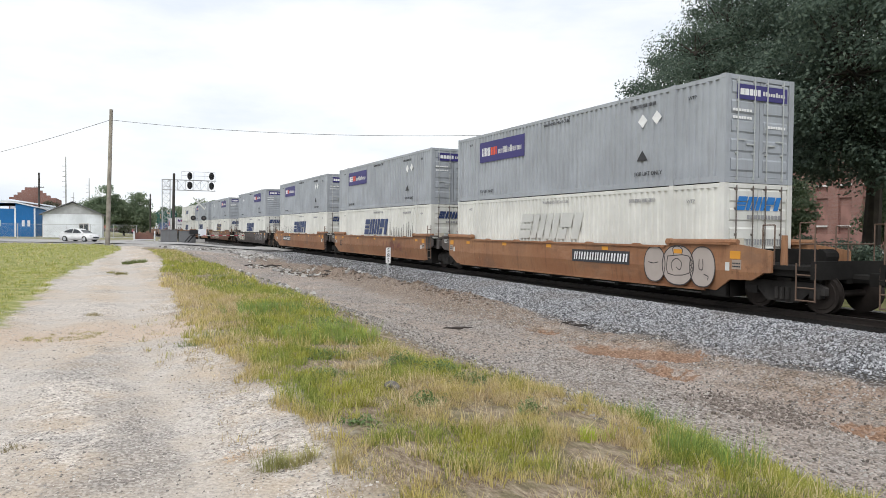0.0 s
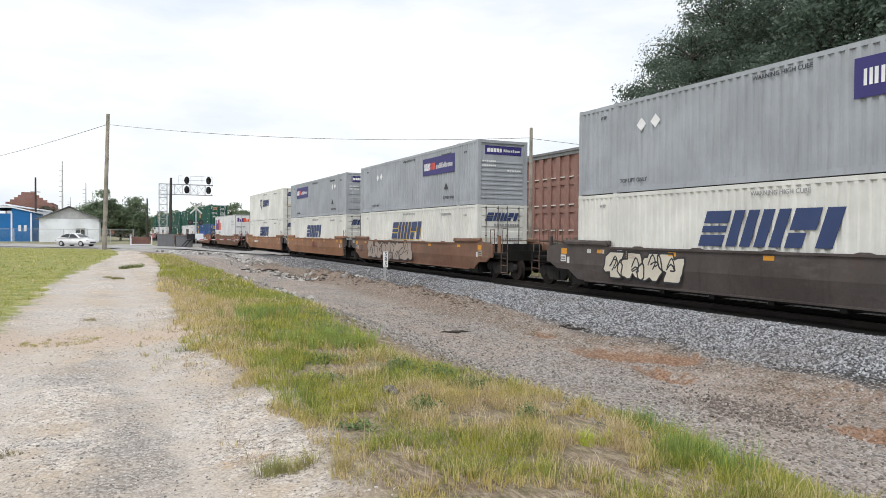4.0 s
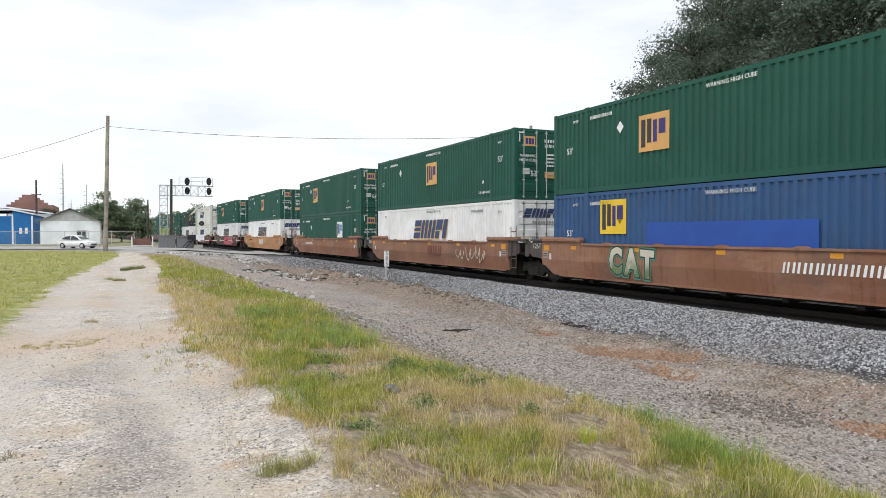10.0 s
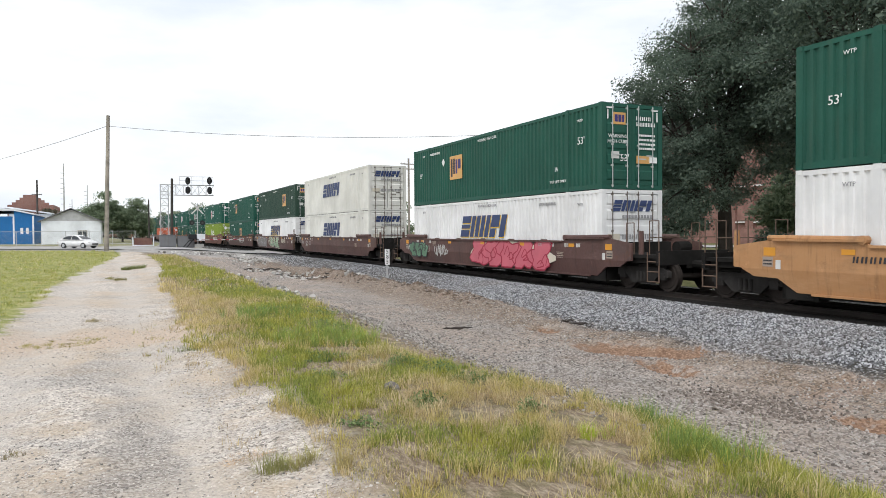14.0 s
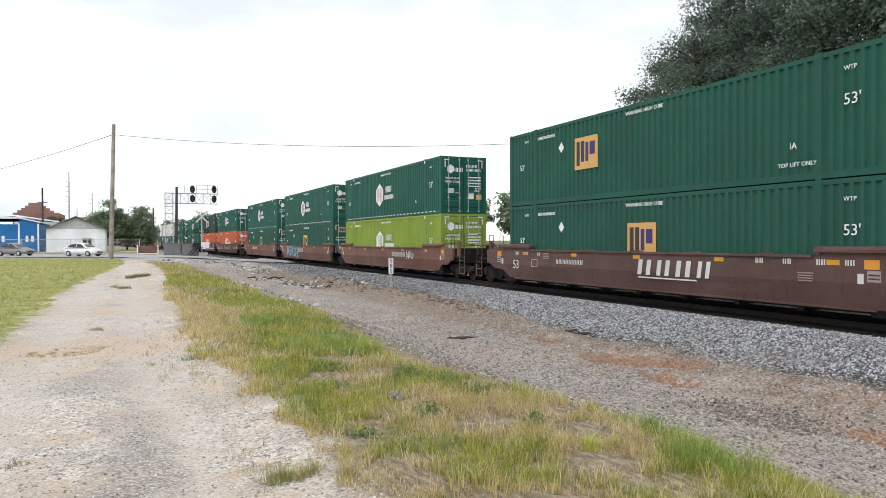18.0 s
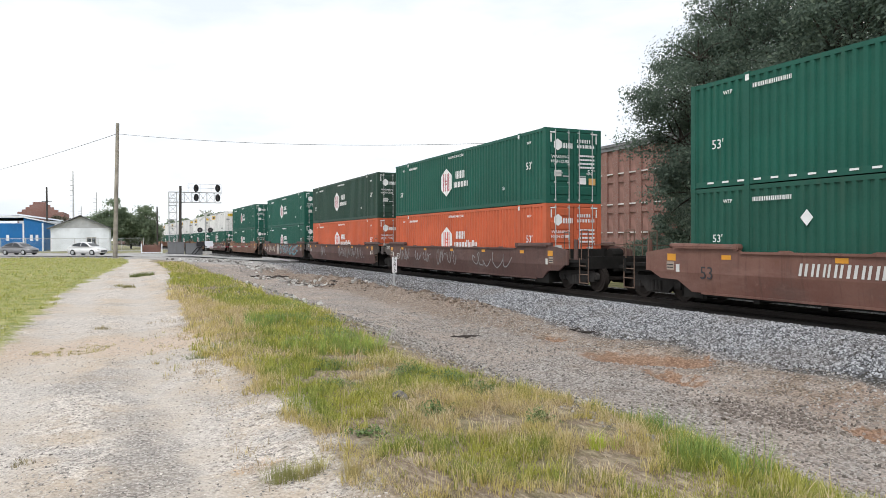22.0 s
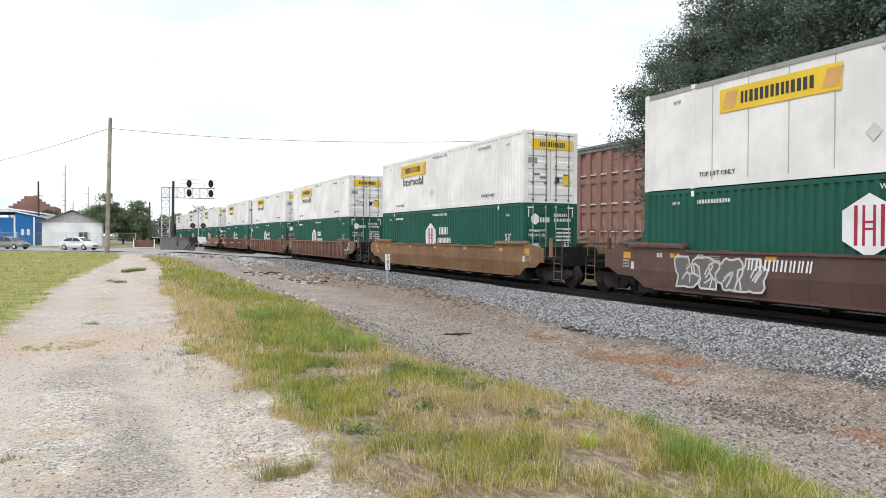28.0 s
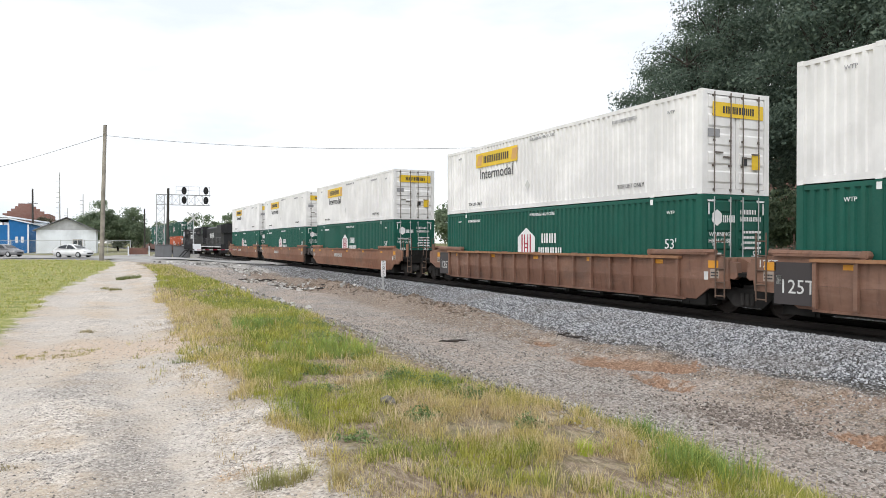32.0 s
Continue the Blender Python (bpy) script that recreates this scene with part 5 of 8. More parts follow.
def stroke(pts, w):
    """Flat quads along a polyline."""
    out = []
    for (x0, z0), (x1, z1) in zip(pts, pts[1:]):
        dx, dz = x1 - x0, z1 - z0
        l = math.hypot(dx, dz) or 1
        px, pz = -dz / l * w / 2, dx / l * w / 2
        ex, ez = dx / l * w * 0.3, dz / l * w * 0.3
        out.append([(round(a, 3), round(b, 3)) for a, b in ((x0 - ex + px, z0 - ez + pz), (x1 + ex + px, z1 + ez + pz),
                                                         (x1 + ex - px, z1 + ez - pz), (x0 - ex - px, z0 - ez - pz))])
    return out


def curl(pts, k=4):
    """A smooth run through points."""
    out = []
    n = len(pts)
    for i in range(n - 1):
        p0, p1, p2, p3 = pts[max(0, i - 1)], pts[i], pts[i + 1], pts[min(n - 1, i + 2)]
        for j in range(k):
            t = j / k
            out.append(tuple(0.5 * (2 * b + (c - a) * t + (2 * a - 5 * b + 4 * c - d) * t * t + (3 * b - a - 3 * c + d) * t ** 3)
                             for a, b, c, d in zip(p0, p1, p2, p3)))
    return out + [pts[-1]]


def graffiti(car, y, z, w, h, fill, edge, seed, letters=5, back=""):
    """Sprayed wild shapes: spiky swollen fills with outlines and inner curls."""
    r = random.Random(seed)
    if back:
        part("graffiti", flat([blob(0, 0, w * 0.54, h * 0.47, seed, 22, 0.1)], ink[back], 0.002), None, car, "", car_side(y, z, 0.003))
    lines = []
    for k in range(letters):
        cx = -w / 2 + w * (k + 0.5) / letters
        rx, rz = w / letters * 0.62, h * 0.47
        ph = [r.uniform(0, 6.28) for _ in range(4)]
        b = []
        for i in range(22):
            a = 2 * math.pi * i / 22
            m = 1 + 0.16 * math.sin(2 * a + ph[0]) + 0.2 * math.sin(3 * a + ph[1]) + 0.14 * math.sin(5 * a + ph[2]) + 0.1 * math.sin(7 * a + ph[3])
            q = max(-h * 0.5, min(h * 0.5, rz * m * 1.25 * math.sin(a)))
            b.append((round(cx + rx * m * math.cos(a), 3), round(q, 3)))
        part("graffiti", flat([b], ink[fill], 0.002), None, car, "sprayed swollen letter shape" if k == 0 else "", car_side(y, z, 0.0046 + 0.0006 * k))
        lines += stroke(b + b[:1], 0.055)
        for _ in range(2):
            x0, z0 = cx + r.uniform(-0.4, 0.1) * rx, r.uniform(-0.35, 0.1) * h
            c = [(x0, z0), (x0 + 0.35 * rx, z0 + r.uniform(0.1, 0.4) * h), (x0 + 0.6 * rx, z0 + r.uniform(-0.1, 0.3) * h), (x0 + r.uniform(0, 0.6) * rx, z0 - r.uniform(0.0, 0.2) * h)]
            c = [(px, max(-h * 0.48, min(h * 0.48, pz))) for px, pz in c]
            lines += stroke(curl(c, 3), 0.045)
    tagged(part("graffiti", flat(lines, ink[edge], 0.002), None, car, "sprayed outline", car_side(y, z, 0.0046 + 0.0006 * letters + 0.002)), kind="stuff")


def fat_word(text, grow, mat):
    """A swollen word as a flat mesh about one metre high, centred, in x-z facing -y."""
    key = (text, grow, mat.name)
    if key not in TEXTS:
        cu = bpy.data.curves.new("sprayed_word", "FONT")
        cu.body, cu.size, cu.extrude, cu.offset, cu.space_character = text, 1.38, 0.0005, grow, 1.34
        cu.align_x, cu.align_y = "CENTER", "CENTER"
        cu.resolution_u = 2
        ob = bpy.data.objects.new("sprayed_word", cu)
        me = bpy.data.meshes.new_from_object(ob)
        bpy.data.objects.remove(ob)
        me.transform(Matrix.Rotation(radians(90), 4, "X"))
        me.materials.clear()
        me.materials.append(mat)
        TEXTS[key] = me
    return TEXTS[key]


def sprayed(name, low, high, spots):
    """Sprayed paint that fades from one colour at the foot to another at the top, with blotches."""
    n = Nodes(name)
    z = n.axes(n.coord())[2]
    c = n.mix(n.step(n.math("ADD", z, n.math("MULTIPLY", n.math("SUBTRACT", n.noise(1.6, 4), 0.5), 0.5)), -0.35, 0.35), low, high)
    c = n.mix(n.math("MULTIPLY", n.step(n.noise(2.6, 5, 0.65), 0.52, 0.64), 0.7), c, spots)
    n.set(Base_Color=c, Roughness=0.6)
    return n.mat


def sprayed_word(car, text, y, z, w, h, fill, edge, outer=None, lean=0.08):
    """Layers of one word: an outer glow of paint, a dark edge and the fill."""
    base = fat_word(text, 0.07, fill)
    xs_ = [v.co.x for v in base.vertices]
    kx = w / (max(xs_) - min(xs_))
    lay = [(outer, 0.17, 0.0035)] if outer else []
    lay += [(edge, 0.12, 0.005), (fill, 0.07, 0.0065)]
    for mat, grow, lift in lay:
        shape = Matrix(((kx, 0, lean, 0), (0, 1, 0, 0), (0, 0, h, 0), (0, 0, 0, 1)))
        tagged(part("graffiti", fat_word(text, grow, mat), None, car, "sprayed word in swollen letters", car_side(y, z, lift) @ shape), kind="stuff")


def doodle_ovals(car, y, z):
    """Three pale sprayed ovals with thin dark outlines and doodled strokes."""
    lines = []
    for k, (cx, rx, rz) in enumerate(((-0.95, 0.45, 0.52), (0.0, 0.62, 0.56), (0.93, 0.46, 0.55))):
        ring = [(round(cx + rx * math.copysign(abs(math.cos(a)) ** 0.8, math.cos(a)), 3), round(rz * math.sin(a), 3)) for a in (2 * math.pi * i / 26 for i in range(26))]
        part("graffiti", flat([ring], ink["wash"], 0.001), None, car, "faded pale sprayed oval", car_side(y, z, 0.003 + 0.0005 * k))
        lines += stroke(ring + ring[:1], 0.032)
    for run in (((-0.4, 0.25), (0.42, 0.28), (0.45, -0.2), (-0.38, -0.25), (-0.4, 0.25)), ((-0.15, 0.3), (-0.2, 0.48), (0.0, 0.55), (0.18, 0.46), (0.15, 0.3)),
                ((-0.2, -0.15), (-0.25, 0.05), (-0.05, 0.2), (0.15, 0.08), (0.1, -0.12), (-0.05, -0.05)), ((0.5, 0.2), (0.6, 0.1), (0.5, 0.02), (0.6, -0.08), (0.5, -0.18)),
                ((0.82, 0.2), (0.82, -0.05), (0.95, -0.06), (0.95, 0.2)), ((1.0, -0.2), (1.15, -0.25), (1.12, -0.35)), ((-1.2, 0.05), (-1.0, 0.02), (-0.8, 0.06))):
        lines += stroke(curl(list(run), 3), 0.026)
    tagged(part("graffiti", flat(lines, ink["soot"], 0.001), None, car, "thin dark sprayed outlines", car_side(y, z, 0.006)), kind="stuff")


def ribbon(pts, wide):
    """A run of flat quads that share their edges; wide(f) is the width at share f of the run."""
    n = len(pts)
    left, right = [], []
    for i in range(n):
        (x0, z0), (x1, z1) = pts[max(0, i - 1)], pts[min(n - 1, i + 1)]
        l = math.hypot(x1 - x0, z1 - z0) or 1
        w = wide(i / (n - 1)) / 2
        px, pz = -(z1 - z0) / l * w, (x1 - x0) / l * w
        left.append((round(pts[i][0] + px, 3), round(pts[i][1] + pz, 3)))
        right.append((round(pts[i][0] - px, 3), round(pts[i][1] - pz, 3)))
    return [[left[i], left[i + 1], right[i + 1], right[i]] for i in range(n - 1)]


def swooshes(car, y, z, runs, fill, seed):
    """Sprayed letters of tapering swoops: pale rim, black line, coloured body."""
    for k, (run, w) in enumerate(runs):
        c = curl(run, 5)
        for colour, extra, lift in (("rim", 0.075, 0.003), ("black", 0.03, 0.0045), (fill, 0.0, 0.006)):
            sh = ribbon(c, lambda f: extra + w * (0.06 + 0.5 * math.sin(math.pi * min(1, 0.1 + 0.9 * f))))
            o = part("graffiti", flat(sh, ink[colour], 0.001), None, car, "sprayed swoop" if colour == fill else "", car_side(y, z, lift + 0.0006 * k))
            tagged(o, kind="stuff")


def scrawl(car, y, z, w, h, colour, seed, n=3):
    """Thin looping tags."""
    r = random.Random(seed)
    out = []
    for k in range(n):
        x = -w / 2 + w * k / n
        loops = r.randint(2, 4)
        pts = []
        for i in range(loops * 4 + 1):
            a = i * math.pi / 2 * r.choice((0.9, 1.0, 1.1)) + r.uniform(0, 0.6)
            pts.append((x + w / n * 0.85 * i / (loops * 4) + 0.10 * w / n * math.cos(a) * r.uniform(0.5, 1.6), h * 0.46 * math.sin(a) * r.uniform(0.35, 1.0)))
        out += stroke(curl(pts, 3), 0.042)
    tagged(part("graffiti", flat(out, ink[colour], 0.002), None, car, "thin sprayed scrawl", car_side(y, z, 0.004)), kind="stuff")


def car_number(car, y, z, colour="white", w=2.2, h=0.22, count=10, plate=False):
    if plate:
        mark(car, "number_plate", [rect(-w / 2 - 0.12, w / 2 + 0.12, -h * 0.8, h * 0.8)], ink["black"], car_side(y, z))
    mark(car, "painted_number", bars(w, h, count, 0.16, 0.5, int(w * 100)), ink[colour], car_side(y, z, 0.009))


def stripes(car, z=1.36):
    """Small stencilled load marks near both ends of the side."""
    for k, y in enumerate((7.2, 6.5, 5.6, -4.6, -5.4, -6.3, -7.0)):
        mark(car, "notice", hollow(bars(0.22, 0.13, 2, 0, 0.4, k), 0.3), ink["pale"], car_side(y, z))
    for y, z0 in ((5.1, 1.38), (-5.9, 1.1)):
        for k in range(4):
            mark(car, "notice", bars(0.42 - 0.05 * (k % 2), 0.028, 9, 0, 0.4, k), ink["dusty"], car_side(y, z0 - 0.06 * k))
    mark(car, "notice", [rect(-0.2, 0.2, 0.13, 0.145), rect(-0.2, 0.2, -0.145, -0.13), rect(-0.2, -0.185, -0.13, 0.13), rect(0.185, 0.2, -0.13, 0.13)], ink["pale"], car_side(5.9, 1.0), "stencilled frame")


def drips(ob, s0, s1, n, seed):
    """Thin dark scuffs that run up the folds from the foot of a box."""
    r = random.Random(seed)
    for k in range(n):
        h = r.uniform(0.3, 0.85)
        w = r.uniform(0.018, 0.04)
        s = s0 + (s1 - s0) * k / (n - 1)
        z0 = r.uniform(1.05, 1.25)
        mark(ob, "scuff", [[(-w, 0.0), (w, 0.0), (w * 0.3, round(h, 3)), (-w * 0.3, round(h, 3))]], ink["soot"], on_side(round(s / 0.262) * 0.262 + 0.05, z0, 0.001))


# ---- the train, unit by unit: distance along the train of each unit's leading box edge ----
LOWER_Z = RAIL_Z + 0.355
UPPER_Z = LOWER_Z + CH + 0.012
UNITS = []


def unit(c, car, lower=None, upper=None, shift=0.0):
    """Keep a unit with its boxes for the motion: (train distance of the middle, thing, height)."""
    mid = c + CL / 2
    UNITS.append((mid, car, RAIL_Z))
    for ob, z in ((lower, LOWER_Z), (upper, UPPER_Z)):
        if ob:
            UNITS.append((mid + shift, ob, z))


J, C = "joint", "coupler"
car = well_car("tan", J, C)
unit(-297.5, car)
car = well_car("tan", C, J)
car_number(car, -3.0, 1.08, "white", 2.8, 0.26, 10, True)
doodle_ovals(car, -6.6, 0.96)
unit(-274.16, car, white_box(11, "ghost"), grey_box(12))
car = well_car("tan", J, J)
words(car, "53", 0.42, "black", car_side(7.0, 0.95))
scrawl(car, -3, 1.0, 3.0, 0.8, "rustmark", 4)
scuffed = white_box(13)
drips(scuffed, 9.8, 13.6, 14, 5)
unit(-254.88, car, scuffed, grey_box(14))
car = well_car("tan", J, C)
words(car, "53", 0.42, "black", car_side(7.0, 0.95))
car_number(car, 4.4, 1.05, "white", 2.6, 0.24, 10, True)
scuffed = white_box(15)
drips(scuffed, 0.8, 5.2, 13, 6)
unit(-235.5, car, scuffed, grey_box(16))
car = well_car("black", C, C)
graffiti(car, 4.6, 0.95, 3.4, 0.85, "sand", "black", 6, 4)
scrawl(car, -5.5, 0.95, 4.0, 1.0, "silver", 8, 5)
stripes(car)
unit(-212.33, car, white_box(17), grey_box(18, True, True))
car = well_car("brown", C, J)
graffiti(car, 2.6, 0.95, 7.0, 1.05, "dusty", "black", 9, 5)
words(car, "53", 0.42, "black", car_side(7.3, 0.95))
unit(-188.64, car, white_box(19), grey_box(20, True, True))
car = well_car("tan", J, J)
car_number(car, -0.6, 1.0, "rustmark", 1.3, 0.45, 3)
unit(-169.31, car, white_box(21), grey_box(22))
car = well_car("tan", J, C)
car_number(car, 3.5, 1.02, "white", 1.9, 0.2, 10)
words(car, "53", 0.42, "black", car_side(7.3, 0.95))
shield = white_box(24, "swift", s=8.65, size=3.0)
mark(shield, "emblem", [[(-0.45, 0.5), (0.45, 0.5), (0.4, -0.2), (0.0, -0.6), (-0.4, -0.2)]], ink["swift"], on_side(6.25, 1.7), "dark shield emblem")
mark(shield, "emblem_mark", [[(-0.2, 0.3), (0.35, 0.3), (0.2, -0.15), (-0.1, -0.4)]], ink["yellow"], on_side(6.25, 1.7, 0.011))
unit(-150.08, car, white_box(23), shield)
car = well_car("brown", C, C)
scrawl(car, -5.8, 1.0, 2.2, 0.7, "sand", 12)
unit(-126.4, car)
TRAILER = trailer(1)
UNITS.append((-124.0 + CL / 2, TRAILER, RAIL_Z + 1.37))
car = well_car("sienna", C, J)
car_number(car, -3.3, 1.05, "white", 2.8, 0.26, 10)
sprayed_word(car, "CAT", 3.6, 0.92, 2.1, 0.80, sprayed("cream_to_green_spray", (0.13, 0.19, 0.08), (0.60, 0.57, 0.46), (0.52, 0.50, 0.38)), ink["black"], ink["verdigris"])
unit(-102.71, car, emp_box(31, "blue", 3.4, "yellow", 2.05), emp_box(32, s=5.3))
car = well_car("sienna", J, J)
car_number(car, -0.6, 1.0, "rustmark", 1.5, 0.5, 3)
scrawl(car, -4.5, 0.95, 3.0, 0.8, "sand", 14)
unit(-83.72, car, white_box(33, colour="white2"), emp_box(34))
car = well_car("sienna", J, C)
car_number(car, 4.4, 1.1, "white", 2.1, 0.2, 10)
words(car, "53", 0.42, "black", car_side(7.3, 0.95))
unit(-64.28, car, emp_box(35, s=11.5, side="white", z=1.8), emp_box(36, s=5.05))
car = well_car("yellow", C, C)
car_number(car, 0.15, 1.02, "white", 1.8, 0.55, 3)
car_number(car, 5.7, 1.2, "black", 1.6, 0.14, 8)
scrawl(car, -7.3, 1.15, 1.2, 0.6, "black", 15, 2)
unit(-40.59, car, white_box(37, colour="white2"), emp_box(38))
car = well_car("maroon", C, C)
graffiti(car, -2.2, 0.95, 6.0, 1.1, "pink", "crimson", 16, 5, "sand")
graffiti(car, 7.1, 0.95, 2.2, 0.75, "moss", "black", 17, 3)
scrawl(car, 4.3, 0.95, 1.6, 0.8, "pale", 18)
stripes(car)
unit(-17.07, car, white_box(39, colour="white2"), emp_box(40, s=5.15))
car = well_car("maroon", C, J)
stripes(car)
words(car, "53", 0.42, "pale", car_side(6.9, 0.95))
unit(6.52, car, white_box(41), white_box(42))
car = well_car("maroon", J, J)
graffiti(car, 5.6, 0.98, 4.4, 1.05, "ash", "silver", 19, 5)
scrawl(car, 1.2, 1.0, 3.0, 0.9, "sand", 119, 4)
sprayed_word(car, "IRAK", -0.1, 0.92, 4.2, 0.82, sprayed("mint_spray", (0.20, 0.33, 0.20), (0.38, 0.48, 0.33), (0.26, 0.38, 0.30)), ink["black"], ink["sand"])
car_number(car, -4.0, 1.1, "sand", 1.6, 0.36, 4)
stripes(car)
unit(26.0, car, white_box(43, colour="white2", s=8.2), emp_box(44, "empdark", 11.95))
car = well_car("maroon", J, C)
car_number(car, -1.5, 1.05, "pale", 2.9, 0.46, 4)
mark(car, "painted_line", [rect(-1.3, 1.1, -0.02, 0.02)], ink["pale"], car_side(-1.4, 0.74))
car_number(car, 3.6, 1.1, "pale", 1.6, 0.16, 9)
words(car, "53", 0.36, "pale", car_side(7.3, 0.9))
stripes(car)
unit(45.35, car, emp_box(45, s=8.1, z=1.5), emp_box(46, s=5.25))
car = well_car("oxide", C, J)
car_number(car, -2.6, 1.1, "pale", 2.0, 0.26, 10)
scrawl(car, -4.4, 1.1, 1.1, 0.6, "pale", 20, 2)
unit(68.39, car, hub_box(47, "lime"), hub_box(48))
car = well_car("oxide", J, J)
sprayed_word(car, "MEROE", 4.2, 0.92, 4.3, 0.84, sprayed("pale_blue_spray", (0.30, 0.48, 0.56), (0.15, 0.36, 0.46), (0.05, 0.36, 0.40)), ink["black"])
car_number(car, 1.2, 1.12, "pale", 1.7, 0.36, 3)
unit(87.82, car, emp_box(49, s=7.9, side="yellow", z=1.45), hub_box(50))
car = well_car("oxide", J, C)
car_number(car, 2.9, 1.12, "pale", 3.0, 0.3, 10)
words(car, "53", 0.36, "black", car_side(7.3, 0.9))
unit(107.41, car, emp_box(51, s=8.0, side="yellow", z=1.45), hub_box(52))
car = well_car("maroon", C, J)
for k, (yy, ww) in enumerate(((6.2, 1.5), (3.6, 2.2), (0.6, 2.4), (-4.0, 3.6))):
    scrawl(car, yy, 1.0, ww, 0.9, "silver", 22 + k, 2)
words(car, "53", 0.36, "pale", car_side(7.3, 0.9))
unit(131.13, car, hub_box(53, "orange", True), hub_box(54))
car = well_car("maroon", J, J)
scrawl(car, 4.2, 1.0, 1.6, 0.9, "silver", 26, 2)
scrawl(car, -3.0, 1.0, 6.0, 0.9, "silver", 27, 6)
unit(150.59, car, hub_box(55, "orange", True), hub_box(56, "hubdark"))
car = well_car("maroon", J, C)
swooshes(car, -2.6, 0.95, (
    ([(-3.0, 0.42), (-3.5, 0.3), (-3.75, 0.0), (-3.55, -0.32), (-3.15, -0.3), (-3.0, -0.1)], 0.26),
    ([(-3.6, 0.1), (-3.0, 0.12), (-2.3, 0.3), (-1.7, 0.46)], 0.16),
    ([(-2.6, 0.1), (-2.0, 0.05), (-2.3, -0.12), (-1.7, -0.3), (-2.2, -0.42)], 0.10),
    ([(-0.9, 0.44), (-1.4, 0.3), (-1.6, -0.05), (-1.35, -0.3), (-1.1, -0.1), (-0.95, 0.3)], 0.30),
    ([(-0.8, 0.46), (-0.7, 0.1), (-0.8, -0.25), (-0.95, -0.45)], 0.09),
    ([(-0.6, 0.46), (-0.1, 0.25), (-0.45, 0.02), (-0.05, -0.18), (-0.2, -0.46)], 0.16),
    ([(1.6, 0.46), (1.0, 0.2), (0.5, 0.02), (0.3, -0.2), (0.6, -0.4), (1.0, -0.28), (0.8, -0.05)], 0.28),
    ([(0.9, -0.4), (1.4, -0.2), (1.9, 0.1), (2.3, 0.4)], 0.09),
    ([(2.9, 0.4), (2.3, 0.1), (1.7, 0.0), (1.6, -0.3), (2.2, -0.42), (2.9, -0.3), (3.3, -0.1)], 0.30),
    ([(3.9, 0.42), (3.3, 0.35), (3.0, 0.1), (3.4, -0.1), (3.9, 0.0)], 0.26)), "teal", 28)
part("graffiti", flat([[(-0.55, -0.5), (0.5, -0.48), (0.42, 0.1), (0.5, 0.5), (-0.5, 0.5), (-0.42, 0.0)]], ink["dusty"], 0.001), None, car, "dusty sprayed panel", car_side(2.1, 0.95, 0.003))
scrawl(car, 2.2, 1.0, 0.8, 0.7, "pale", 92, 3)
scrawl(car, -2.6, 0.95, 7.0, 0.8, "rim", 93, 4)
scrawl(car, 4.8, 1.0, 3.5, 0.9, "sand", 29, 3)
words(car, "53", 0.36, "pale", car_side(7.3, 0.9))
unit(169.8, car, hub_box(57, low=True), hub_box(58))
car = well_car("dust", C, C)
unit(193.34, car, hub_box(59, low=True), hub_box(60))
car = well_car("maroon", C, C)
graffiti(car, 5.0, 0.92, 3.0, 0.85, "ash", "pale", 30, 4)
car_number(car, 3.1, 1.2, "white", 1.8, 0.28, 8)
scrawl(car, -3.5, 1.0, 5.0, 0.9, "silver", 31, 5)
stripes(car)
unit(216.47, car, hub_box(61, low=True, z=1.8), jb_box(62, False, False))
car = well_car("umber", C, C)
unit(239.71, car, hub_box(63, low=True, z=1.54), jb_box(64))
for k, c in enumerate((262.63, 281.91, 301.01)):
    car = well_car("dust", C if k == 0 else J, C if k == 2 else J, True)
    if k:
        mark(car, "painted_panel", [rect(-0.55, 0.55, -0.5, 0.5)], ink["soot"], car_side(7.98, 0.94), "sooty dark painted panel")
        words(car, "125T", 0.34, "pale", car_side(7.9, 0.85, 0.011))
    if k < 2:
        mark(car, "painted_panel", [rect(-0.45, 0.45, -0.5, 0.5)], ink["soot"], car_side(-7.95, 0.94), "sooty dark painted panel")
        for j in range(4):
            mark(car, "notice", bars(0.5, 0.03, 11, 0, 0.4, j), ink["pale"], car_side(-7.98, 0.98 - (0.06 * j if j < 3 else 0.3), 0.011))
        words(car, "53", 0.3, "soot", car_side(-7.05, 0.95))
    unit(c, car, hub_box(65 + k, low=True), jb_box(68 + k))
for k, c in enumerate((324.28, 343.78, 362.9)):
    car = well_car("sienna", C if k == 0 else J, C if k == 2 else J)
    car_number(car, 2.0, 1.05, "pale", 1.8, 0.22, 9)
    unit(c, car, hub_box(71 + k, low=True), jb_box(74 + k))


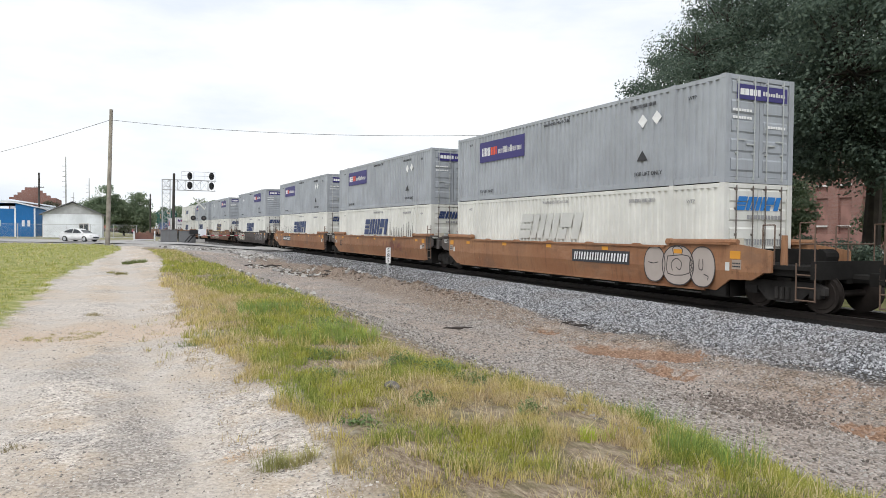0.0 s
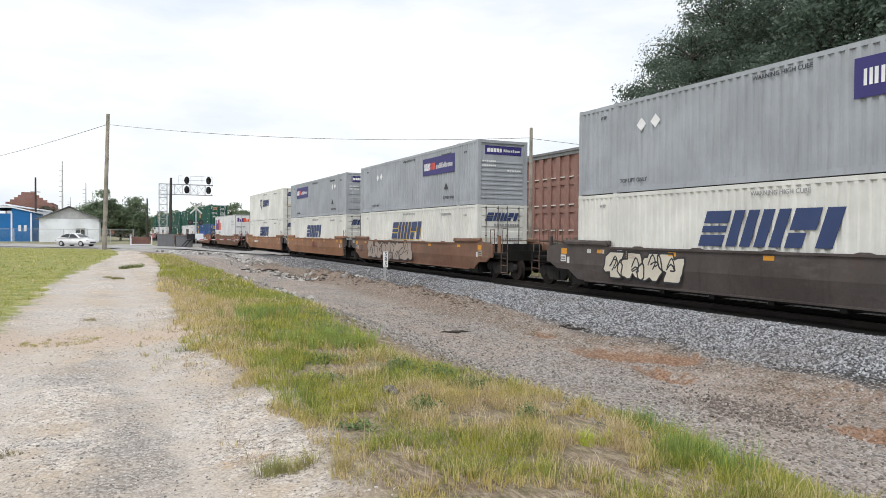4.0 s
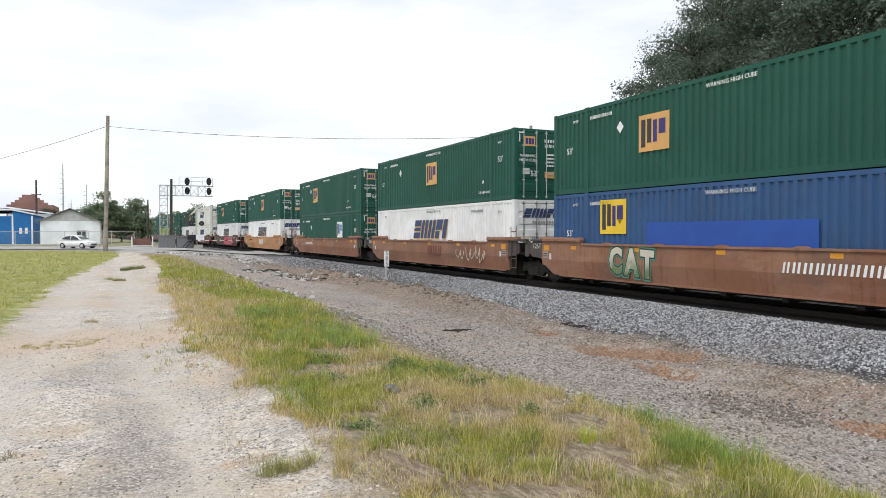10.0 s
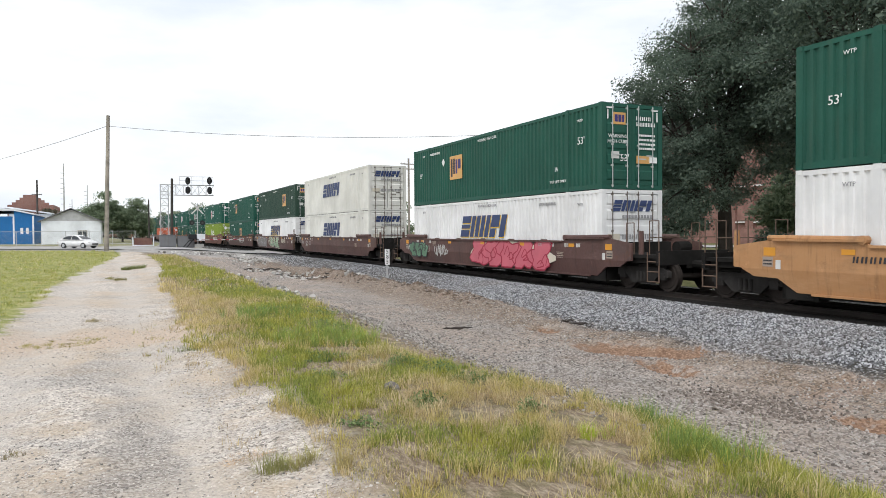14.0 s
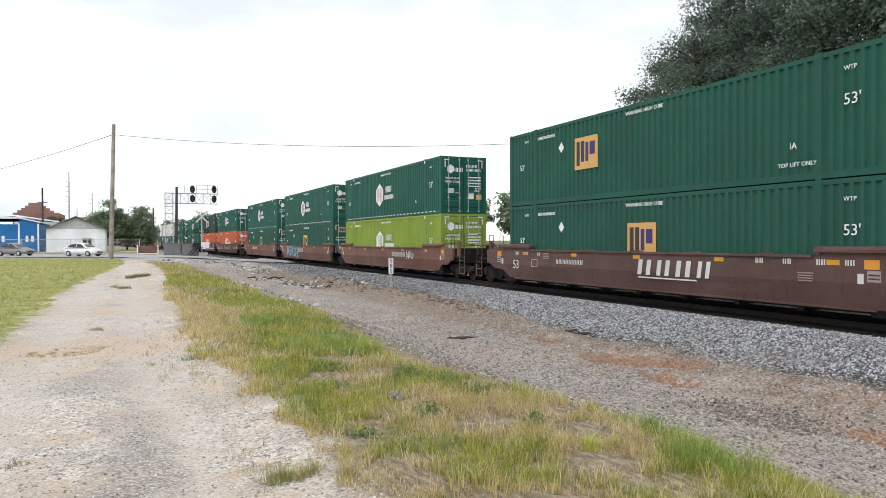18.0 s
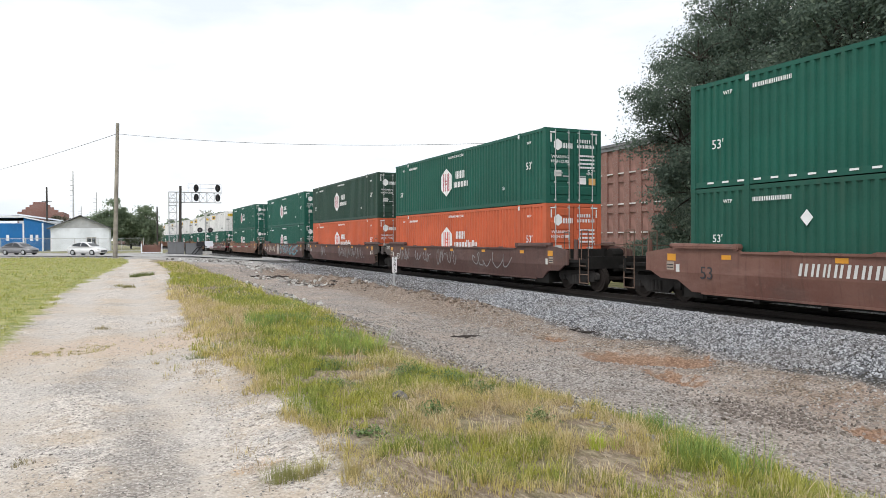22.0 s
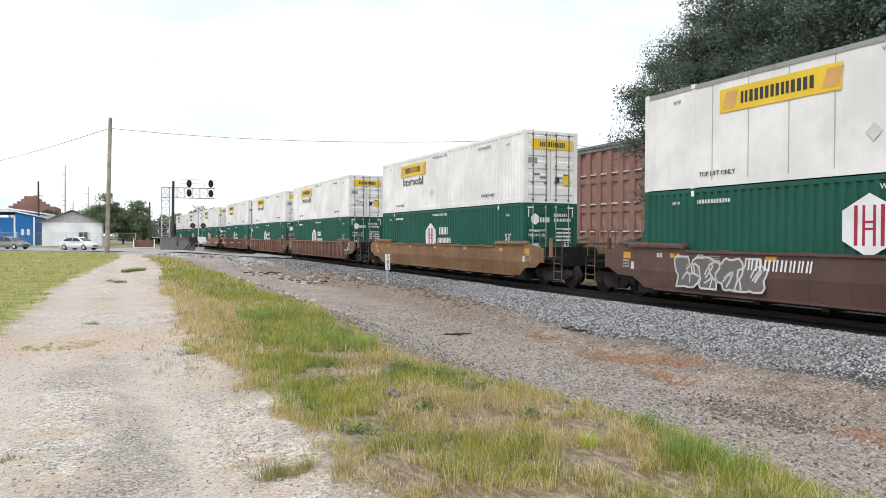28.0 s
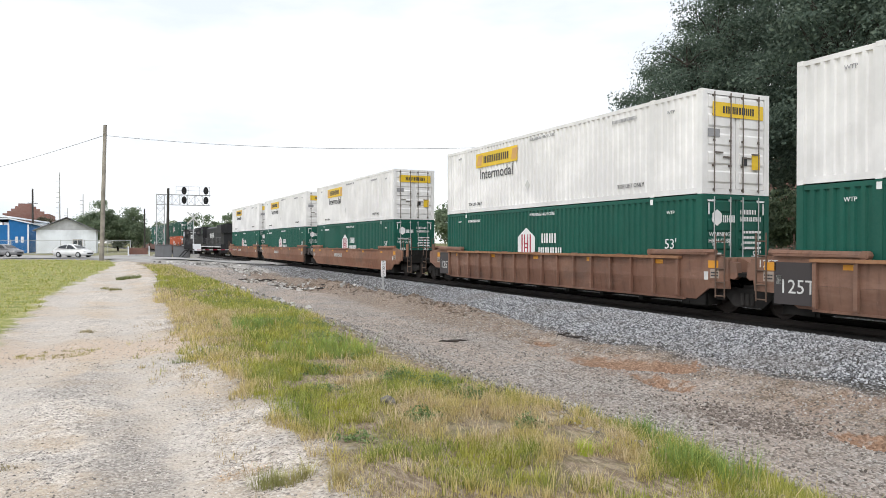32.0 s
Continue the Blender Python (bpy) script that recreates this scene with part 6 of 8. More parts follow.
def locomotive():
    """A six-axle black freight diesel, cab towards +y: hood, cab, fans, walkway, rails, tank, bogies."""
    ob = thing("locomotive", "black six-axle freight diesel locomotive with white stripe", "locomotive", "locomotives of the train")
    dark = paint("locomotive_black", (0.02, 0.02, 0.022), 0.45, 0, 0.35, 0.05, (0.08, 0.07, 0.06))
    bm = bmesh.new()
    box(bm, -1.5, 1.5, -10.8, 10.8, 1.25, 1.65)
    for s in (-1, 1):
        box(bm, -1.5, 1.5, s * 10.8 - 0.1, s * 10.8 + 0.1, 0.5, 1.7)
    part("frame", bm, dark, ob)
    bm = bmesh.new()
    prism(bm, [(-0.95, 1.65), (0.95, 1.65), (0.95, 4.1), (0.6, 4.35), (-0.6, 4.35), (-0.95, 4.1)], -10.0, 6.2, "y")
    box(bm, -1.35, 1.35, -10.2, -6.6, 3.3, 4.45)
    hood = part("hood", bm, dark, ob)
    for k in range(3):
        b2 = bmesh.new()
        tube(b2, (0, -9.6 + k * 1.25, 4.4), (0, -9.6 + k * 1.25, 4.6), 0.55, sides=16)
        part("fan", b2, dark, hood)
    for k in range(9):
        b2 = bmesh.new()
        box(b2, -0.965, -0.95, -5.6 + k * 1.2, -4.6 + k * 1.2, 1.9, 3.5)
        part("hood_door", b2, dark, hood)
    bm = bmesh.new()
    prism(bm, [(6.2, 1.65), (8.9, 1.65), (8.9, 3.0), (8.5, 4.3), (6.2, 4.45)], -1.5, 1.5, "x")
    cab = part("cab", bm, dark, ob)
    glass = plain("dark_window_glass", (0.03, 0.035, 0.04), 0.08, 0, 0.1)
    for x in (-1.505, 1.505):
        for y in (6.8, 7.9):
            b2 = bmesh.new()
            box(b2, x - 0.01, x + 0.01, y - 0.4, y + 0.4, 3.1, 3.9)
            part("cab_window", b2, glass, cab)
    bm = bmesh.new()
    prism(bm, [(8.9, 1.65), (10.3, 1.65), (10.2, 2.7), (8.9, 3.0)], -0.8, 0.8, "x")
    part("nose", bm, dark, ob)
    bm = bmesh.new()
    prism(bm, [(-2.8, 0.45), (2.8, 0.45), (3.1, 1.25), (-3.1, 1.25)], -1.35, 1.35, "x")
    part("fuel_tank", bm, grease, ob)
    bm = bmesh.new()
    for x in (-1.48, 1.48):
        for k in range(15):
            tube(bm, (x, -10.6 + k * 1.2, 1.65), (x, -10.6 + k * 1.2, 2.65), 0.012, sides=5)
        tube(bm, (x, -10.6, 2.65), (x, 6.2, 2.65), 0.012, sides=5)
    part("handrail", bm, ink["grey"], ob)
    bm = bmesh.new()
    box(bm, -1.512, -1.5, -10.5, 10.5, 1.28, 1.4)
    part("side_stripe", bm, ink["white"], ob)
    mark(ob, "painted_name", bars(3.6, 0.75, 8, 0, 0.3, 3), ink["white"], Matrix(((0, 1, 0, -0.97), (-1, 0, 0, 0.5), (0, 0, 1, 3.0), (0, 0, 0, 1))))
    for y in (-7.2, 7.2):
        b = part("bogie", FRAME_ME, None, ob, at=pose(0, y, 0))
        for dy in (-1.75, 0.0, 1.75):
            w = part("wheelset", WHEEL_ME, None, b)
            w.matrix_parent_inverse = pose(0, dy, WHEEL_R)
            WHEELSETS.append(w)
    return ob


LOCO = locomotive()
UNITS.append((397.5, LOCO, RAIL_Z))
UNITS.append((420.0, copy_thing(LOCO, pose(0, 0, 0)), RAIL_Z))
WHEELSETS += [w for w in UNITS[-1][1].children_recursive if w.name.startswith("wheelset")]
for k, c in enumerate((436.0, 455.4, 474.8, 498.0)):
    car = well_car("oxide", C if k in (0, 3) else J, C if k > 1 else J)
    unit(c, car, hub_box(80 + k, "orange" if k == 0 else "hub", True), hub_box(90 + k, "emp" if k < 2 else "hub"))


def train_way(t):
    """How far the train has run at t, from where it is at 16 s; it comes towards the camera."""
    q = (t - 16.0) / 16.0
    return 289.034 * q - 0.8085 * q * q - 1.7238 * q ** 3


def unit_rows(mid, z):
    rows = []
    for t in (0.0, 0.1, 0.5, *range(1, 32), 31.5, 31.9, 32.0):
        y = mid - train_way(t)
        rows.append((t, pose(track_x(max(y, -200.0)), y, z, 0, 0, track_turn(max(y, -200.0)))))
    return rows


def motions():
    for mid, ob, z in UNITS:
        walk(ob, unit_rows(mid, z))
    # the grey car rolls up between 9 s and 16.3 s and stops
    def on_road(d):
        p = ROAD_AT + ROAD_DIR * d
        return pose(p.x - 0.25, p.y - 0.3, 0.11, 0, 0, road_yaw)
    stop = -9.1
    walk(grey_car, [(t, on_road(stop - d)) for t, d in ((0.0, 62.0), (9.0, 60.0), (11.0, 45.0), (13.0, 25.0), (14.5, 11.0), (15.4, 3.6), (16.2, 0.15), (16.5, 0.0), (32.0, 0.0))])
    # every wheelset turns alike: one turning for all of them
    spin = []
    for k in range(0, 32 * FPS + 1):
        t = k / FPS
        a = math.degrees((train_way(t) - train_way(0.0)) / WHEEL_R)
        spin.append((t, pose(0, 0, 0, a % 360.0, 0, 0)))
    first = WHEELSETS[0]
    walk(first, spin)
    for w in WHEELSETS[1:]:
        w.rotation_mode = "QUATERNION"
        w.animation_data_create()
        w.animation_data.action = first.animation_data.action
        w.animation_data.action_slot = first.animation_data.action_slot


# ---- brick mill behind the line ----
def brick_material():
    n = Nodes("old_red_brick")
    co = n.position()
    ax = n.axes(co)
    v = n.t.nodes.new("ShaderNodeCombineXYZ")
    n.put(v.inputs[0], n.math("ADD", ax[1], ax[0]))
    n.put(v.inputs[1], ax[2])
    b = n.t.nodes.new("ShaderNodeTexBrick")
    n.put(b.inputs["Vector"], v.outputs[0])
    b.inputs["Scale"].default_value = 1.0
    b.inputs["Brick Width"].default_value, b.inputs["Row Height"].default_value = 0.215, 0.075
    b.inputs["Mortar Size"].default_value = 0.008
    b.inputs["Color1"].default_value, b.inputs["Color2"].default_value = (0.225, 0.097, 0.079, 1), (0.285, 0.138, 0.11, 1)
    b.inputs["Mortar"].default_value = (0.30, 0.24, 0.21, 1)
    grime = n.step(n.noise(0.35, 6, 0.65, co, (1, 1, 0.4)), 0.42, 0.7)
    n.set(Base_Color=n.mix(n.math("MULTIPLY", grime, 0.45), b.outputs[0], (0.16, 0.075, 0.06)), Roughness=0.9)
    n.bump(b.outputs["Fac"], 0.3, 0.01)
    return n.mat


brick = brick_material()
sill_mat = plain("painted_stone_sill", (0.62, 0.60, 0.57), 0.7, 0, 0.15)
infill = plain("bricked_up_window", (0.28, 0.152, 0.127), 0.9, 0, 0.2, 5, 0.2)
roofing = plain("grey_roofing", (0.20, 0.20, 0.21), 0.8, 0, 0.2)
pane_dark = plain("dim_window_glass", (0.05, 0.06, 0.07), 0.12, 0, 0.2)
MX, MY0, MY1, MZ = 60.0, 2.0, 100.6, 14.0
mill = thing("brick_mill", "long three-storey red brick mill with bricked-up arched windows", "mill building")
bm = bmesh.new()
box(bm, MX + 0.28, MX + 16, MY0, MY1, -0.5, MZ)
part("wall", bm, brick, mill)
bm = bmesh.new()
box(bm, MX - 0.25, MX + 16.3, MY0 - 0.3, MY1 + 0.3, MZ, MZ + 0.35)
box(bm, MX - 0.1, MX + 0.28, MY0, MY1, MZ - 0.5, MZ)
part("cornice", bm, roofing, mill)
bm = bmesh.new()
box(bm, MX, MX + 0.28, MY0, MY1, -0.5, 1.7)
part("plinth", bm, infill, mill)
WP = 2.35
cols = int((MY1 - MY0) / WP)
pil = bmesh.new()
box(pil, MX, MX + 0.28, -0.52, 0.52, 1.7, MZ - 0.5)
pil_me = mesh_of("pilaster", pil, brick)


def arch(w, z0, z1, n=7):
    pts = [(-w, z0), (w, z0), (w, z1 - w * 0.45)]
    pts += [(w * math.cos(math.pi * i / n), z1 - w * 0.45 + w * 0.45 * math.sin(math.pi * i / n)) for i in range(1, n)]
    return pts + [(-w, z1 - w * 0.45)]


wmeshes = []
for z0, z1 in ((2.5, 4.4), (6.3, 8.5), (10.4, 12.6)):
    bm = bmesh.new()
    prism(bm, arch(0.52, z0, z1), MX + 0.20, MX + 0.29, "x")
    a = mesh_of("window", bm, infill)
    bm = bmesh.new()
    box(bm, MX + 0.02, MX + 0.30, -0.64, 0.64, z0 - 0.16, z0)
    wmeshes.append((a, mesh_of("sill", bm, sill_mat)))
for i in range(cols):
    y = MY0 + WP * (i + 0.5)
    part("pilaster", pil_me, None, mill, at=pose(0, y + WP / 2, 0))
    for a, s in wmeshes:
        w = part("window", a, None, mill, at=pose(0, y, 0))
        part("sill", s, None, w)
for z in (5.4, 9.5):
    bm = bmesh.new()
    box(bm, MX + 0.1, MX + 0.28, MY0, MY1, z - 0.35, z + 0.35)
    part("spandrel", bm, brick, mill)

# ---- blue hall, white shed and stepped brick block across the street ----
bluesheet = paint("blue_sheet_steel", (0.015, 0.17, 0.46), 0.5, 0, 0.12)
whitesheet = paint("white_sheet_steel", (0.86, 0.89, 0.93), 0.5, 0, 0.05)
shinglemat = plain("grey_shingle", (0.47, 0.475, 0.485), 0.85, 0, 0.12)


def ribbed_wall(bm, x0, x1, y, z0, z1, pitch=0.4):
    k = max(1, round((x1 - x0) / pitch))
    for i in range(k):
        x = x0 + (i + 0.5) * (x1 - x0) / k
        box(bm, x - 0.03, x + 0.03, y - 0.03, y, z0, z1)


shed = thing("white_shed", "white sheet-metal shed with grey gable above", "shed")
bm = bmesh.new()
box(bm, -11.3, -3.0, 125.0, 137.0, -0.2, 3.7)
shed_wall = part("wall", bm, whitesheet, shed)
for k in range(21):
    bm = bmesh.new()
    x = -11.1 + k * 0.395
    box(bm, x - 0.03, x + 0.03, 124.97, 125.0, 0.0, 3.7)
    part("rib", bm, whitesheet, shed_wall)
bm = bmesh.new()
prism(bm, [(-11.3, 3.7), (-3.0, 3.7), (-7.15, 5.5)], 124.97, 137.0, "y")
part("gable", bm, shinglemat, shed)
for a, b in (((-11.75, 3.5), (-7.15, 5.62)), ((-2.55, 3.5), (-7.15, 5.62))):
    bm = bmesh.new()
    prism(bm, [a, b, (b[0], b[1] + 0.12), (a[0], a[1] + 0.12)], 124.5, 137.5, "y")
    part("roof_slope", bm, roofing, shed)
bm = bmesh.new()
box(bm, -6.2, -5.0, 124.93, 125.0, 0.9, 2.2)
w = part("window", bm, pane_dark, shed)
bm = bmesh.new()
for x in (-6.25, -5.6, -4.95):
    box(bm, x - 0.05, x + 0.05, 124.9, 124.99, 0.85, 2.25)
for z in (0.85, 2.2):
    box(bm, -6.3, -4.9, 124.9, 124.99, z - 0.05, z + 0.05)
part("window_frame", bm, sill_mat, w)

hall = thing("blue_hall", "bright blue sheet-metal hall with white trim and roof", "hall")
bm = bmesh.new()
box(bm, -45, -13.3, 135, 155, -0.2, 4.6)
prism(bm, [(-16.1, 4.6), (-13.3, 4.6), (-13.3, 4.9), (-16.1, 5.5)], 135.0, 155, "y")
ribbed_wall(bm, -45, -13.3, 135.0, 0.0, 4.6, 0.5)
part("wall", bm, bluesheet, hall)
bm = bmesh.new()
prism(bm, [(-45.3, 5.2), (-16.1, 5.55), (-13.0, 4.85), (-13.0, 5.05), (-16.1, 5.8), (-45.3, 5.45)], 134.7, 155.3, "y")
part("roof", bm, whitesheet, hall)
for x in (-16.15, -13.35, -30.0):
    bm = bmesh.new()
    box(bm, x - 0.12, x + 0.12, 134.9, 135.0, 0, 4.7)
    part("trim", bm, whitesheet, hall)
for x in (-15.0, -14.2, -18.4):
    bm = bmesh.new()
    box(bm, x - 0.2, x + 0.2, 134.93, 135.0, 1.7, 2.7)
    part("window", bm, whitesheet, hall)

annex = thing("white_annex", "low white annex behind the blue hall", "annex")
bm = bmesh.new()
box(bm, -19.5, -12.3, 156.5, 166, -0.2, 5.6)
part("wall", bm, whitesheet, annex)
bm = bmesh.new()
prism(bm, [(-30.0, 5.9), (-19.5, 6.6), (-12.0, 5.5), (-12.0, 5.75), (-19.5, 6.9), (-30.0, 6.2)], 156.2, 166.3, "y")
part("roof", bm, whitesheet, annex)

block = thing("brick_block", "red brick block with stepped parapet", "brick building")
bm = bmesh.new()
box(bm, -21.4, -12.9, 170, 186, -0.2, 7.8)
part("wall", bm, brick, block)
for x0, x1, z in ((-20.6, -13.9, 8.3), (-19.9, -14.7, 8.8), (-19.2, -15.4, 9.3), (-18.6, -16.1, 9.9)):
    bm = bmesh.new()
    box(bm, x0, x1, 169.9 + 0.02 * z, 171, 7.7, z)
    part("parapet_step", bm, brick, block)

# ---- poles, wires, mast ----
pole_wood = plain("weathered_pole_wood", (0.30, 0.27, 0.235), 0.9, 0, 0.3, 6, 0.3)
dark_wood = plain("dark_pole_wood", (0.05, 0.045, 0.04), 0.9, 0, 0.3, 6, 0.3)
wire_mat = plain("dull_black_wire", (0.06, 0.06, 0.06), 0.6, 0.3, 0.1)


def pole(x, y, z0, h, r, mat, label, top=None, arms=()):
    ob = thing("utility_pole", label, "utility pole", "poles along the line")
    bm = bmesh.new()
    tx, ty = top or (x, y)
    tube(bm, (x, y, z0), (tx, ty, z0 + h), r, r * 0.72, 12)
    part("post", bm, mat, ob)
    for z, w in arms:
        bm = bmesh.new()
        box(bm, tx - w, tx + w, ty - 0.2, ty - 0.08, z - 0.06, z + 0.06)
        a = part("crossarm", bm, mat, ob)
        for k in (-0.9, -0.5, 0.5, 0.9):
            bm = bmesh.new()
            tube(bm, (tx + w * k, ty - 0.14, z + 0.06), (tx + w * k, ty - 0.14, z + 0.2), 0.04, 0.025)
            part("insulator", bm, sill_mat, a)
    return ob


pole(-1.3, 73, -0.3, 13.0, 0.21, pole_wood, "tall pale weathered wooden pole at the field edge", (-0.94, 73), ())
pole(5.49, 90, -0.3, 8.5, 0.19, dark_wood, "dark tarred wooden pole beside the signal mast", (5.62, 90))
pole(28.25, 45.5, -0.3, 10.05, 0.16, pole_wood, "slim weathered wooden pole behind the train", None)
pole(32.1, 80, -0.3, 10.9, 0.16, pole_wood, "wooden pole with crossarms behind the train", None, ((9.9, 1.1), (9.3, 0.7)))
pole(-14.1, 150, -0.3, 12.0, 0.2, dark_wood, "dark wooden pole beside the blue hall", None, ((9.0, 0.8),))
pole(3.99, 120, -0.3, 7.3, 0.14, dark_wood, "thin dark wooden pole beyond the crossing")


def wire(a, b, sag, r=0.016):
    bm = bmesh.new()
    a, b = Vector(a), Vector(b)
    pts = [a.lerp(b, i / 24) - Vector((0, 0, sag * 4 * (i / 24) * (1 - i / 24))) for i in range(25)]
    rings = []
    for p in pts:
        rings.append([bm.verts.new((p.x + r * math.cos(1.257 * i) * 0.7, p.y + r * math.cos(1.257 * i) * 0.7, p.z + r * math.sin(1.257 * i))) for i in range(5)])
    for p, q in zip(rings, rings[1:]):
        for i in range(5):
            bm.faces.new((p[i], p[(i + 1) % 5], q[(i + 1) % 5], q[i]))
    return single("overhead_wire", bm, wire_mat, "thin black overhead wire strung between poles", "wire", "overhead wires")


wire((-0.95, 73, 11.72), (28.25, 45.5, 9.0), 0.62, 0.017)
wire((-0.95, 73, 11.75), (-37.6, 170, 13.2), 0.8, 0.022)
wire((28.25, 45.5, 8.95), (62.0, 20.0, 4.2), 0.4, 0.016)


def lattice(bm, a, b, w, d, bays, r=0.02, leg=0.035):
    """A four-legged lattice beam from a to b; w, d: its width across and depth."""
    a, b = Vector(a), Vector(b)
    ax = (b - a).normalized()
    side = Vector((0, 1, 0)) if abs(ax.y) < 0.5 else Vector((1, 0, 0))
    up = ax.cross(side).normalized()
    legs = [(side * (w / 2) * i + up * (d / 2) * j) for i, j in ((-1, -1), (1, -1), (1, 1), (-1, 1))]
    for l in legs:
        tube(bm, a + l, b + l, leg, leg, 6)
    for k in range(bays):
        p, q = a.lerp(b, k / bays), a.lerp(b, (k + 1) / bays)
        for i in range(4):
            j = (i + 1) % 4
            tube(bm, p + legs[i], p + legs[j], r, r, 4)
            if k % 2:
                tube(bm, p + legs[i], q + legs[j], r, r, 4)
            else:
                tube(bm, p + legs[j], q + legs[i], r, r, 4)


silver = paint("aluminium_paint", (0.50, 0.51, 0.52), 0.4, 0.3, 0.2)
gantry = thing("signal_cantilever", "silver lattice signal cantilever with four black signal heads", "railway signal")
bm = bmesh.new()
lattice(bm, (4.84, 92, 0.0), (4.84, 92, 7.6), 0.8, 0.9, 9)
part("mast", bm, silver, gantry)
bm = bmesh.new()
lattice(bm, (4.4, 92, 6.95), (10.6, 92, 6.95), 0.8, 1.25, 7)
part("beam", bm, silver, gantry)
bm = bmesh.new()
for x in (6.6, 8.0, 9.3, 10.5):
    tube(bm, (x, 91.6, 7.6), (x, 91.6, 8.6), 0.02)
for z in (8.1, 8.6):
    tube(bm, (6.6, 91.6, z), (10.5, 91.6, z), 0.02)
part("handrail", bm, silver, gantry)
bm = bmesh.new()
box(bm, 4.0, 5.7, 91.2, 92.8, -0.4, 0.25)
part("footing", bm, concrete, gantry)
signal_black = plain("matt_black_signal_paint", (0.012, 0.012, 0.014), 0.6, 0, 0.1)
lens_grey = plain("dark_signal_lens", (0.10, 0.09, 0.09), 0.15, 0, 0.1)
for x, z in ((7.5, 8.05), (10.04, 8.1), (7.5, 6.9), (10.04, 6.9)):
    bm = bmesh.new()
    tube(bm, (x, 91.2, z), (x, 91.16, z), 0.43, 0.43, 20)
    for v in bm.verts:
        v.co.x = x + (v.co.x - x) * 0.70
        v.co.z = z + (v.co.z - z) * 1.08
    box(bm, x - 0.18, x + 0.18, 91.2, 91.5, z - 0.25, z + 0.25)
    head = part("signal_head", bm, signal_black, gantry)
    for dx, dz in ((0, 0.24), (0, 0.0), (0, -0.24)):
        bm = bmesh.new()
        tube(bm, (x + dx, 91.17, z + dz), (x + dx, 90.95, z + dz), 0.1, 0.11, 12, False)
        part("hood", bm, signal_black, head)
        bm = bmesh.new()
        tube(bm, (x + dx, 91.158, z + dz), (x + dx, 91.15, z + dz), 0.085, 0.085, 12)
        part("lens", bm, lens_grey, head)

# crossing signal with crossbuck, lamps and lowered gate
xs = thing("crossing_signal", "silver crossing signal with pale crossbuck, lamps and lowered gate", "crossing signal")
bm = bmesh.new()
tube(bm, (8.26, 88, 0), (8.26, 88, 5.2), 0.07, 0.06, 10)
part("mast", bm, silver, xs)
bm = bmesh.new()
box(bm, 7.9, 8.9, 87.6, 88.4, 0.0, 0.35)
part("footing", bm, concrete, xs)
for s in (-1, 1):
    bm = bmesh.new()
    prism(bm, [(-0.72, -0.62), (-0.6, -0.74), (0.72, 0.62), (0.6, 0.74)] if s > 0 else [(0.72, -0.62), (0.6, -0.74), (-0.72, 0.62), (-0.6, 0.74)],
          -0.012, 0.012, "y")
    part("crossbuck_blade", bm, ink["ghost"], xs, at=pose(8.26, 87.9 - 0.014 * s, 4.6))
bm = bmesh.new()
tube(bm, (7.5, 87.95, 2.87), (9.0, 87.95, 2.87), 0.04)
part("lamp_arm", bm, silver, xs)
for x in (7.62, 8.8):
    bm = bmesh.new()
    tube(bm, (x, 87.9, 2.87), (x, 87.86, 2.87), 0.3, 0.3, 18)
    lp = part("lamp_disc", bm, signal_black, xs)
    bm = bmesh.new()
    tube(bm, (x, 87.85, 2.87), (x, 87.83, 2.87), 0.14, 0.14, 14)
    part("lamp_lens", bm, lens_grey, lp)
bm = bmesh.new()
box(bm, 8.15, 9.05, 87.5, 88.1, 0.75, 1.55)
part("gate_machine", bm, whitesheet, xs)
bm = bmesh.new()
bent(bm, [(8.3, 87.4, 0.9), (7.2, 87.2, 0.75), (6.6, 87.1, 0.05)], 0.06)
part("counterweight_arm", bm, signal_black, xs)
bm = bmesh.new()
box(bm, 7.2, 8.1, 87.5, 88.1, 0.95, 1.5)
part("gate_mechanism", bm, signal_black, xs)
for x in (7.0, 8.9):
    bm = bmesh.new()
    tube(bm, (x, 87.8, 0.0), (8.0, 87.8, 1.2), 0.06)
    part("brace", bm, signal_black, xs)
for k in range(12):
    bm = bmesh.new()
    x0 = 8.6 + k * 0.45
    box(bm, x0, x0 + 0.45, 87.2, 87.24, 0.80, 0.88)
    part("gate_arm_stripe", bm, ink["pale" if k % 2 else "crimson"], xs)

cab_grey = paint("cabinet_grey", (0.20, 0.205, 0.215), 0.55, 0, 0.25)
for x0, x1, y, h in ((4.1, 5.9, 88.6, 1.4), (6.05, 7.9, 88.2, 1.25)):
    c = thing("relay_cabinet", "dark grey steel relay cabinet beside the crossing", "cabinet", "cabinets at the crossing")
    bm = bmesh.new()
    box(bm, x0, x1, y, y + 1.2, -0.1, h)
    part("body", bm, cab_grey, c)
    bm = bmesh.new()
    box(bm, x0 - 0.06, x1 + 0.06, y - 0.06, y + 1.26, h, h + 0.07)
    part("lid", bm, cab_grey, c)
    for k in range(2):
        bm = bmesh.new()
        m = (x0 + x1) / 2
        box(bm, (x0 + 0.05, m + 0.02)[k], (m - 0.02, x1 - 0.05)[k], y - 0.025, y, 0.1, h - 0.08)
        part("door", bm, cab_grey, c)
bn = thing("scrap_bin", "low rusty brown steel bin with pale rim", "bin")
bm = bmesh.new()
box(bm, 1.45, 3.55, 96, 97.4, 0.15, 1.05)
part("body", bm, RUST["oxide"], bn)
bm = bmesh.new()
for x in (1.3, 3.7):
    box(bm, x - 0.06, x + 0.06, 95.7, 95.8, 0, 1.25)
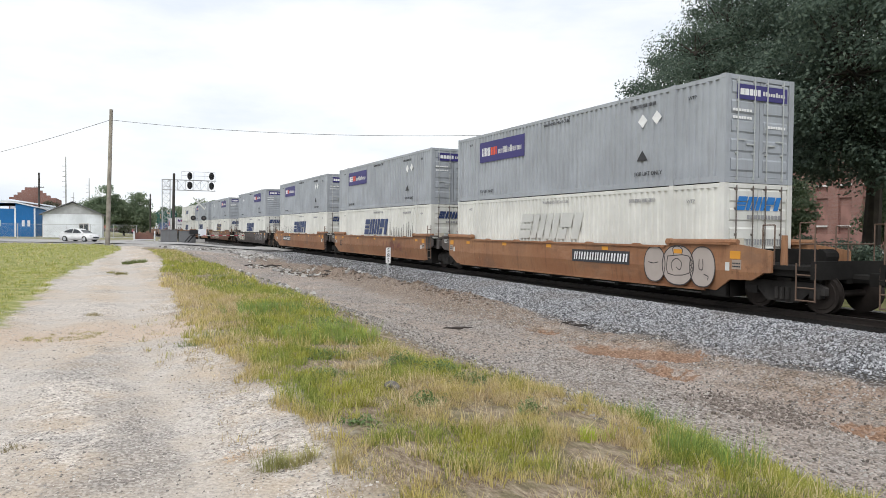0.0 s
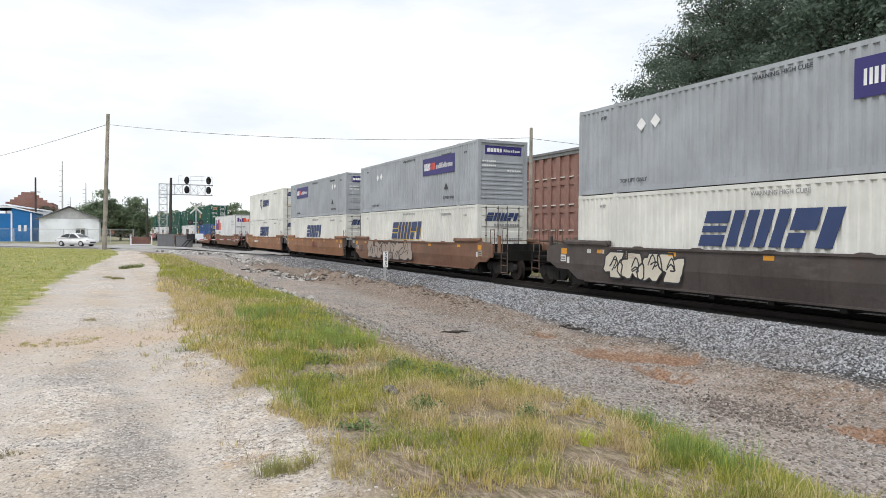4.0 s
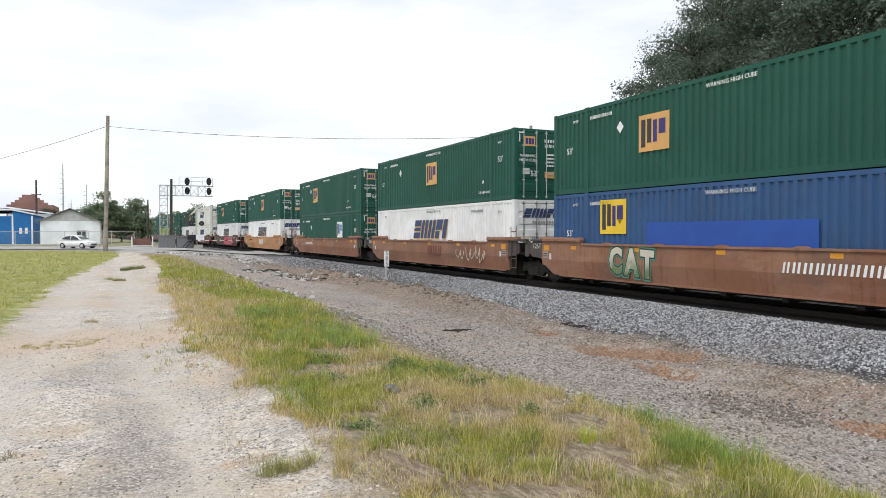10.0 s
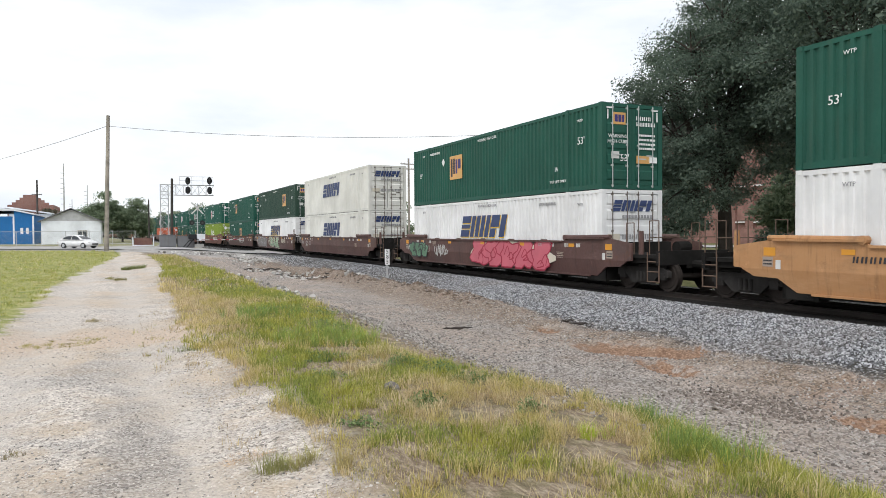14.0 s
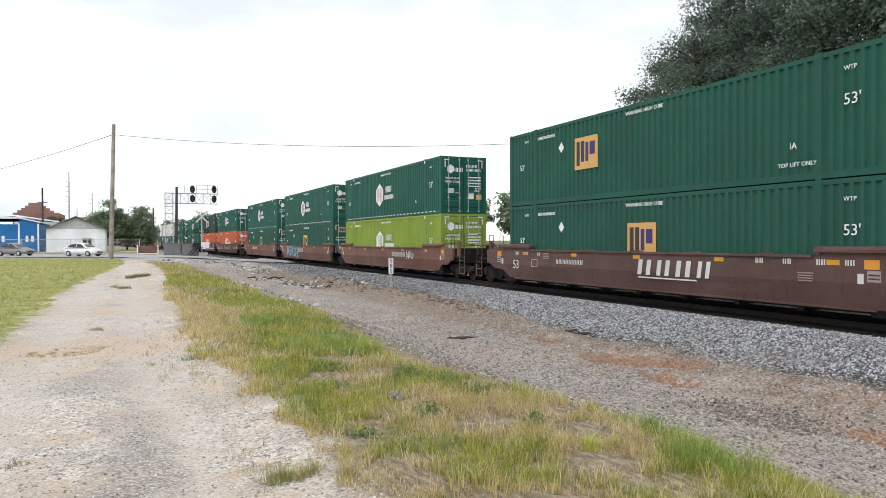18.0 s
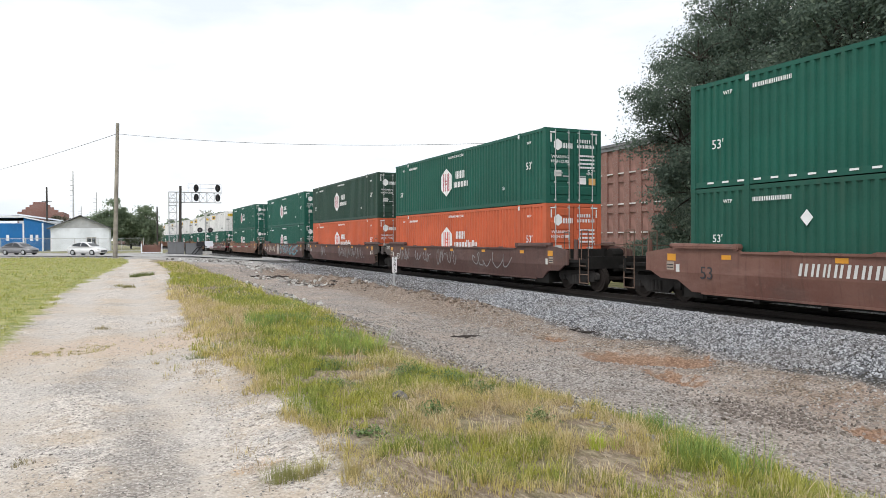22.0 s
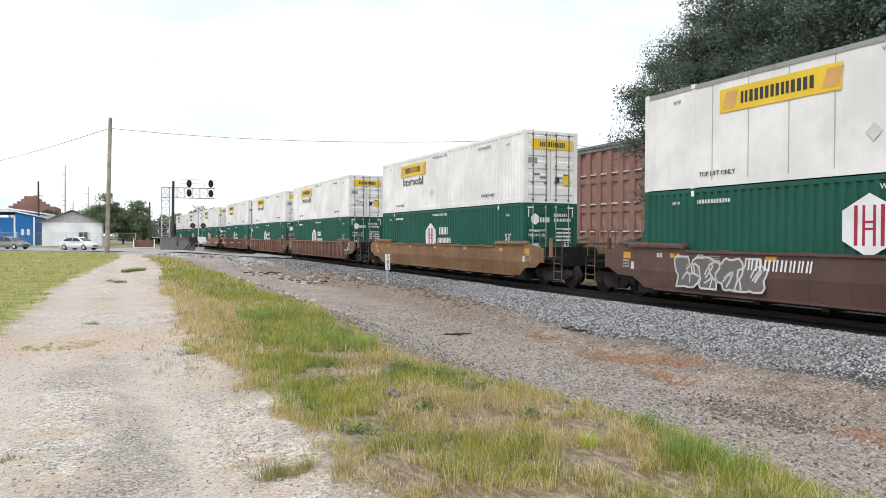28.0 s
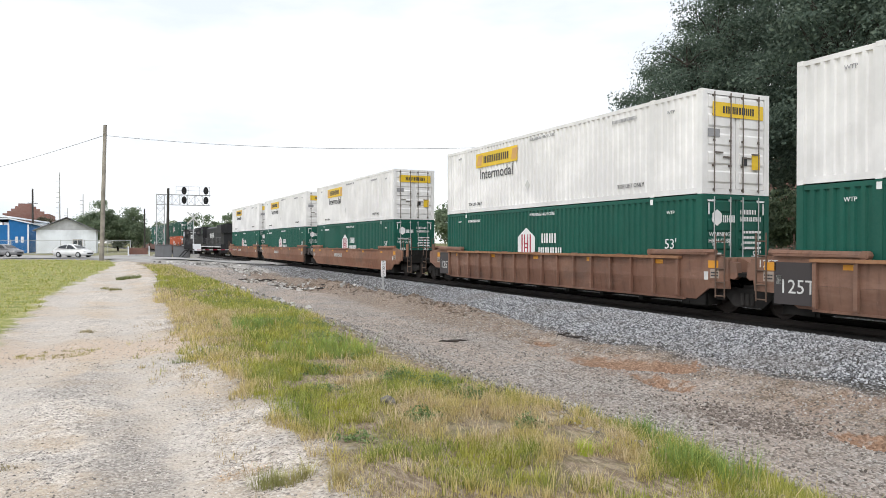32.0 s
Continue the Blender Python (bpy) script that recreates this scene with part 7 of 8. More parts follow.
box(bm, 1.3, 3.7, 95.7, 95.8, 0.1, 0.2)
part("rail", bm, whitesheet, bn)

# ---- chain-link fence ----
fence = thing("chain_link_fence", "galvanised chain-link fence along the far verge", "fence")
FX = list(np.arange(-26, 3.6, 3.1))
fy = 116.0
for k, x in enumerate(FX):
    bm = bmesh.new()
    tube(bm, (x, fy, -0.1), (x, fy, 2.1), 0.06 if k in (4, len(FX) - 1) else 0.035, sides=7)
    part("post", bm, zinc, fence)
for z in (0.15, 2.02):
    bm = bmesh.new()
    tube(bm, (FX[0], fy, z), (FX[-1], fy, z), 0.03, sides=6)
    part("rail", bm, zinc, fence)
bm = bmesh.new()
for k in range(int((FX[-1] - FX[0]) / 0.3)):
    for d in (-1, 1):
        x = FX[0] + k * 0.3
        tube(bm, (x, fy, 0.15), (x + d * 1.6, fy, 2.0), 0.005, 0.005, 3, False)
wm = part("wire_mesh", bm, zinc, fence)
tagged(wm, kind="stuff")


# ---- cars waiting at the crossing ----
def sedan(paintname, col, label, at):
    """A four-door saloon: shaped body, cabin, glass, lights, wheels; front towards +x."""
    ob = thing("car", label, "car", "cars waiting at the crossing", at)
    body = paint(paintname, col, 0.22, 0.0, 0.08)
    glass = plain("tinted_car_glass", (0.03, 0.035, 0.04), 0.06, 0, 0.1)
    # lofted lower body: rings across the car, narrower at nose and tail
    rows = ((-2.28, 0.74, 0.36, 0.86), (-2.2, 0.80, 0.27, 0.99), (-1.7, 0.875, 0.22, 1.0), (-0.9, 0.89, 0.2, 0.97), (0.3, 0.89, 0.2, 0.95),
            (1.1, 0.885, 0.2, 0.94), (1.7, 0.86, 0.22, 0.86), (2.1, 0.78, 0.26, 0.74), (2.28, 0.62, 0.34, 0.6))
    bm = bmesh.new()
    rings = []
    for x, w, z0, z1 in rows:
        m = (z0 + z1) / 2
        rings.append([bm.verts.new((x, y, z)) for y, z in ((-w * 0.86, z0), (-w, m - 0.08), (-w * 0.99, m + 0.08), (-w * 0.86, z1 - 0.03), (0, z1 + 0.03),
                                                          (w * 0.86, z1 - 0.03), (w * 0.99, m + 0.08), (w, m - 0.08), (w * 0.86, z0))])
    for p, q in zip(rings, rings[1:]):
        for i in range(9):
            j = (i + 1) % 9
            bm.faces.new((p[i], p[j], q[j], q[i]))
    bm.faces.new(rings[0][::-1])
    bm.faces.new(rings[-1])
    part("body", bm, body, ob, smooth=True)
    # arched cabin
    arch_line = curl([(-2.0, 0.97), (-1.45, 1.24), (-0.85, 1.43), (-0.2, 1.48), (0.4, 1.38), (0.95, 1.1), (1.3, 0.93)], 4)

    def half(z):
        return 0.86 - (z - 0.93) * 0.42
    bm = bmesh.new()
    rings = []
    for x, z in arch_line:
        w = half(z)
        rings.append([bm.verts.new(v) for v in ((x, -0.84, 0.9), (x, -w, z - 0.03), (x, -w * 0.8, z), (x, w * 0.8, z), (x, w, z - 0.03), (x, 0.84, 0.9))])
    for p, q in zip(rings, rings[1:]):
        for i in range(5):
            bm.faces.new((p[i], p[i + 1], q[i + 1], q[i]))
    cabin = part("cabin", bm, body, ob, smooth=True)
    for s in (-1, 1):
        for pts in ([(-0.26, 0.985), (0.98, 0.975), (0.62, 1.2), (0.3, 1.35), (-0.2, 1.42)], [(-1.55, 1.04), (-0.36, 0.985), (-0.30, 1.42), (-0.8, 1.38), (-1.3, 1.23)]):
            bm = bmesh.new()
            bm.faces.new([bm.verts.new((x, s * (half(z) + 0.012), z)) for x, z in pts])
            part("side_window", bm, glass, cabin)
    for (xa, za), (xb, zb) in (((1.12, 1.035), (0.5, 1.36)), ((-1.75, 1.125), (-1.1, 1.385))):
        bm = bmesh.new()
        d = 0.03 if xa > 0 else -0.03
        bm.faces.new([bm.verts.new(v) for v in ((xa + d, -0.70, za), (xa + d, 0.70, za), (xb + d, 0.52, zb), (xb + d, -0.52, zb))])
        part("windscreen", bm, glass, cabin)
    for s in (-1, 1):
        for x, nm, m in ((2.08, "headlight", ink["pale"]), (-2.2, "tail_light", ink["crimson"])):
            bm = bmesh.new()
            box(bm, x - 0.09, x + 0.07, s * 0.58 - 0.17, s * 0.58 + 0.17, 0.6, 0.72)
            part(nm, bm, m, ob)
    bm = bmesh.new()
    box(bm, 2.2, 2.3, -0.45, 0.45, 0.4, 0.54)
    part("grille", bm, black, ob)
    for x in (-1.36, 1.36):
        for s in (-1, 1):
            bm = bmesh.new()
            tube(bm, (x, s * 0.66, 0.32), (x, s * 0.895, 0.32), 0.32, sides=20)
            ty = part("tyre", bm, black, ob)
            bm = bmesh.new()
            tube(bm, (x, s * 0.885, 0.32), (x, s * 0.905, 0.32), 0.2, sides=12)
            part("rim", bm, zinc, ty)
    for o in sorted_parts(ob):
        o.data.transform(Matrix.Diagonal((0.9, 0.95, 0.95, 1.0)))
    return ob


road_yaw = math.degrees(math.atan2(ROAD_DIR.y, ROAD_DIR.x))
sedan("car_white", (0.80, 0.80, 0.80), "white four-door saloon waiting at the crossing", pose(-4.2, 85.4, 0.1, 0, 0, road_yaw))
grey_car = sedan("car_grey", (0.25, 0.25, 0.26), "grey older saloon stopped behind the white one", pose(-11.2, 90.9, 0.1, 0, 0, road_yaw))

# ---- milepost, debris ----
mp = thing("milepost", "white numbered plate on a thin grey post in the ballast", "milepost")
bm = bmesh.new()
box(bm, 10.40, 10.47, 28.55, 28.60, -0.8, 0.35)
part("post", bm, zinc, mp)
bm = bmesh.new()
box(bm, 10.33, 10.54, 28.51, 28.545, 0.22, 0.90)
part("plate", bm, ink["white"], mp)
for k, ch in enumerate("585"):
    part("digit", lettering(ch, 0.18, ink["black"], 0.003), None, mp, "", pose(10.435, 28.507, 0.78 - 0.22 * k, 0, 0, 0))

bark = plain("split_dark_wood", (0.055, 0.045, 0.04), 0.9, 0, 0.35, 9, 0.4)


def chunk(x, y, length, r, turn, seed):
    rr = random.Random(seed)
    bm = bmesh.new()
    n = 7
    pts = [Vector((length * (i / n - 0.5), rr.uniform(-r, r) * 0.8, 0.35 * r + rr.uniform(0, r))) for i in range(n + 1)]
    rings = []
    for i, p in enumerate(pts):
        q = r * (1.0 - 0.75 * abs(i / n - 0.5) * 2) * rr.uniform(0.7, 1.25)
        rings.append([bm.verts.new((p.x, p.y + q * math.cos(1.047 * j), p.z + q * rr.uniform(0.7, 1.0) * math.sin(1.047 * j))) for j in range(6)])
    for p, q in zip(rings, rings[1:]):
        for j in range(6):
            bm.faces.new((p[j], p[(j + 1) % 6], q[(j + 1) % 6], q[j]))
    bm.faces.new(rings[0][::-1])
    bm.faces.new(rings[-1])
    return single("wood_splinter", bm, bark, "dark splintered piece of old tie wood on the gravel", "wood debris", "wood debris",
                  at=pose(x, y, ground_z(x, y) + 0.01, 0, 0, turn))


for i, (x, y, l, r, a) in enumerate(((7.35, 15.2, 0.75, 0.045, -10), (10.6, 15.3, 0.6, 0.05, 25), (10.75, 15.0, 0.5, 0.045, -30), (11.5, 23.6, 0.7, 0.04, 40),
                                     (8.6, 39.5, 1.2, 0.08, -20), (9.0, 37.0, 0.9, 0.06, 60), (7.8, 41.0, 1.4, 0.09, 10), (9.6, 35.5, 0.7, 0.05, 15),
                                     (8.2, 43.5, 1.1, 0.08, -50), (9.9, 36.4, 0.8, 0.05, 100), (7.2, 45.0, 0.8, 0.07, 35), (10.6, 33.0, 0.6, 0.04, 20))):
    chunk(x, y, l, r, a, 100 + i)

# ---- loose stones ----
rock = np.array([(-1, -1, -1), (1, -1, -1), (1, 1, -1), (-1, 1, -1), (-1, -1, 1), (1, -1, 1), (1, 1, 1), (-1, 1, 1)], float) * 0.5
rock[:, :2] *= np.array([[1.0, 0.8], [0.7, 1.0], [1.0, 0.9], [0.8, 0.7], [0.6, 0.7], [0.8, 0.5], [0.5, 0.8], [0.7, 0.6]])
rock_f = np.array([(4, 5, 6, 7), (0, 1, 5, 4), (1, 2, 6, 5), (2, 3, 7, 6), (3, 0, 4, 7)])


def strew(pts, lo, hi, seed, flat=0.75, sink=0.25):
    """Random turns and sizes at points (n, 3)."""
    g = np.random.default_rng(seed)
    n = len(pts)
    a, b = g.uniform(0, 6.283, n), g.normal(0, 0.5, n)
    s = lo + (hi - lo) * g.beta(1.6, 3.0, n)
    ca, sa, cb, sb = np.cos(a), np.sin(a), np.cos(b), np.sin(b)
    pl = np.zeros((n, 4, 3))
    pl[:, 0] = np.stack([ca * cb, sa * cb, -sb], -1) * (s * g.uniform(0.7, 1.3, n))[:, None]
    pl[:, 1] = np.stack([-sa, ca, 0 * a], -1) * (s * g.uniform(0.7, 1.2, n))[:, None]
    pl[:, 2] = np.stack([ca * sb, sa * sb, cb], -1) * (s * flat * g.uniform(0.7, 1.2, n))[:, None]
    pl[:, 3] = pts
    pl[:, 3, 2] += s * (0.5 - sink) * flat
    return pl


def spots(n, u0, u1, y0, y1, seed, power=1.0):
    g = np.random.default_rng(seed)
    y = y0 + (y1 - y0) * g.uniform(0, 1, n) ** power
    u = g.uniform(u0, u1, n)
    return [(uu + KC * yy * yy, yy) for uu, yy in zip(u, y)]


def stone_material(name, dark, mid, light, dusty, soiled=False):
    n = Nodes(name)
    isl = n.island()
    c = n.ramp(isl, (0.0, dark), (0.45, mid), (1.0, light))
    if soiled:
        ax = n.axes(n.position())
        u = n.math("SUBTRACT", ax[0], n.math("MULTIPLY", n.math("MULTIPLY", ax[1], ax[1]), KC))
        low = n.math("SUBTRACT", 1.0, n.step(n.math("ADD", u, n.math("MULTIPLY", n.noise(0.9, 5, 0.65, n.position()), 2.4)), 11.2, 12.6))
        c = n.mix(n.math("MULTIPLY", low, 0.75), c, n.ramp(isl, (0.0, (0.075, 0.055, 0.042)), (0.6, (0.22, 0.165, 0.125)), (1.0, (0.46, 0.37, 0.30))))
    c = n.mix(n.math("MULTIPLY", n.step(n.noise(0.5, 4, 0.6, n.position()), 0.45, 0.7), 0.35), c, dusty)
    n.set(Base_Color=c, Roughness=0.9)
    n.bump(n.noise(60, 3, 0.6, n.position()), 0.3, 0.01)
    return n.mat


ballast_mat = stone_material("crushed_granite", (0.05, 0.052, 0.058), (0.245, 0.247, 0.258), (0.66, 0.665, 0.69), (0.21, 0.175, 0.145), True)
bp = [(x, y, ground_z(x, y)) for x, y in spots(62000, 10.1, 14.2, 5.0, 26.0, 5, 1.2) + spots(17000, 10.3, 14.4, 26.0, 62.0, 6, 1.3)]
g_ = np.random.default_rng(4)
edge = [p for p in bp if (p[0] - KC * p[1] ** 2) > 10.75 + 0.9 * g_.uniform() + 1.3 * noise.noise((0.35 * p[1], 2.0, p[0] * 0.5)) and clay_depth(p[0], p[1]) < 0.12 + 0.3 * g_.uniform()]
edge += [(x, y, ground_z(x, y)) for x, y in zip(g_.normal(8.1, 0.42, 1500), g_.normal(7.05, 0.5, 1500))]
tagged(new("ballast_stones", scatter("ballast_stones", rock, rock_f, strew(np.array(edge), 0.022, 0.062, 7), ballast_mat)),
       "loose crushed grey granite on the track bank", "ballast", kind="stuff")
pebble_mat = stone_material("drive_pebbles", (0.13, 0.12, 0.112), (0.44, 0.405, 0.37), (0.74, 0.69, 0.64), (0.5, 0.41, 0.32))
pp = [(x, y, ground_z(x, y)) for x, y in spots(17000, -2.4, 1.5, 3.0, 16.0, 8, 1.25) + spots(4000, -1.9, 1.2, 16.0, 40.0, 9)]
tagged(new("drive_pebbles", scatter("drive_pebbles", rock, rock_f, strew(np.array(pp), 0.005, 0.026, 10, 0.5, 0.35), pebble_mat)),
       "fine pale pebbles on the gravel drive", "pebbles", kind="stuff")
dirt_mat = stone_material("ditch_stones", (0.09, 0.08, 0.073), (0.27, 0.245, 0.225), (0.55, 0.52, 0.49), (0.27, 0.215, 0.17))
dp = [(x, y, ground_z(x, y)) for x, y in spots(20000, 3.7, 11.2, 3.0, 22.0, 11, 1.2) + spots(6000, 3.9, 11.2, 22.0, 55.0, 12) if clay_depth(x, y) < 0.15]
tagged(new("ditch_stones", scatter("ditch_stones", rock, rock_f, strew(np.array(dp), 0.012, 0.048, 13), dirt_mat)),
       "scattered brown-grey stones in the ditch", "stones", kind="stuff")
rubble_mat = stone_material("broken_concrete", (0.12, 0.11, 0.10), (0.38, 0.365, 0.345), (0.66, 0.645, 0.62), (0.32, 0.27, 0.22))
g_ = np.random.default_rng(14)
rp = []
for cx, cy, sx, sy, n in ((6.3, 60.5, 2.6, 2.6, 320), (9.0, 54.0, 1.8, 2.5, 150), (8.2, 42.0, 1.2, 3.5, 130), (5.4, 25.5, 0.8, 3.5, 26), (4.6, 29.5, 0.5, 2.0, 18), (9.2, 38.5, 1.0, 2.4, 120), (11.0, 34.0, 0.7, 2.0, 40)):
    for k in range(n):
        x, y = cx + g_.normal(0, sx * 0.5), cy + g_.normal(0, sy * 0.5)
        rp.append((x, y, ground_z(x, y) + 0.05 * g_.uniform()))
tagged(new("rubble", scatter("rubble", rock, rock_f, strew(np.array(rp), 0.06, 0.30, 15, 0.5), rubble_mat)),
       "pale broken concrete rubble along the ditch", "rubble", kind="stuff")

clod_mat = stone_material("dark_earth", (0.06, 0.046, 0.036), (0.17, 0.125, 0.095), (0.32, 0.25, 0.195), (0.2, 0.145, 0.105))
cp = []
for cx, cy, sx, sy, n in ((9.4, 38.5, 1.0, 3.0, 420), (10.4, 33.0, 0.6, 6.0, 420), (8.6, 45.0, 1.2, 3.0, 200), (10.5, 24.0, 0.5, 5.0, 500)):
    for k in range(n):
        x, y = cx + g_.normal(0, sx * 0.5), cy + g_.normal(0, sy * 0.5)
        cp.append((x, y, ground_z(x, y)))
tagged(new("earth_clods", scatter("earth_clods", rock, rock_f, strew(np.array(cp), 0.03, 0.13, 16, 0.55), clod_mat)),
       "dark brown clods of earth along the foot of the bank", "earth clods", kind="stuff")

# ---- grass ----
blade_v = np.array([(-0.5, 0, 0), (0.5, 0, 0), (-0.34, 0.25, 0.55), (0.34, 0.25, 0.55), (0.0, 0.75, 1.0)])
blade_f = np.array([(0, 1, 3), (0, 3, 2), (2, 3, 4)])


# where the turf is straw-dry (+) or lush (-): centre, radii, weight
TURF_SPOTS = ((1.45, 17.0, 0.8, 5.5, 0.32), (1.35, 23.0, 0.5, 4.0, 0.14), (2.45, 9.05, 0.45, 0.25, 0.3), (2.65, 7.85, 0.4, 0.35, 0.32), (3.1, 4.05, 0.5, 0.4, 0.28),
              (2.2, 3.6, 0.6, 0.35, 0.2), (1.15, 5.3, 0.45, 1.2, 0.26), (1.05, 9.0, 0.35, 1.8, 0.22), (2.75, 5.3, 0.5, 0.5, 0.24), (3.5, 5.7, 0.6, 0.7, 0.2), (2.95, 6.3, 0.5, 0.5, 0.18), (3.5, 4.6, 0.6, 0.5, 0.24),
              (2.8, 10.3, 1.0, 0.9, -0.2), (2.9, 13.0, 1.0, 2.5, -0.16), (3.2, 7.3, 0.6, 0.7, -0.22), (1.75, 6.6, 0.6, 1.2, -0.1), (3.0, 20.0, 1.2, 4.0, -0.14),
              (2.0, 4.6, 0.5, 0.8, -0.08), (4.1, 4.0, 0.7, 0.8, -0.2), (2.0, 8.3, 0.5, 1.0, -0.1), (2.4, 31.0, 1.5, 5.0, -0.14))


def grass_material(name, green_share, earthy=0.0):
    n = Nodes(name)
    pos = n.position()
    isl = n.island()
    ax = n.axes(pos)
    lean = None
    for cx, cy, rx, ry, weight in TURF_SPOTS:
        dx = n.math("DIVIDE", n.math("SUBTRACT", ax[0], cx), rx)
        dy = n.math("DIVIDE", n.math("SUBTRACT", ax[1], cy), ry)
        near = n.math("SUBTRACT", 1.0, n.step(n.math("ADD", n.math("MULTIPLY", dx, dx), n.math("MULTIPLY", dy, dy)), 0.1, 1.6))
        term = n.math("MULTIPLY", near, weight)
        lean = n.math("ADD", lean, term) if lean else term
    patch = n.math("ADD", n.noise(0.9, 6, 0.66, pos), lean)
    dry = n.step(n.math("ADD", patch, n.math("MULTIPLY", n.math("SUBTRACT", isl, 0.5), 0.24)), 0.45 + green_share, 0.60 + green_share)
    tone = n.noise(2.4, 4, 0.6, pos)
    green = n.mix(n.step(tone, 0.38, 0.6), n.ramp(isl, (0.0, (0.155, 0.20, 0.045)), (0.5, (0.28, 0.335, 0.075)), (1.0, (0.45, 0.495, 0.145))),
                  n.ramp(isl, (0.0, (0.26, 0.27, 0.05)), (0.5, (0.44, 0.43, 0.085)), (1.0, (0.63, 0.59, 0.17))))
    straw = n.mix(n.step(tone, 0.38, 0.6), n.ramp(isl, (0.0, (0.33, 0.29, 0.085)), (0.5, (0.55, 0.47, 0.16)), (1.0, (0.72, 0.60, 0.26))),
                  n.ramp(isl, (0.0, (0.40, 0.30, 0.17)), (0.5, (0.64, 0.52, 0.31)), (1.0, (0.85, 0.73, 0.50))))
    rust = n.math("MULTIPLY", n.step(n.noise(1.3, 4, 0.6, pos), 0.54, 0.66), n.math("MULTIPLY", dry, 0.38))
    blade = n.mix(rust, n.mix(dry, green, straw), n.ramp(isl, (0.0, (0.26, 0.15, 0.085)), (1.0, (0.50, 0.34, 0.21))))
    if earthy:
        blade = n.mix(earthy, blade, n.ramp(isl, (0.0, (0.16, 0.11, 0.08)), (1.0, (0.40, 0.31, 0.22))))
    n.set(Base_Color=blade, Roughness=0.7)
    n.bsdf.inputs["Specular IOR Level"].default_value = 0.2
    n.translucent(blade, 0.45)
    return n.mat


GRASS = grass_material("grass_blades", 0.0)
FIELD = grass_material("mown_grass_blades", 0.05)
LITTER = grass_material("dead_straw", -0.25, 0.6)


def blades(name, pts, width, hlo, hhi, seed, label, mat=None, lay=1.0):
    g = np.random.default_rng(seed)
    n = len(pts)
    pts = np.array(pts)
    a = g.uniform(0, 6.283, n)
    h = hlo + (hhi - hlo) * g.beta(1.6, 3.2, n)
    w = width * g.uniform(0.6, 1.4, n)
    if len(pts) > 3000:
        h *= np.array([0.75 + 1.2 * noise.noise((p[0] * 1.9, p[1] * 1.6, 40.0 + seed)) for p in pts]).clip(0.28, 1.6)
    lean = h * g.uniform(0.2, 1.35, n) * lay
    pl = np.zeros((n, 4, 3))
    pl[:, 0] = np.stack([np.cos(a), np.sin(a), 0 * a], -1) * w[:, None]
    pl[:, 1] = np.stack([-np.sin(a), np.cos(a), 0 * a], -1) * lean[:, None]
    pl[:, 2] = np.array([0, 0, 1.0]) * h[:, None]
    pl[:, 3] = pts
    return tagged(new(name, scatter(name, blade_v, blade_f, pl, mat or GRASS)), label, "grass", kind="stuff")


def turf_spots(n, u0, u1, y0, y1, seed, power, keep):
    out = []
    for x, y in spots(n, u0, u1, y0, y1, seed, power):
        if keep(x - KC * y * y, y):
            out.append((x, y, ground_z(x, y) - 0.01))
    return out


def verge_edges(u, y):
    w = 0.16 * noise.noise((u * 0.9, y * 0.7, 4.0)) + 0.2 * noise.noise((u * 2.3, y * 2.0, 9.0))
    lo = 1.34 - 0.38 * ease(y, 6.5, 11) + 0.25 * ease(y, 12, 20) + 0.85 * ease(y, 22, 38)
    hi = 4.75 - 1.35 * ease(y, 4.4, 8.2) + 0.6 * ease(y, 10, 17) - 0.3 * ease(y, 22, 42)
    return lo + w, hi + 1.1 * w


def verge(u, y):
    lo, hi = verge_edges(u, y)
    patch = noise.noise((u * 0.9, y * 0.7, 21.0)) + 0.5 * noise.noise((u * 2.6, y * 2.4, 3.0)) + 0.45 * noise.noise((u * 7.0, y * 7.0, 2.0))
    return lo < u < hi and patch > -0.5 + 0.35 * noise.noise((u * 23.0, y * 23.0, 8.0))


def litter(u, y):
    lo, hi = verge_edges(u, y)
    return lo - 0.12 < u < hi + 0.1


def outliers(u, y):
    """Loose tufts strewn over the gravel beside the turf."""
    lo, hi = verge_edges(u, y)
    clump = noise.noise((u * 3.1, y * 3.1, 31.0)) + 0.4 * noise.noise((u * 9.0, y * 9.0, 6.0))
    return (lo - 0.75 < u < lo + 0.1 or hi - 0.1 < u < hi + 0.5) and clump > 0.16


def field(u, y):
    w = 0.5 * noise.noise((u * 0.7, y * 0.4, 14.0)) + 0.25 * noise.noise((u * 2.1, y * 1.6, 9.0))
    return u < -1.9 + field_shift(y) + 0.8 * w and road_side(u, y) < -6.5 + 2 * w


def bare(u, y):
    """Trodden gaps in the verge where earth shows."""
    x = u + KC * y * y
    for cx, cy, rx, ry in ((2.45, 9.05, 0.42, 0.2), (2.66, 7.85, 0.3, 0.25), (3.1, 4.05, 0.4, 0.25), (2.8, 5.3, 0.3, 0.3), (2.25, 3.5, 0.5, 0.2), (3.5, 4.8, 0.3, 0.25)):
        if ((x - cx) / rx) ** 2 + ((y - cy) / ry) ** 2 < 1.0 + 0.9 * noise.noise((x * 4.0, y * 4.0, 5.0)):
            return True
    return False


def turf(u, y):
    return verge(u, y) and not bare(u, y)


def clumps(u, y):
    """Tufts stand close in some patches and far apart in others."""
    return turf(u, y) and noise.noise((u * 1.7, y * 1.5, 61.0)) + 0.7 * noise.noise((u * 5.1, y * 4.7, 17.0)) > -0.25


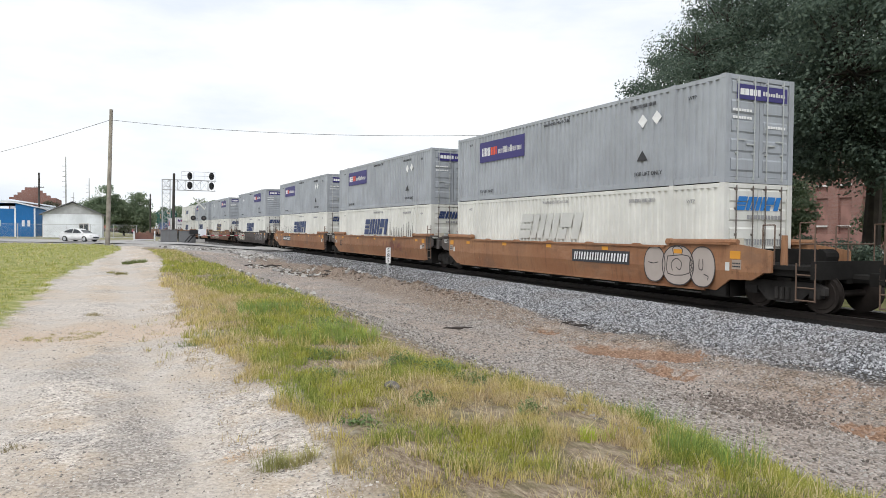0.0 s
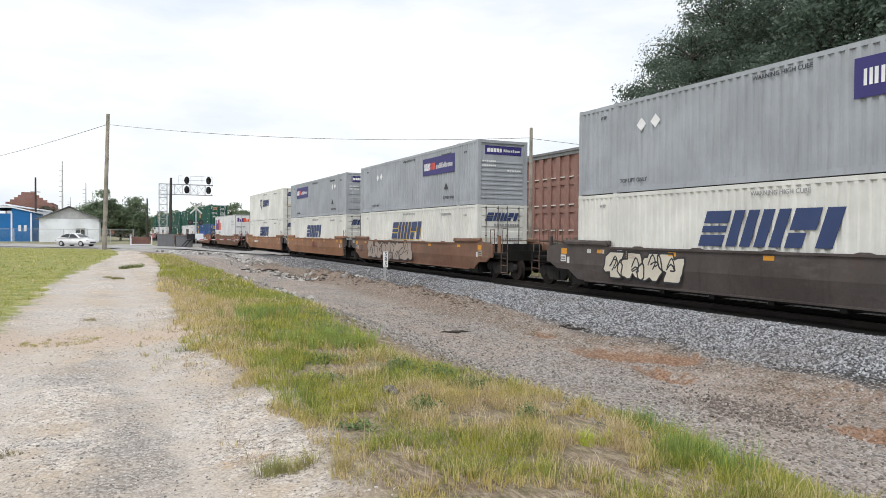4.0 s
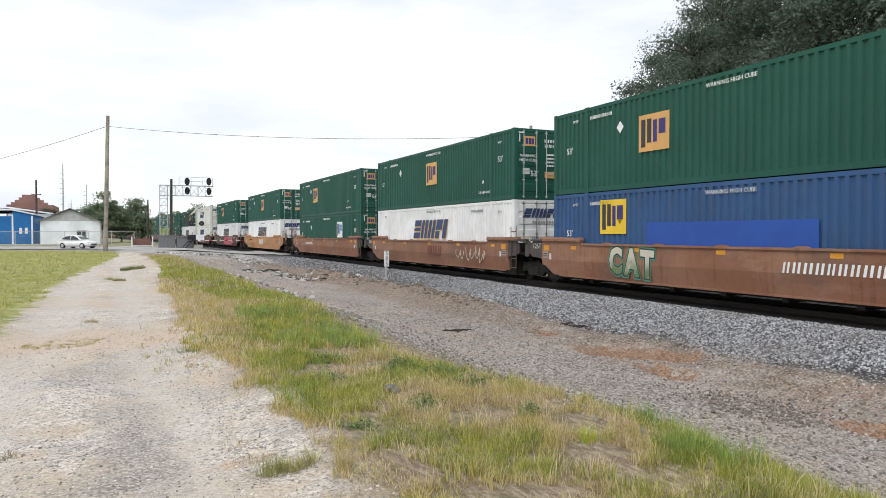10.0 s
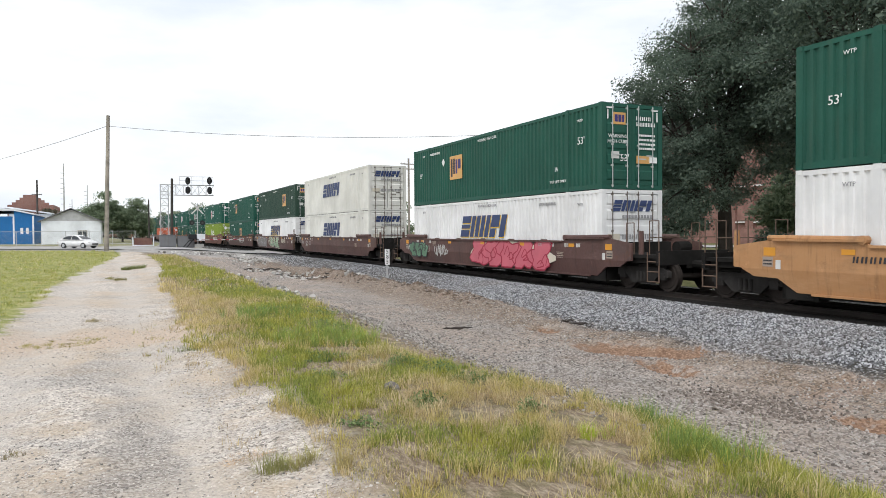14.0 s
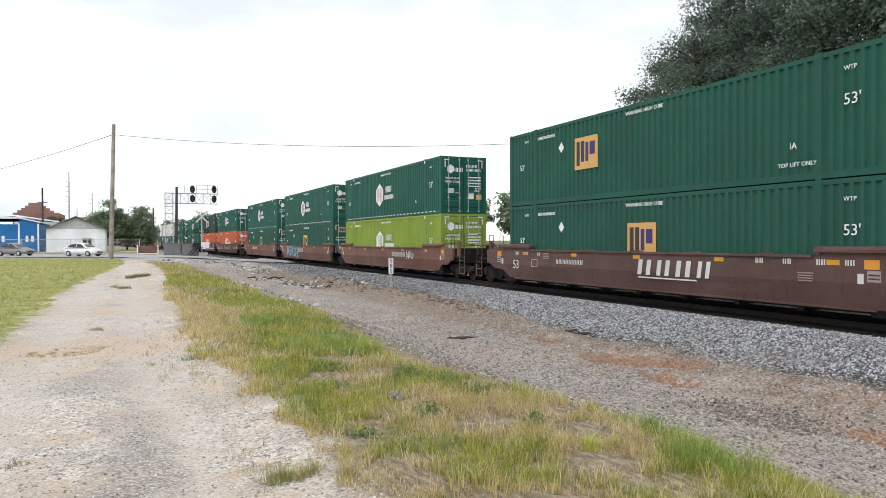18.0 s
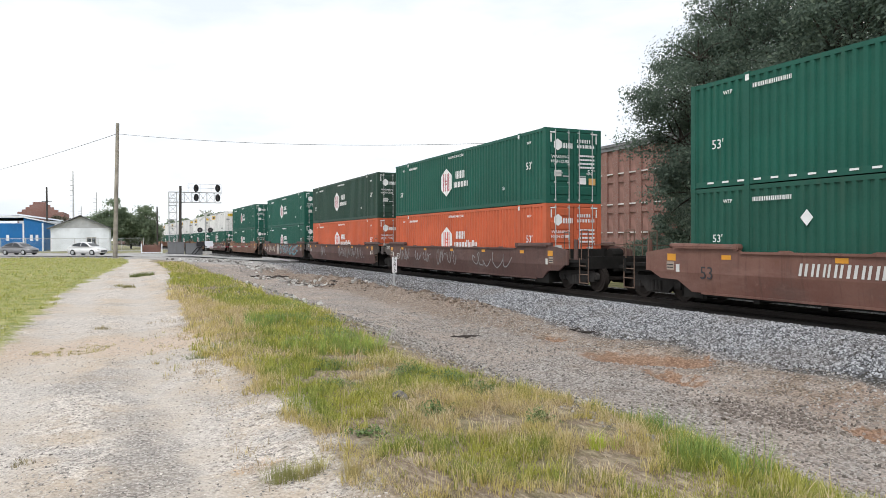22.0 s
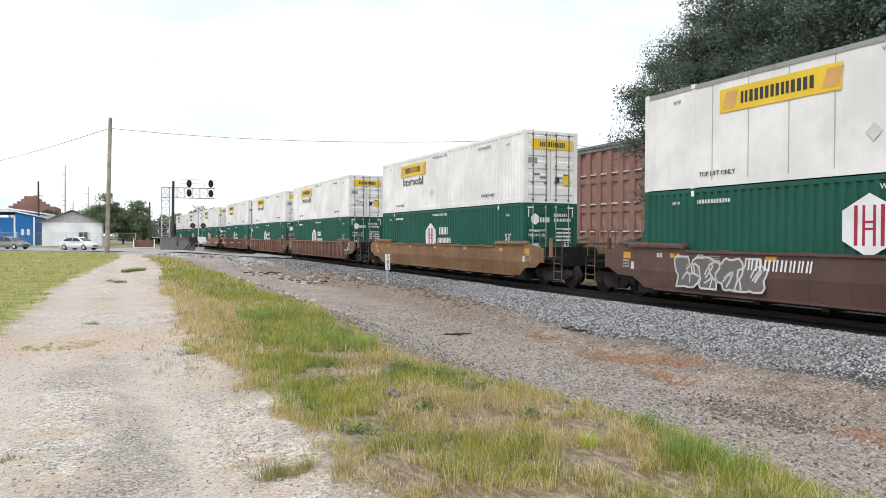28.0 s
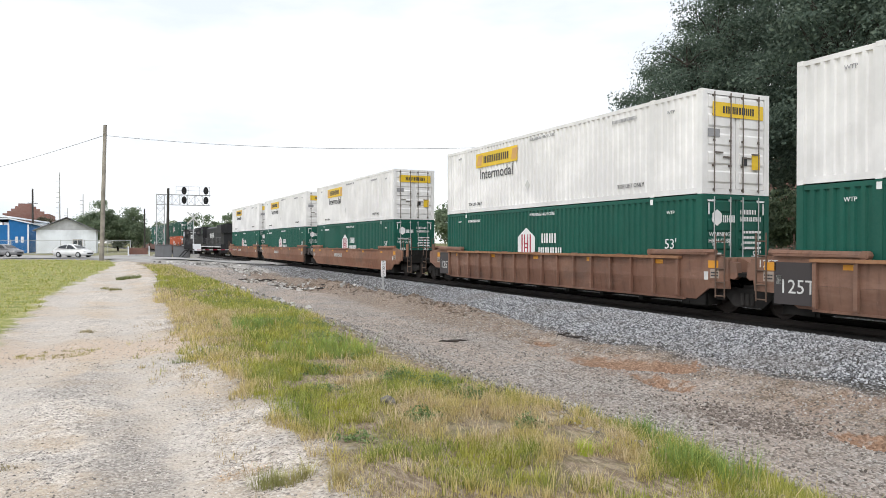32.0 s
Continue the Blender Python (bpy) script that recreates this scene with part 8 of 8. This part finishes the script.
def tufts(name, centres, per, spread, width, hlo, hhi, seed, label, mat=None, splay=0.75):
    """Bunches of blades that start together and bend apart."""
    g = np.random.default_rng(seed)
    c = np.repeat(np.array(centres), per, axis=0)
    n = len(c)
    size = np.repeat(g.uniform(0.55, 1.25, len(centres)), per)
    a = g.uniform(0, 6.283, n)
    d = spread * np.sqrt(g.uniform(0, 1, n)) * size
    h = (hlo + (hhi - hlo) * g.beta(2.0, 2.4, n)) * size
    turn = a + g.normal(0, 0.6, n)
    pl = np.zeros((n, 4, 3))
    w = width * g.uniform(0.6, 1.4, n)
    pl[:, 0] = np.stack([-np.sin(turn), np.cos(turn), 0 * a], -1) * w[:, None]
    pl[:, 1] = np.stack([np.cos(turn), np.sin(turn), 0 * a], -1) * (h * splay * g.uniform(0.2, 1.3, n))[:, None]
    pl[:, 2] = np.array([0, 0, 1.0]) * h[:, None]
    pl[:, 3] = c
    pl[:, 3, 0] += d * np.cos(a)
    pl[:, 3, 1] += d * np.sin(a)
    return tagged(new(name, scatter(name, blade_v, blade_f, pl, mat or GRASS)), label, "grass", kind="stuff")


VERGE = "patchy green and straw-dry grass on the verge"
TUFT = "taller bunches of green and straw-coloured grass on the verge"
blades("verge_grass", turf_spots(95000, 0.5, 5.4, 2.2, 9.0, 31, 1.0, turf), 0.0048, 0.015, 0.10, 32, VERGE)
blades("verge_grass", turf_spots(52000, 0.5, 5.4, 9.0, 20.0, 33, 1.1, turf), 0.009, 0.02, 0.13, 34, VERGE)
blades("verge_grass", turf_spots(26000, 0.5, 5.4, 20.0, 55.0, 35, 1.2, verge), 0.02, 0.03, 0.22, 36, VERGE)
tufts("grass_tufts", turf_spots(5200, 0.5, 5.4, 2.2, 9.0, 51, 1.0, clumps), 18, 0.06, 0.006, 0.04, 0.17, 52, TUFT, None, 1.1)
tufts("grass_tufts", turf_spots(3600, 0.5, 5.4, 9.0, 20.0, 53, 1.0, clumps), 14, 0.10, 0.010, 0.04, 0.18, 54, TUFT, None, 1.1)
tufts("grass_tufts", turf_spots(2200, 0.5, 5.4, 20.0, 50.0, 55, 1.0, clumps), 10, 0.18, 0.022, 0.05, 0.22, 56, TUFT, None, 1.1)
blades("dead_straw", turf_spots(46000, 0.4, 5.4, 2.2, 11.0, 41, 1.0, litter), 0.004, 0.004, 0.035, 42, "flattened dead straw between the tufts", LITTER, 4.0)
blades("loose_tufts", turf_spots(50000, 0.2, 5.6, 2.4, 16.0, 43, 1.0, outliers), 0.005, 0.015, 0.12, 44, "loose dry tufts on the gravel beside the verge", LITTER, 1.2)
tufts("loose_tufts", turf_spots(1100, 0.1, 5.9, 3.0, 14.0, 57, 1.0, outliers), 9, 0.04, 0.005, 0.02, 0.13, 58, "loose dry tufts on the gravel beside the verge", GRASS, 1.0)
blades("field_grass", turf_spots(40000, -9.0, -0.6, 11.0, 34.0, 37, 1.0, field), 0.012, 0.03, 0.13, 38, "short mown grass of the field beside the drive", FIELD)
blades("field_grass", turf_spots(34000, -16.0, 1.2, 34.0, 84.0, 39, 1.0, field), 0.03, 0.03, 0.16, 40, "short mown grass of the field beside the drive", FIELD)
stalk_mat = plain("dry_seed_stalks", (0.50, 0.41, 0.24), 0.8, 0, 0.25, 20)
tufts("seed_stalks", turf_spots(420, 0.9, 5.4, 2.6, 16.0, 59, 1.0, turf), 2, 0.03, 0.005, 0.18, 0.42, 60, "thin dry seed stalks standing over the grass", stalk_mat, 0.3)


def round_spots(cx, cy, r, n, seed):
    g = np.random.default_rng(seed)
    out = []
    for k in range(n):
        a, d = g.uniform(0, 6.283), r * math.sqrt(g.uniform())
        x, y = cx + d * math.cos(a), cy + d * math.sin(a)
        out.append((x, y, ground_z(x, y) - 0.01))
    return out


# grassy tufts of their own
for i, (x, y, r, n, h, col) in enumerate((
        (3.30, 4.40, 0.13, 9, 0.16, (0.36, 0.42, 0.05)), (3.9, 3.8, 0.34, 22, 0.36, (0.20, 0.29, 0.06)), (0.95, 4.78, 0.13, 12, 0.17, (0.25, 0.25, 0.09)),
        (1.16, 4.68, 0.12, 9, 0.18, (0.36, 0.33, 0.13)), (1.28, 4.42, 0.07, 4, 0.18, (0.42, 0.35, 0.16)), (4.4, 5.05, 0.26, 14, 0.26, (0.17, 0.27, 0.06)),
        (2.75, 10.0, 0.75, 60, 0.34, (0.27, 0.36, 0.08)), (2.4, 13.2, 0.8, 50, 0.34, (0.20, 0.30, 0.07)), (0.55, 35.7, 0.5, 26, 0.24, (0.18, 0.21, 0.07)),
        (-0.8, 12.1, 0.55, 42, 0.07, (0.33, 0.30, 0.08)), (-0.15, 28.1, 0.5, 14, 0.12, (0.26, 0.24, 0.09)), (-0.5, 14.7, 0.25, 8, 0.10, (0.34, 0.29, 0.15)),
        (-0.78, 6.2, 0.12, 6, 0.06, (0.24, 0.20, 0.09)), (0.85, 10.2, 0.16, 7, 0.10, (0.22, 0.25, 0.10)), (0.84, 5.21, 0.2, 30, 0.03, (0.52, 0.36, 0.22)))):
    label = "flattened patch of orange-brown straw" if i == 14 else "tuft of bright yellow-green weed" if i == 0 else "separate tuft of wild grass standing on its own"
    m = plain("tuft_blades_" + "abcdefghijklmno"[i], col, 0.7, 0, 0.35, 25)
    tufts("weed_tuft", round_spots(x, y, r, n, 60 + i), 26, 0.05 if y < 20 else 0.12, 0.0045 if y < 20 else 0.02, 0.3 * h, h, 80 + i, label, m, 3.0 if i == 14 else 0.9)


def broadleaf(x, y, r, h, n, seed):
    """A low leafy weed: many small leaves in a flattened dome."""
    g = np.random.default_rng(seed)
    a, d = g.uniform(0, 6.283, n), np.sqrt(g.uniform(0, 1, n))
    lump = 0.75 + 0.35 * np.sin(3 * a + seed) + 0.2 * np.sin(7 * a)
    px, py = x + r * d * lump * np.cos(a), y + r * d * lump * np.sin(a)
    top = h * 0.8 * np.sqrt(np.clip(1 - 0.95 * d * d, 0, 1)) * (0.65 + 0.35 * np.sin(5 * px * 6.0 + 3 * py * 6.0))
    pz = np.array([ground_z(p, q) for p, q in zip(px, py)]) + top * g.uniform(0.15, 1.0, n)
    t, b = g.uniform(0, 6.283, n), g.normal(0, 0.55, n)
    size = g.uniform(0.014, 0.04, n)
    pl = np.zeros((n, 4, 3))
    pl[:, 0] = np.stack([np.cos(t) * np.cos(b), np.sin(t) * np.cos(b), np.sin(b)], -1) * size[:, None]
    pl[:, 1] = np.stack([-np.sin(t), np.cos(t), g.normal(0, 0.4, n)], -1) * size[:, None]
    pl[:, 2] = np.array([0, 0, 1.0]) * size[:, None]
    pl[:, 3] = np.stack([px, py, pz], -1)
    leaf = np.array([(-0.5, 0, 0), (0, -0.28, 0.05), (0.5, 0, 0), (0, 0.28, 0.05)])
    return tagged(new("broadleaf_weed", scatter("broadleaf_weed", leaf, np.array([(0, 1, 2), (0, 2, 3)]), pl, WEED_LEAF)),
                  "low leafy dark-green weed among the grass", "weed", kind="stuff")


weed_nodes = Nodes("dark_weed_leaves")
weed_col = weed_nodes.ramp(weed_nodes.island(), (0.0, (0.085, 0.145, 0.045)), (0.6, (0.17, 0.25, 0.08)), (1.0, (0.30, 0.37, 0.16)))
weed_nodes.set(Base_Color=weed_col, Roughness=0.6)
weed_nodes.translucent(weed_col, 0.3)
WEED_LEAF = weed_nodes.mat
for i, (x, y, r, h, n) in enumerate(((2.98, 7.68, 0.34, 0.2, 900), (3.2, 7.05, 0.3, 0.2, 800), (3.35, 6.5, 0.26, 0.16, 600), (2.5, 5.75, 0.2, 0.2, 620), (2.3, 8.5, 0.34, 0.14, 700),
                                     (3.23, 5.2, 0.16, 0.2, 420), (4.42, 5.1, 0.22, 0.16, 500), (3.1, 11.3, 0.5, 0.22, 900), (3.4, 13.0, 0.55, 0.25, 900), (2.9, 9.4, 0.3, 0.15, 500),
                                     (3.5, 16.2, 0.6, 0.3, 800), (2.7, 19.5, 0.8, 0.35, 900), (2.0, 7.4, 0.25, 0.12, 420), (1.75, 5.4, 0.2, 0.1, 300), (3.0, 23.5, 0.9, 0.4, 800))):
    broadleaf(x, y, r, h, n, 300 + i)

# a grey stone lying in the verge
bm = bmesh.new()
bmesh.ops.create_icosphere(bm, subdivisions=3, radius=0.075)
for v in bm.verts:
    k = 1.0 + 0.4 * noise.noise(v.co * 14.0) + 0.12 * noise.noise(v.co * 40.0)
    v.co = Vector((v.co.x * k * 1.1, v.co.y * k * 0.9, v.co.z * k * 0.75))
single("field_stone", bm, plain("grey_field_stone", (0.20, 0.185, 0.175), 0.9, 0, 0.3, 20, 0.4), "rough grey stone lying in the verge grass", "stone",
       at=pose(2.41, 6.44, ground_z(2.41, 6.44) + 0.03, 0, 0, 30))

# ---- trees ----
bark_mat = plain("dark_tree_bark", (0.055, 0.045, 0.037), 0.9, 0, 0.35, 5, 0.5)
leaf_v = np.array([(-0.5, 0, 0), (0, -0.28, 0.05), (0.5, 0, 0), (0, 0.28, 0.05)])
leaf_f = np.array([(0, 1, 2), (0, 2, 3)])


def leaf_material(name, dark, mid, light):
    n = Nodes(name)
    isl = n.island()
    c = n.ramp(isl, (0.0, dark), (0.6, mid), (1.0, light))
    c = n.mix(n.math("MULTIPLY", n.step(n.noise(0.35, 3, 0.6, n.position()), 0.4, 0.7), 0.5), c, dark)
    n.set(Base_Color=c, Roughness=0.6)
    n.bsdf.inputs["Specular IOR Level"].default_value = 0.25
    n.translucent(c, 0.5)
    return n.mat


LEAF_DARK = leaf_material("dark_oak_leaves", (0.085, 0.122, 0.096), (0.145, 0.195, 0.148), (0.225, 0.28, 0.21))
LEAF_MID = leaf_material("green_leaves", (0.14, 0.19, 0.12), (0.225, 0.285, 0.175), (0.33, 0.385, 0.25))
LEAF_DULL = leaf_material("dull_brownish_leaves", (0.07, 0.06, 0.04), (0.13, 0.12, 0.08), (0.2, 0.18, 0.13))


def tree(label, x, y, z, lobes, seed, leaves, size, mat, girth=0.3, fork=2.5, cluster=0.9, per=170):
    """A trunk that forks, limbs that reach into the lobes of the crown, and clumps of single leaves at the twig ends.
    lobes: (dx, dy, height, rx, ry, rz) about the foot."""
    ob = thing("tree", label, "tree", "trees about the line", pose(x, y, z))
    r = random.Random(seed)
    bm = bmesh.new()
    count = max(6, leaves // per)
    vol = [l[3] * l[4] * l[5] for l in lobes]
    tips = []
    for l, v in zip(lobes, vol):
        for k in range(max(2, round(count * v / sum(vol)))):
            while True:
                q = Vector((r.uniform(-1, 1), r.uniform(-1, 1), r.uniform(-1, 1)))
                if 0.25 < q.length < 1 and r.random() < q.length ** 1.2:
                    break
            wob = 1.0 + 0.22 * noise.noise(q * 2.3 + Vector((seed, 0, 0)))
            tips.append(Vector((l[0] + q.x * l[3] * wob, l[1] + q.y * l[4] * wob, max(0.4, l[2] + q.z * l[5] * wob))))
    top = Vector((r.uniform(-0.15, 0.15), r.uniform(-0.15, 0.15), fork))
    tube(bm, (0, 0, -0.4), (0, 0, 0.35), girth * 1.5, girth * 1.05, 10, False)
    tube(bm, (0, 0, 0.3), top, girth * 1.06, girth * 0.85, 10, False)
    for l in lobes:
        c = Vector(l[:3])
        if c.z < fork:
            c = Vector((c.x, c.y, fork + 0.4))
        mid = top.lerp(c, 0.5) + Vector((r.uniform(-0.4, 0.4), r.uniform(-0.4, 0.4), 0.5))
        tube(bm, top, mid, girth * 0.62, girth * 0.42, 8, False)
        tube(bm, mid, c, girth * 0.42, girth * 0.26, 8, False)
        hub = [mid.lerp(c, f) for f in (0.3, 0.7, 1.0)]
        near = [t for t in tips if all((t - c).length <= (t - Vector(m[:3])).length + 0.01 for m in lobes)]
        for t in near[:60]:
            h0 = r.choice(hub)
            knee = h0.lerp(t, 0.55) + Vector((r.uniform(-0.3, 0.3), r.uniform(-0.3, 0.3), r.uniform(0.0, 0.4)))
            tube(bm, h0, knee, girth * 0.16, girth * 0.09, 5, False)
            tube(bm, knee, t, girth * 0.09, girth * 0.03, 4, False)
    part("trunk", bm, bark_mat, ob)
    g = np.random.default_rng(seed)
    n = leaves
    idx = g.integers(0, len(tips), n)
    spreads = g.uniform(0.55, 1.25, len(tips))[idx]
    off = g.normal(0, 1, (n, 3)).clip(-1.7, 1.7) * (0.46 * cluster * spreads)[:, None] * np.array([1.15, 1.15, 0.6])
    c = np.array(tips)[idx] + off
    s = size * g.uniform(0.6, 1.5, n)
    face = off / (np.linalg.norm(off, axis=1)[:, None] + 1e-6) * 0.75 + np.array([0, 0, 0.55]) + g.normal(0, 0.42, (n, 3))
    face /= np.linalg.norm(face, axis=1)[:, None]
    long = np.cross(face, g.normal(0, 1, (n, 3)))
    long /= np.linalg.norm(long, axis=1)[:, None]
    pl = np.zeros((n, 4, 3))
    pl[:, 0] = long * s[:, None]
    pl[:, 1] = np.cross(face, long) * s[:, None]
    pl[:, 2] = face * s[:, None]
    pl[:, 3] = c
    part("crown", scatter("crown", leaf_v, leaf_f, pl, mat), None, ob)
    return ob


def round_tree(label, x, y, h, s, seed, leaves, size, mat, cluster):
    r = random.Random(seed)
    lobes = [(0, 0, h * 0.6, s * 0.75, s * 0.75, h * 0.36)]
    for k in range(4):
        a = 1.57 * k + r.uniform(-0.5, 0.5)
        lobes.append((s * 0.5 * math.cos(a), s * 0.5 * math.sin(a), h * r.uniform(0.35, 0.6), s * 0.55, s * 0.55, h * 0.26))
    return tree(label, x, y, 0, lobes, seed, leaves, size, mat, h * 0.022, h * 0.2, cluster, 110)


big = "large dark-green broadleaf tree behind the train"
tree(big, 26.4, 25.0, 0.3, [(0.6, 0, 9.0, 3.7, 4.2, 3.6), (-2.6, 0.5, 8.0, 2.2, 2.5, 1.7), (-1.9, 0.3, 9.8, 1.6, 2.0, 1.4), (-3.0, 0.3, 5.9, 2.1, 2.4, 1.7), (-2.6, -0.2, 3.4, 1.9, 2.0, 2.2), (-0.8, 0.4, 4.6, 2.6, 2.6, 2.4), (0.2, 0.4, 11.8, 1.9, 2.2, 1.5),
      (2.4, 0.6, 13.0, 2.4, 2.6, 1.8), (3.4, -0.6, 11.2, 2.0, 2.2, 1.4), (1.2, 0.4, 15.0, 1.5, 1.7, 1.2), (3.6, 0.2, 15.6, 2.0, 2.0, 1.5), (2.6, -1, 6.8, 2.8, 2.8, 2.2)],
     3, 150000, 0.118, LEAF_DARK, 0.34, 3.2, 0.95, 430)
tree(big, 27.2, 16.6, 0.3, [(0.5, 0, 9.5, 4.8, 4.8, 4.6), (1.0, 0.5, 14.0, 4.6, 4.6, 4.0), (-2.5, 1.5, 8.0, 2.6, 3.0, 2.6), (1.5, -2.5, 7.0, 3.2, 3.2, 2.8), (-0.2, 2.6, 5.3, 2.5, 2.8, 1.8), (0.2, 0.4, 5.2, 2.4, 2.8, 1.9), (1.0, -2.6, 4.9, 2.6, 2.8, 1.9), (0.0, 4.0, 5.2, 2.2, 2.4, 1.5)],
     8, 140000, 0.15, LEAF_DARK, 0.42, 3.4, 1.2, 330)
tree(big, 32.5, 22.0, 0.3, [(0, 0, 10.0, 4.6, 4.6, 5.0), (0.5, 0, 15.0, 4.2, 4.2, 3.6), (-1, 3.0, 7.5, 3.0, 3.4, 3.0)], 11, 34000, 0.24, LEAF_DARK, 0.4, 3.6, 1.3, 240)
tree("dark leafy young tree against the mill", 31.0, 33.0, 0.2, [(0, 0, 2.6, 1.5, 1.5, 1.6), (0.5, 0.8, 4.2, 1.2, 1.2, 1.0)], 12, 9000, 0.2, LEAF_DARK, 0.12, 1.0, 0.7)
# shrubs added to darken what shows below and between the cars
for i, (x, y, h) in enumerate(((25.5, 9.5, 1.3), (27.0, 13.0, 1.6), (25.0, 17.5, 1.2), (26.5, 21.5, 1.5), (24.8, 28.0, 1.3), (27.5, 32.0, 1.7), (26.0, 36.5, 1.4))):
    tree("low dark shrub added behind the track to darken the background", x, y, 0.1, [(0, 0, h * 0.45, 1.3, 1.9, h * 0.55), (0.3, 1.4, h * 0.4, 1.0, 1.2, h * 0.45), (0.2, -1.4, h * 0.35, 1.0, 1.2, h * 0.4)],
         70 + i, 6000, 0.13, LEAF_DARK, 0.05, 0.3, 0.55, 110)
tree("small leafy tree against the mill", 36.0, 29.5, 0.2, [(0, 0, 2.6, 1.6, 1.6, 1.4), (0.4, 0, 4.0, 1.0, 1.0, 0.9)], 13, 8000, 0.2, LEAF_MID, 0.1, 1.0, 0.7)
tree("small leafy tree against the mill", 36.0, 23.0, 0.2, [(0, 0, 2.4, 1.5, 1.5, 1.5)], 14, 6000, 0.2, LEAF_MID, 0.1, 1.0, 0.7)
for i, (x, y, h, s, m) in enumerate(((-5.2, 152, 8.8, 3.4, LEAF_MID), (-2.4, 148, 10.0, 3.2, LEAF_MID), (2.6, 150, 8.8, 2.7, LEAF_MID), (0.2, 154, 7.6, 3.0, LEAF_MID),
                                     (4.0, 158, 5.6, 1.7, LEAF_MID), (-13.0, 160, 7.0, 1.8, LEAF_DULL))):
    round_tree("rounded green tree beyond the street", x, y, h, s, 20 + i, 6500, 0.38, m, 1.35)
for i, (x, y, h, s) in enumerate(((58, 118, 10.5, 5), (50, 136, 9.5, 5), (46, 160, 10.5, 6), (40, 190, 10, 6), (34, 226, 11.5, 7), (26, 250, 12, 7), (18, 285, 11, 8), (2, 330, 11, 9), (66, 112, 11, 5))):
    round_tree("distant green tree along the railway", x, y, h, s, 40 + i, 4000, 0.7, LEAF_MID, 1.9)

# ---- far antenna masts ----
for x, y, h, w in ((-25.9, 400, 37, 0.5), (-15.4, 400, 26.5, 0.4), (-23.5, 420, 20, 0.35)):
    am = thing("antenna_mast", "tall thin grey antenna mast on the skyline", "antenna mast", "antenna masts")
    bm = bmesh.new()
    tube(bm, (x, y, 0), (x, y, h), w, w * 0.45, 6)
    part("pole", bm, zinc, am)
    for k in range(7):
        bm = bmesh.new()
        z = h * (0.45 + 0.07 * k)
        box(bm, x - 1.5, x, y - 0.1, y + 0.1, z - 0.12, z + 0.12)
        part("antenna_arm", bm, zinc, am)

lay_ties()
motions()
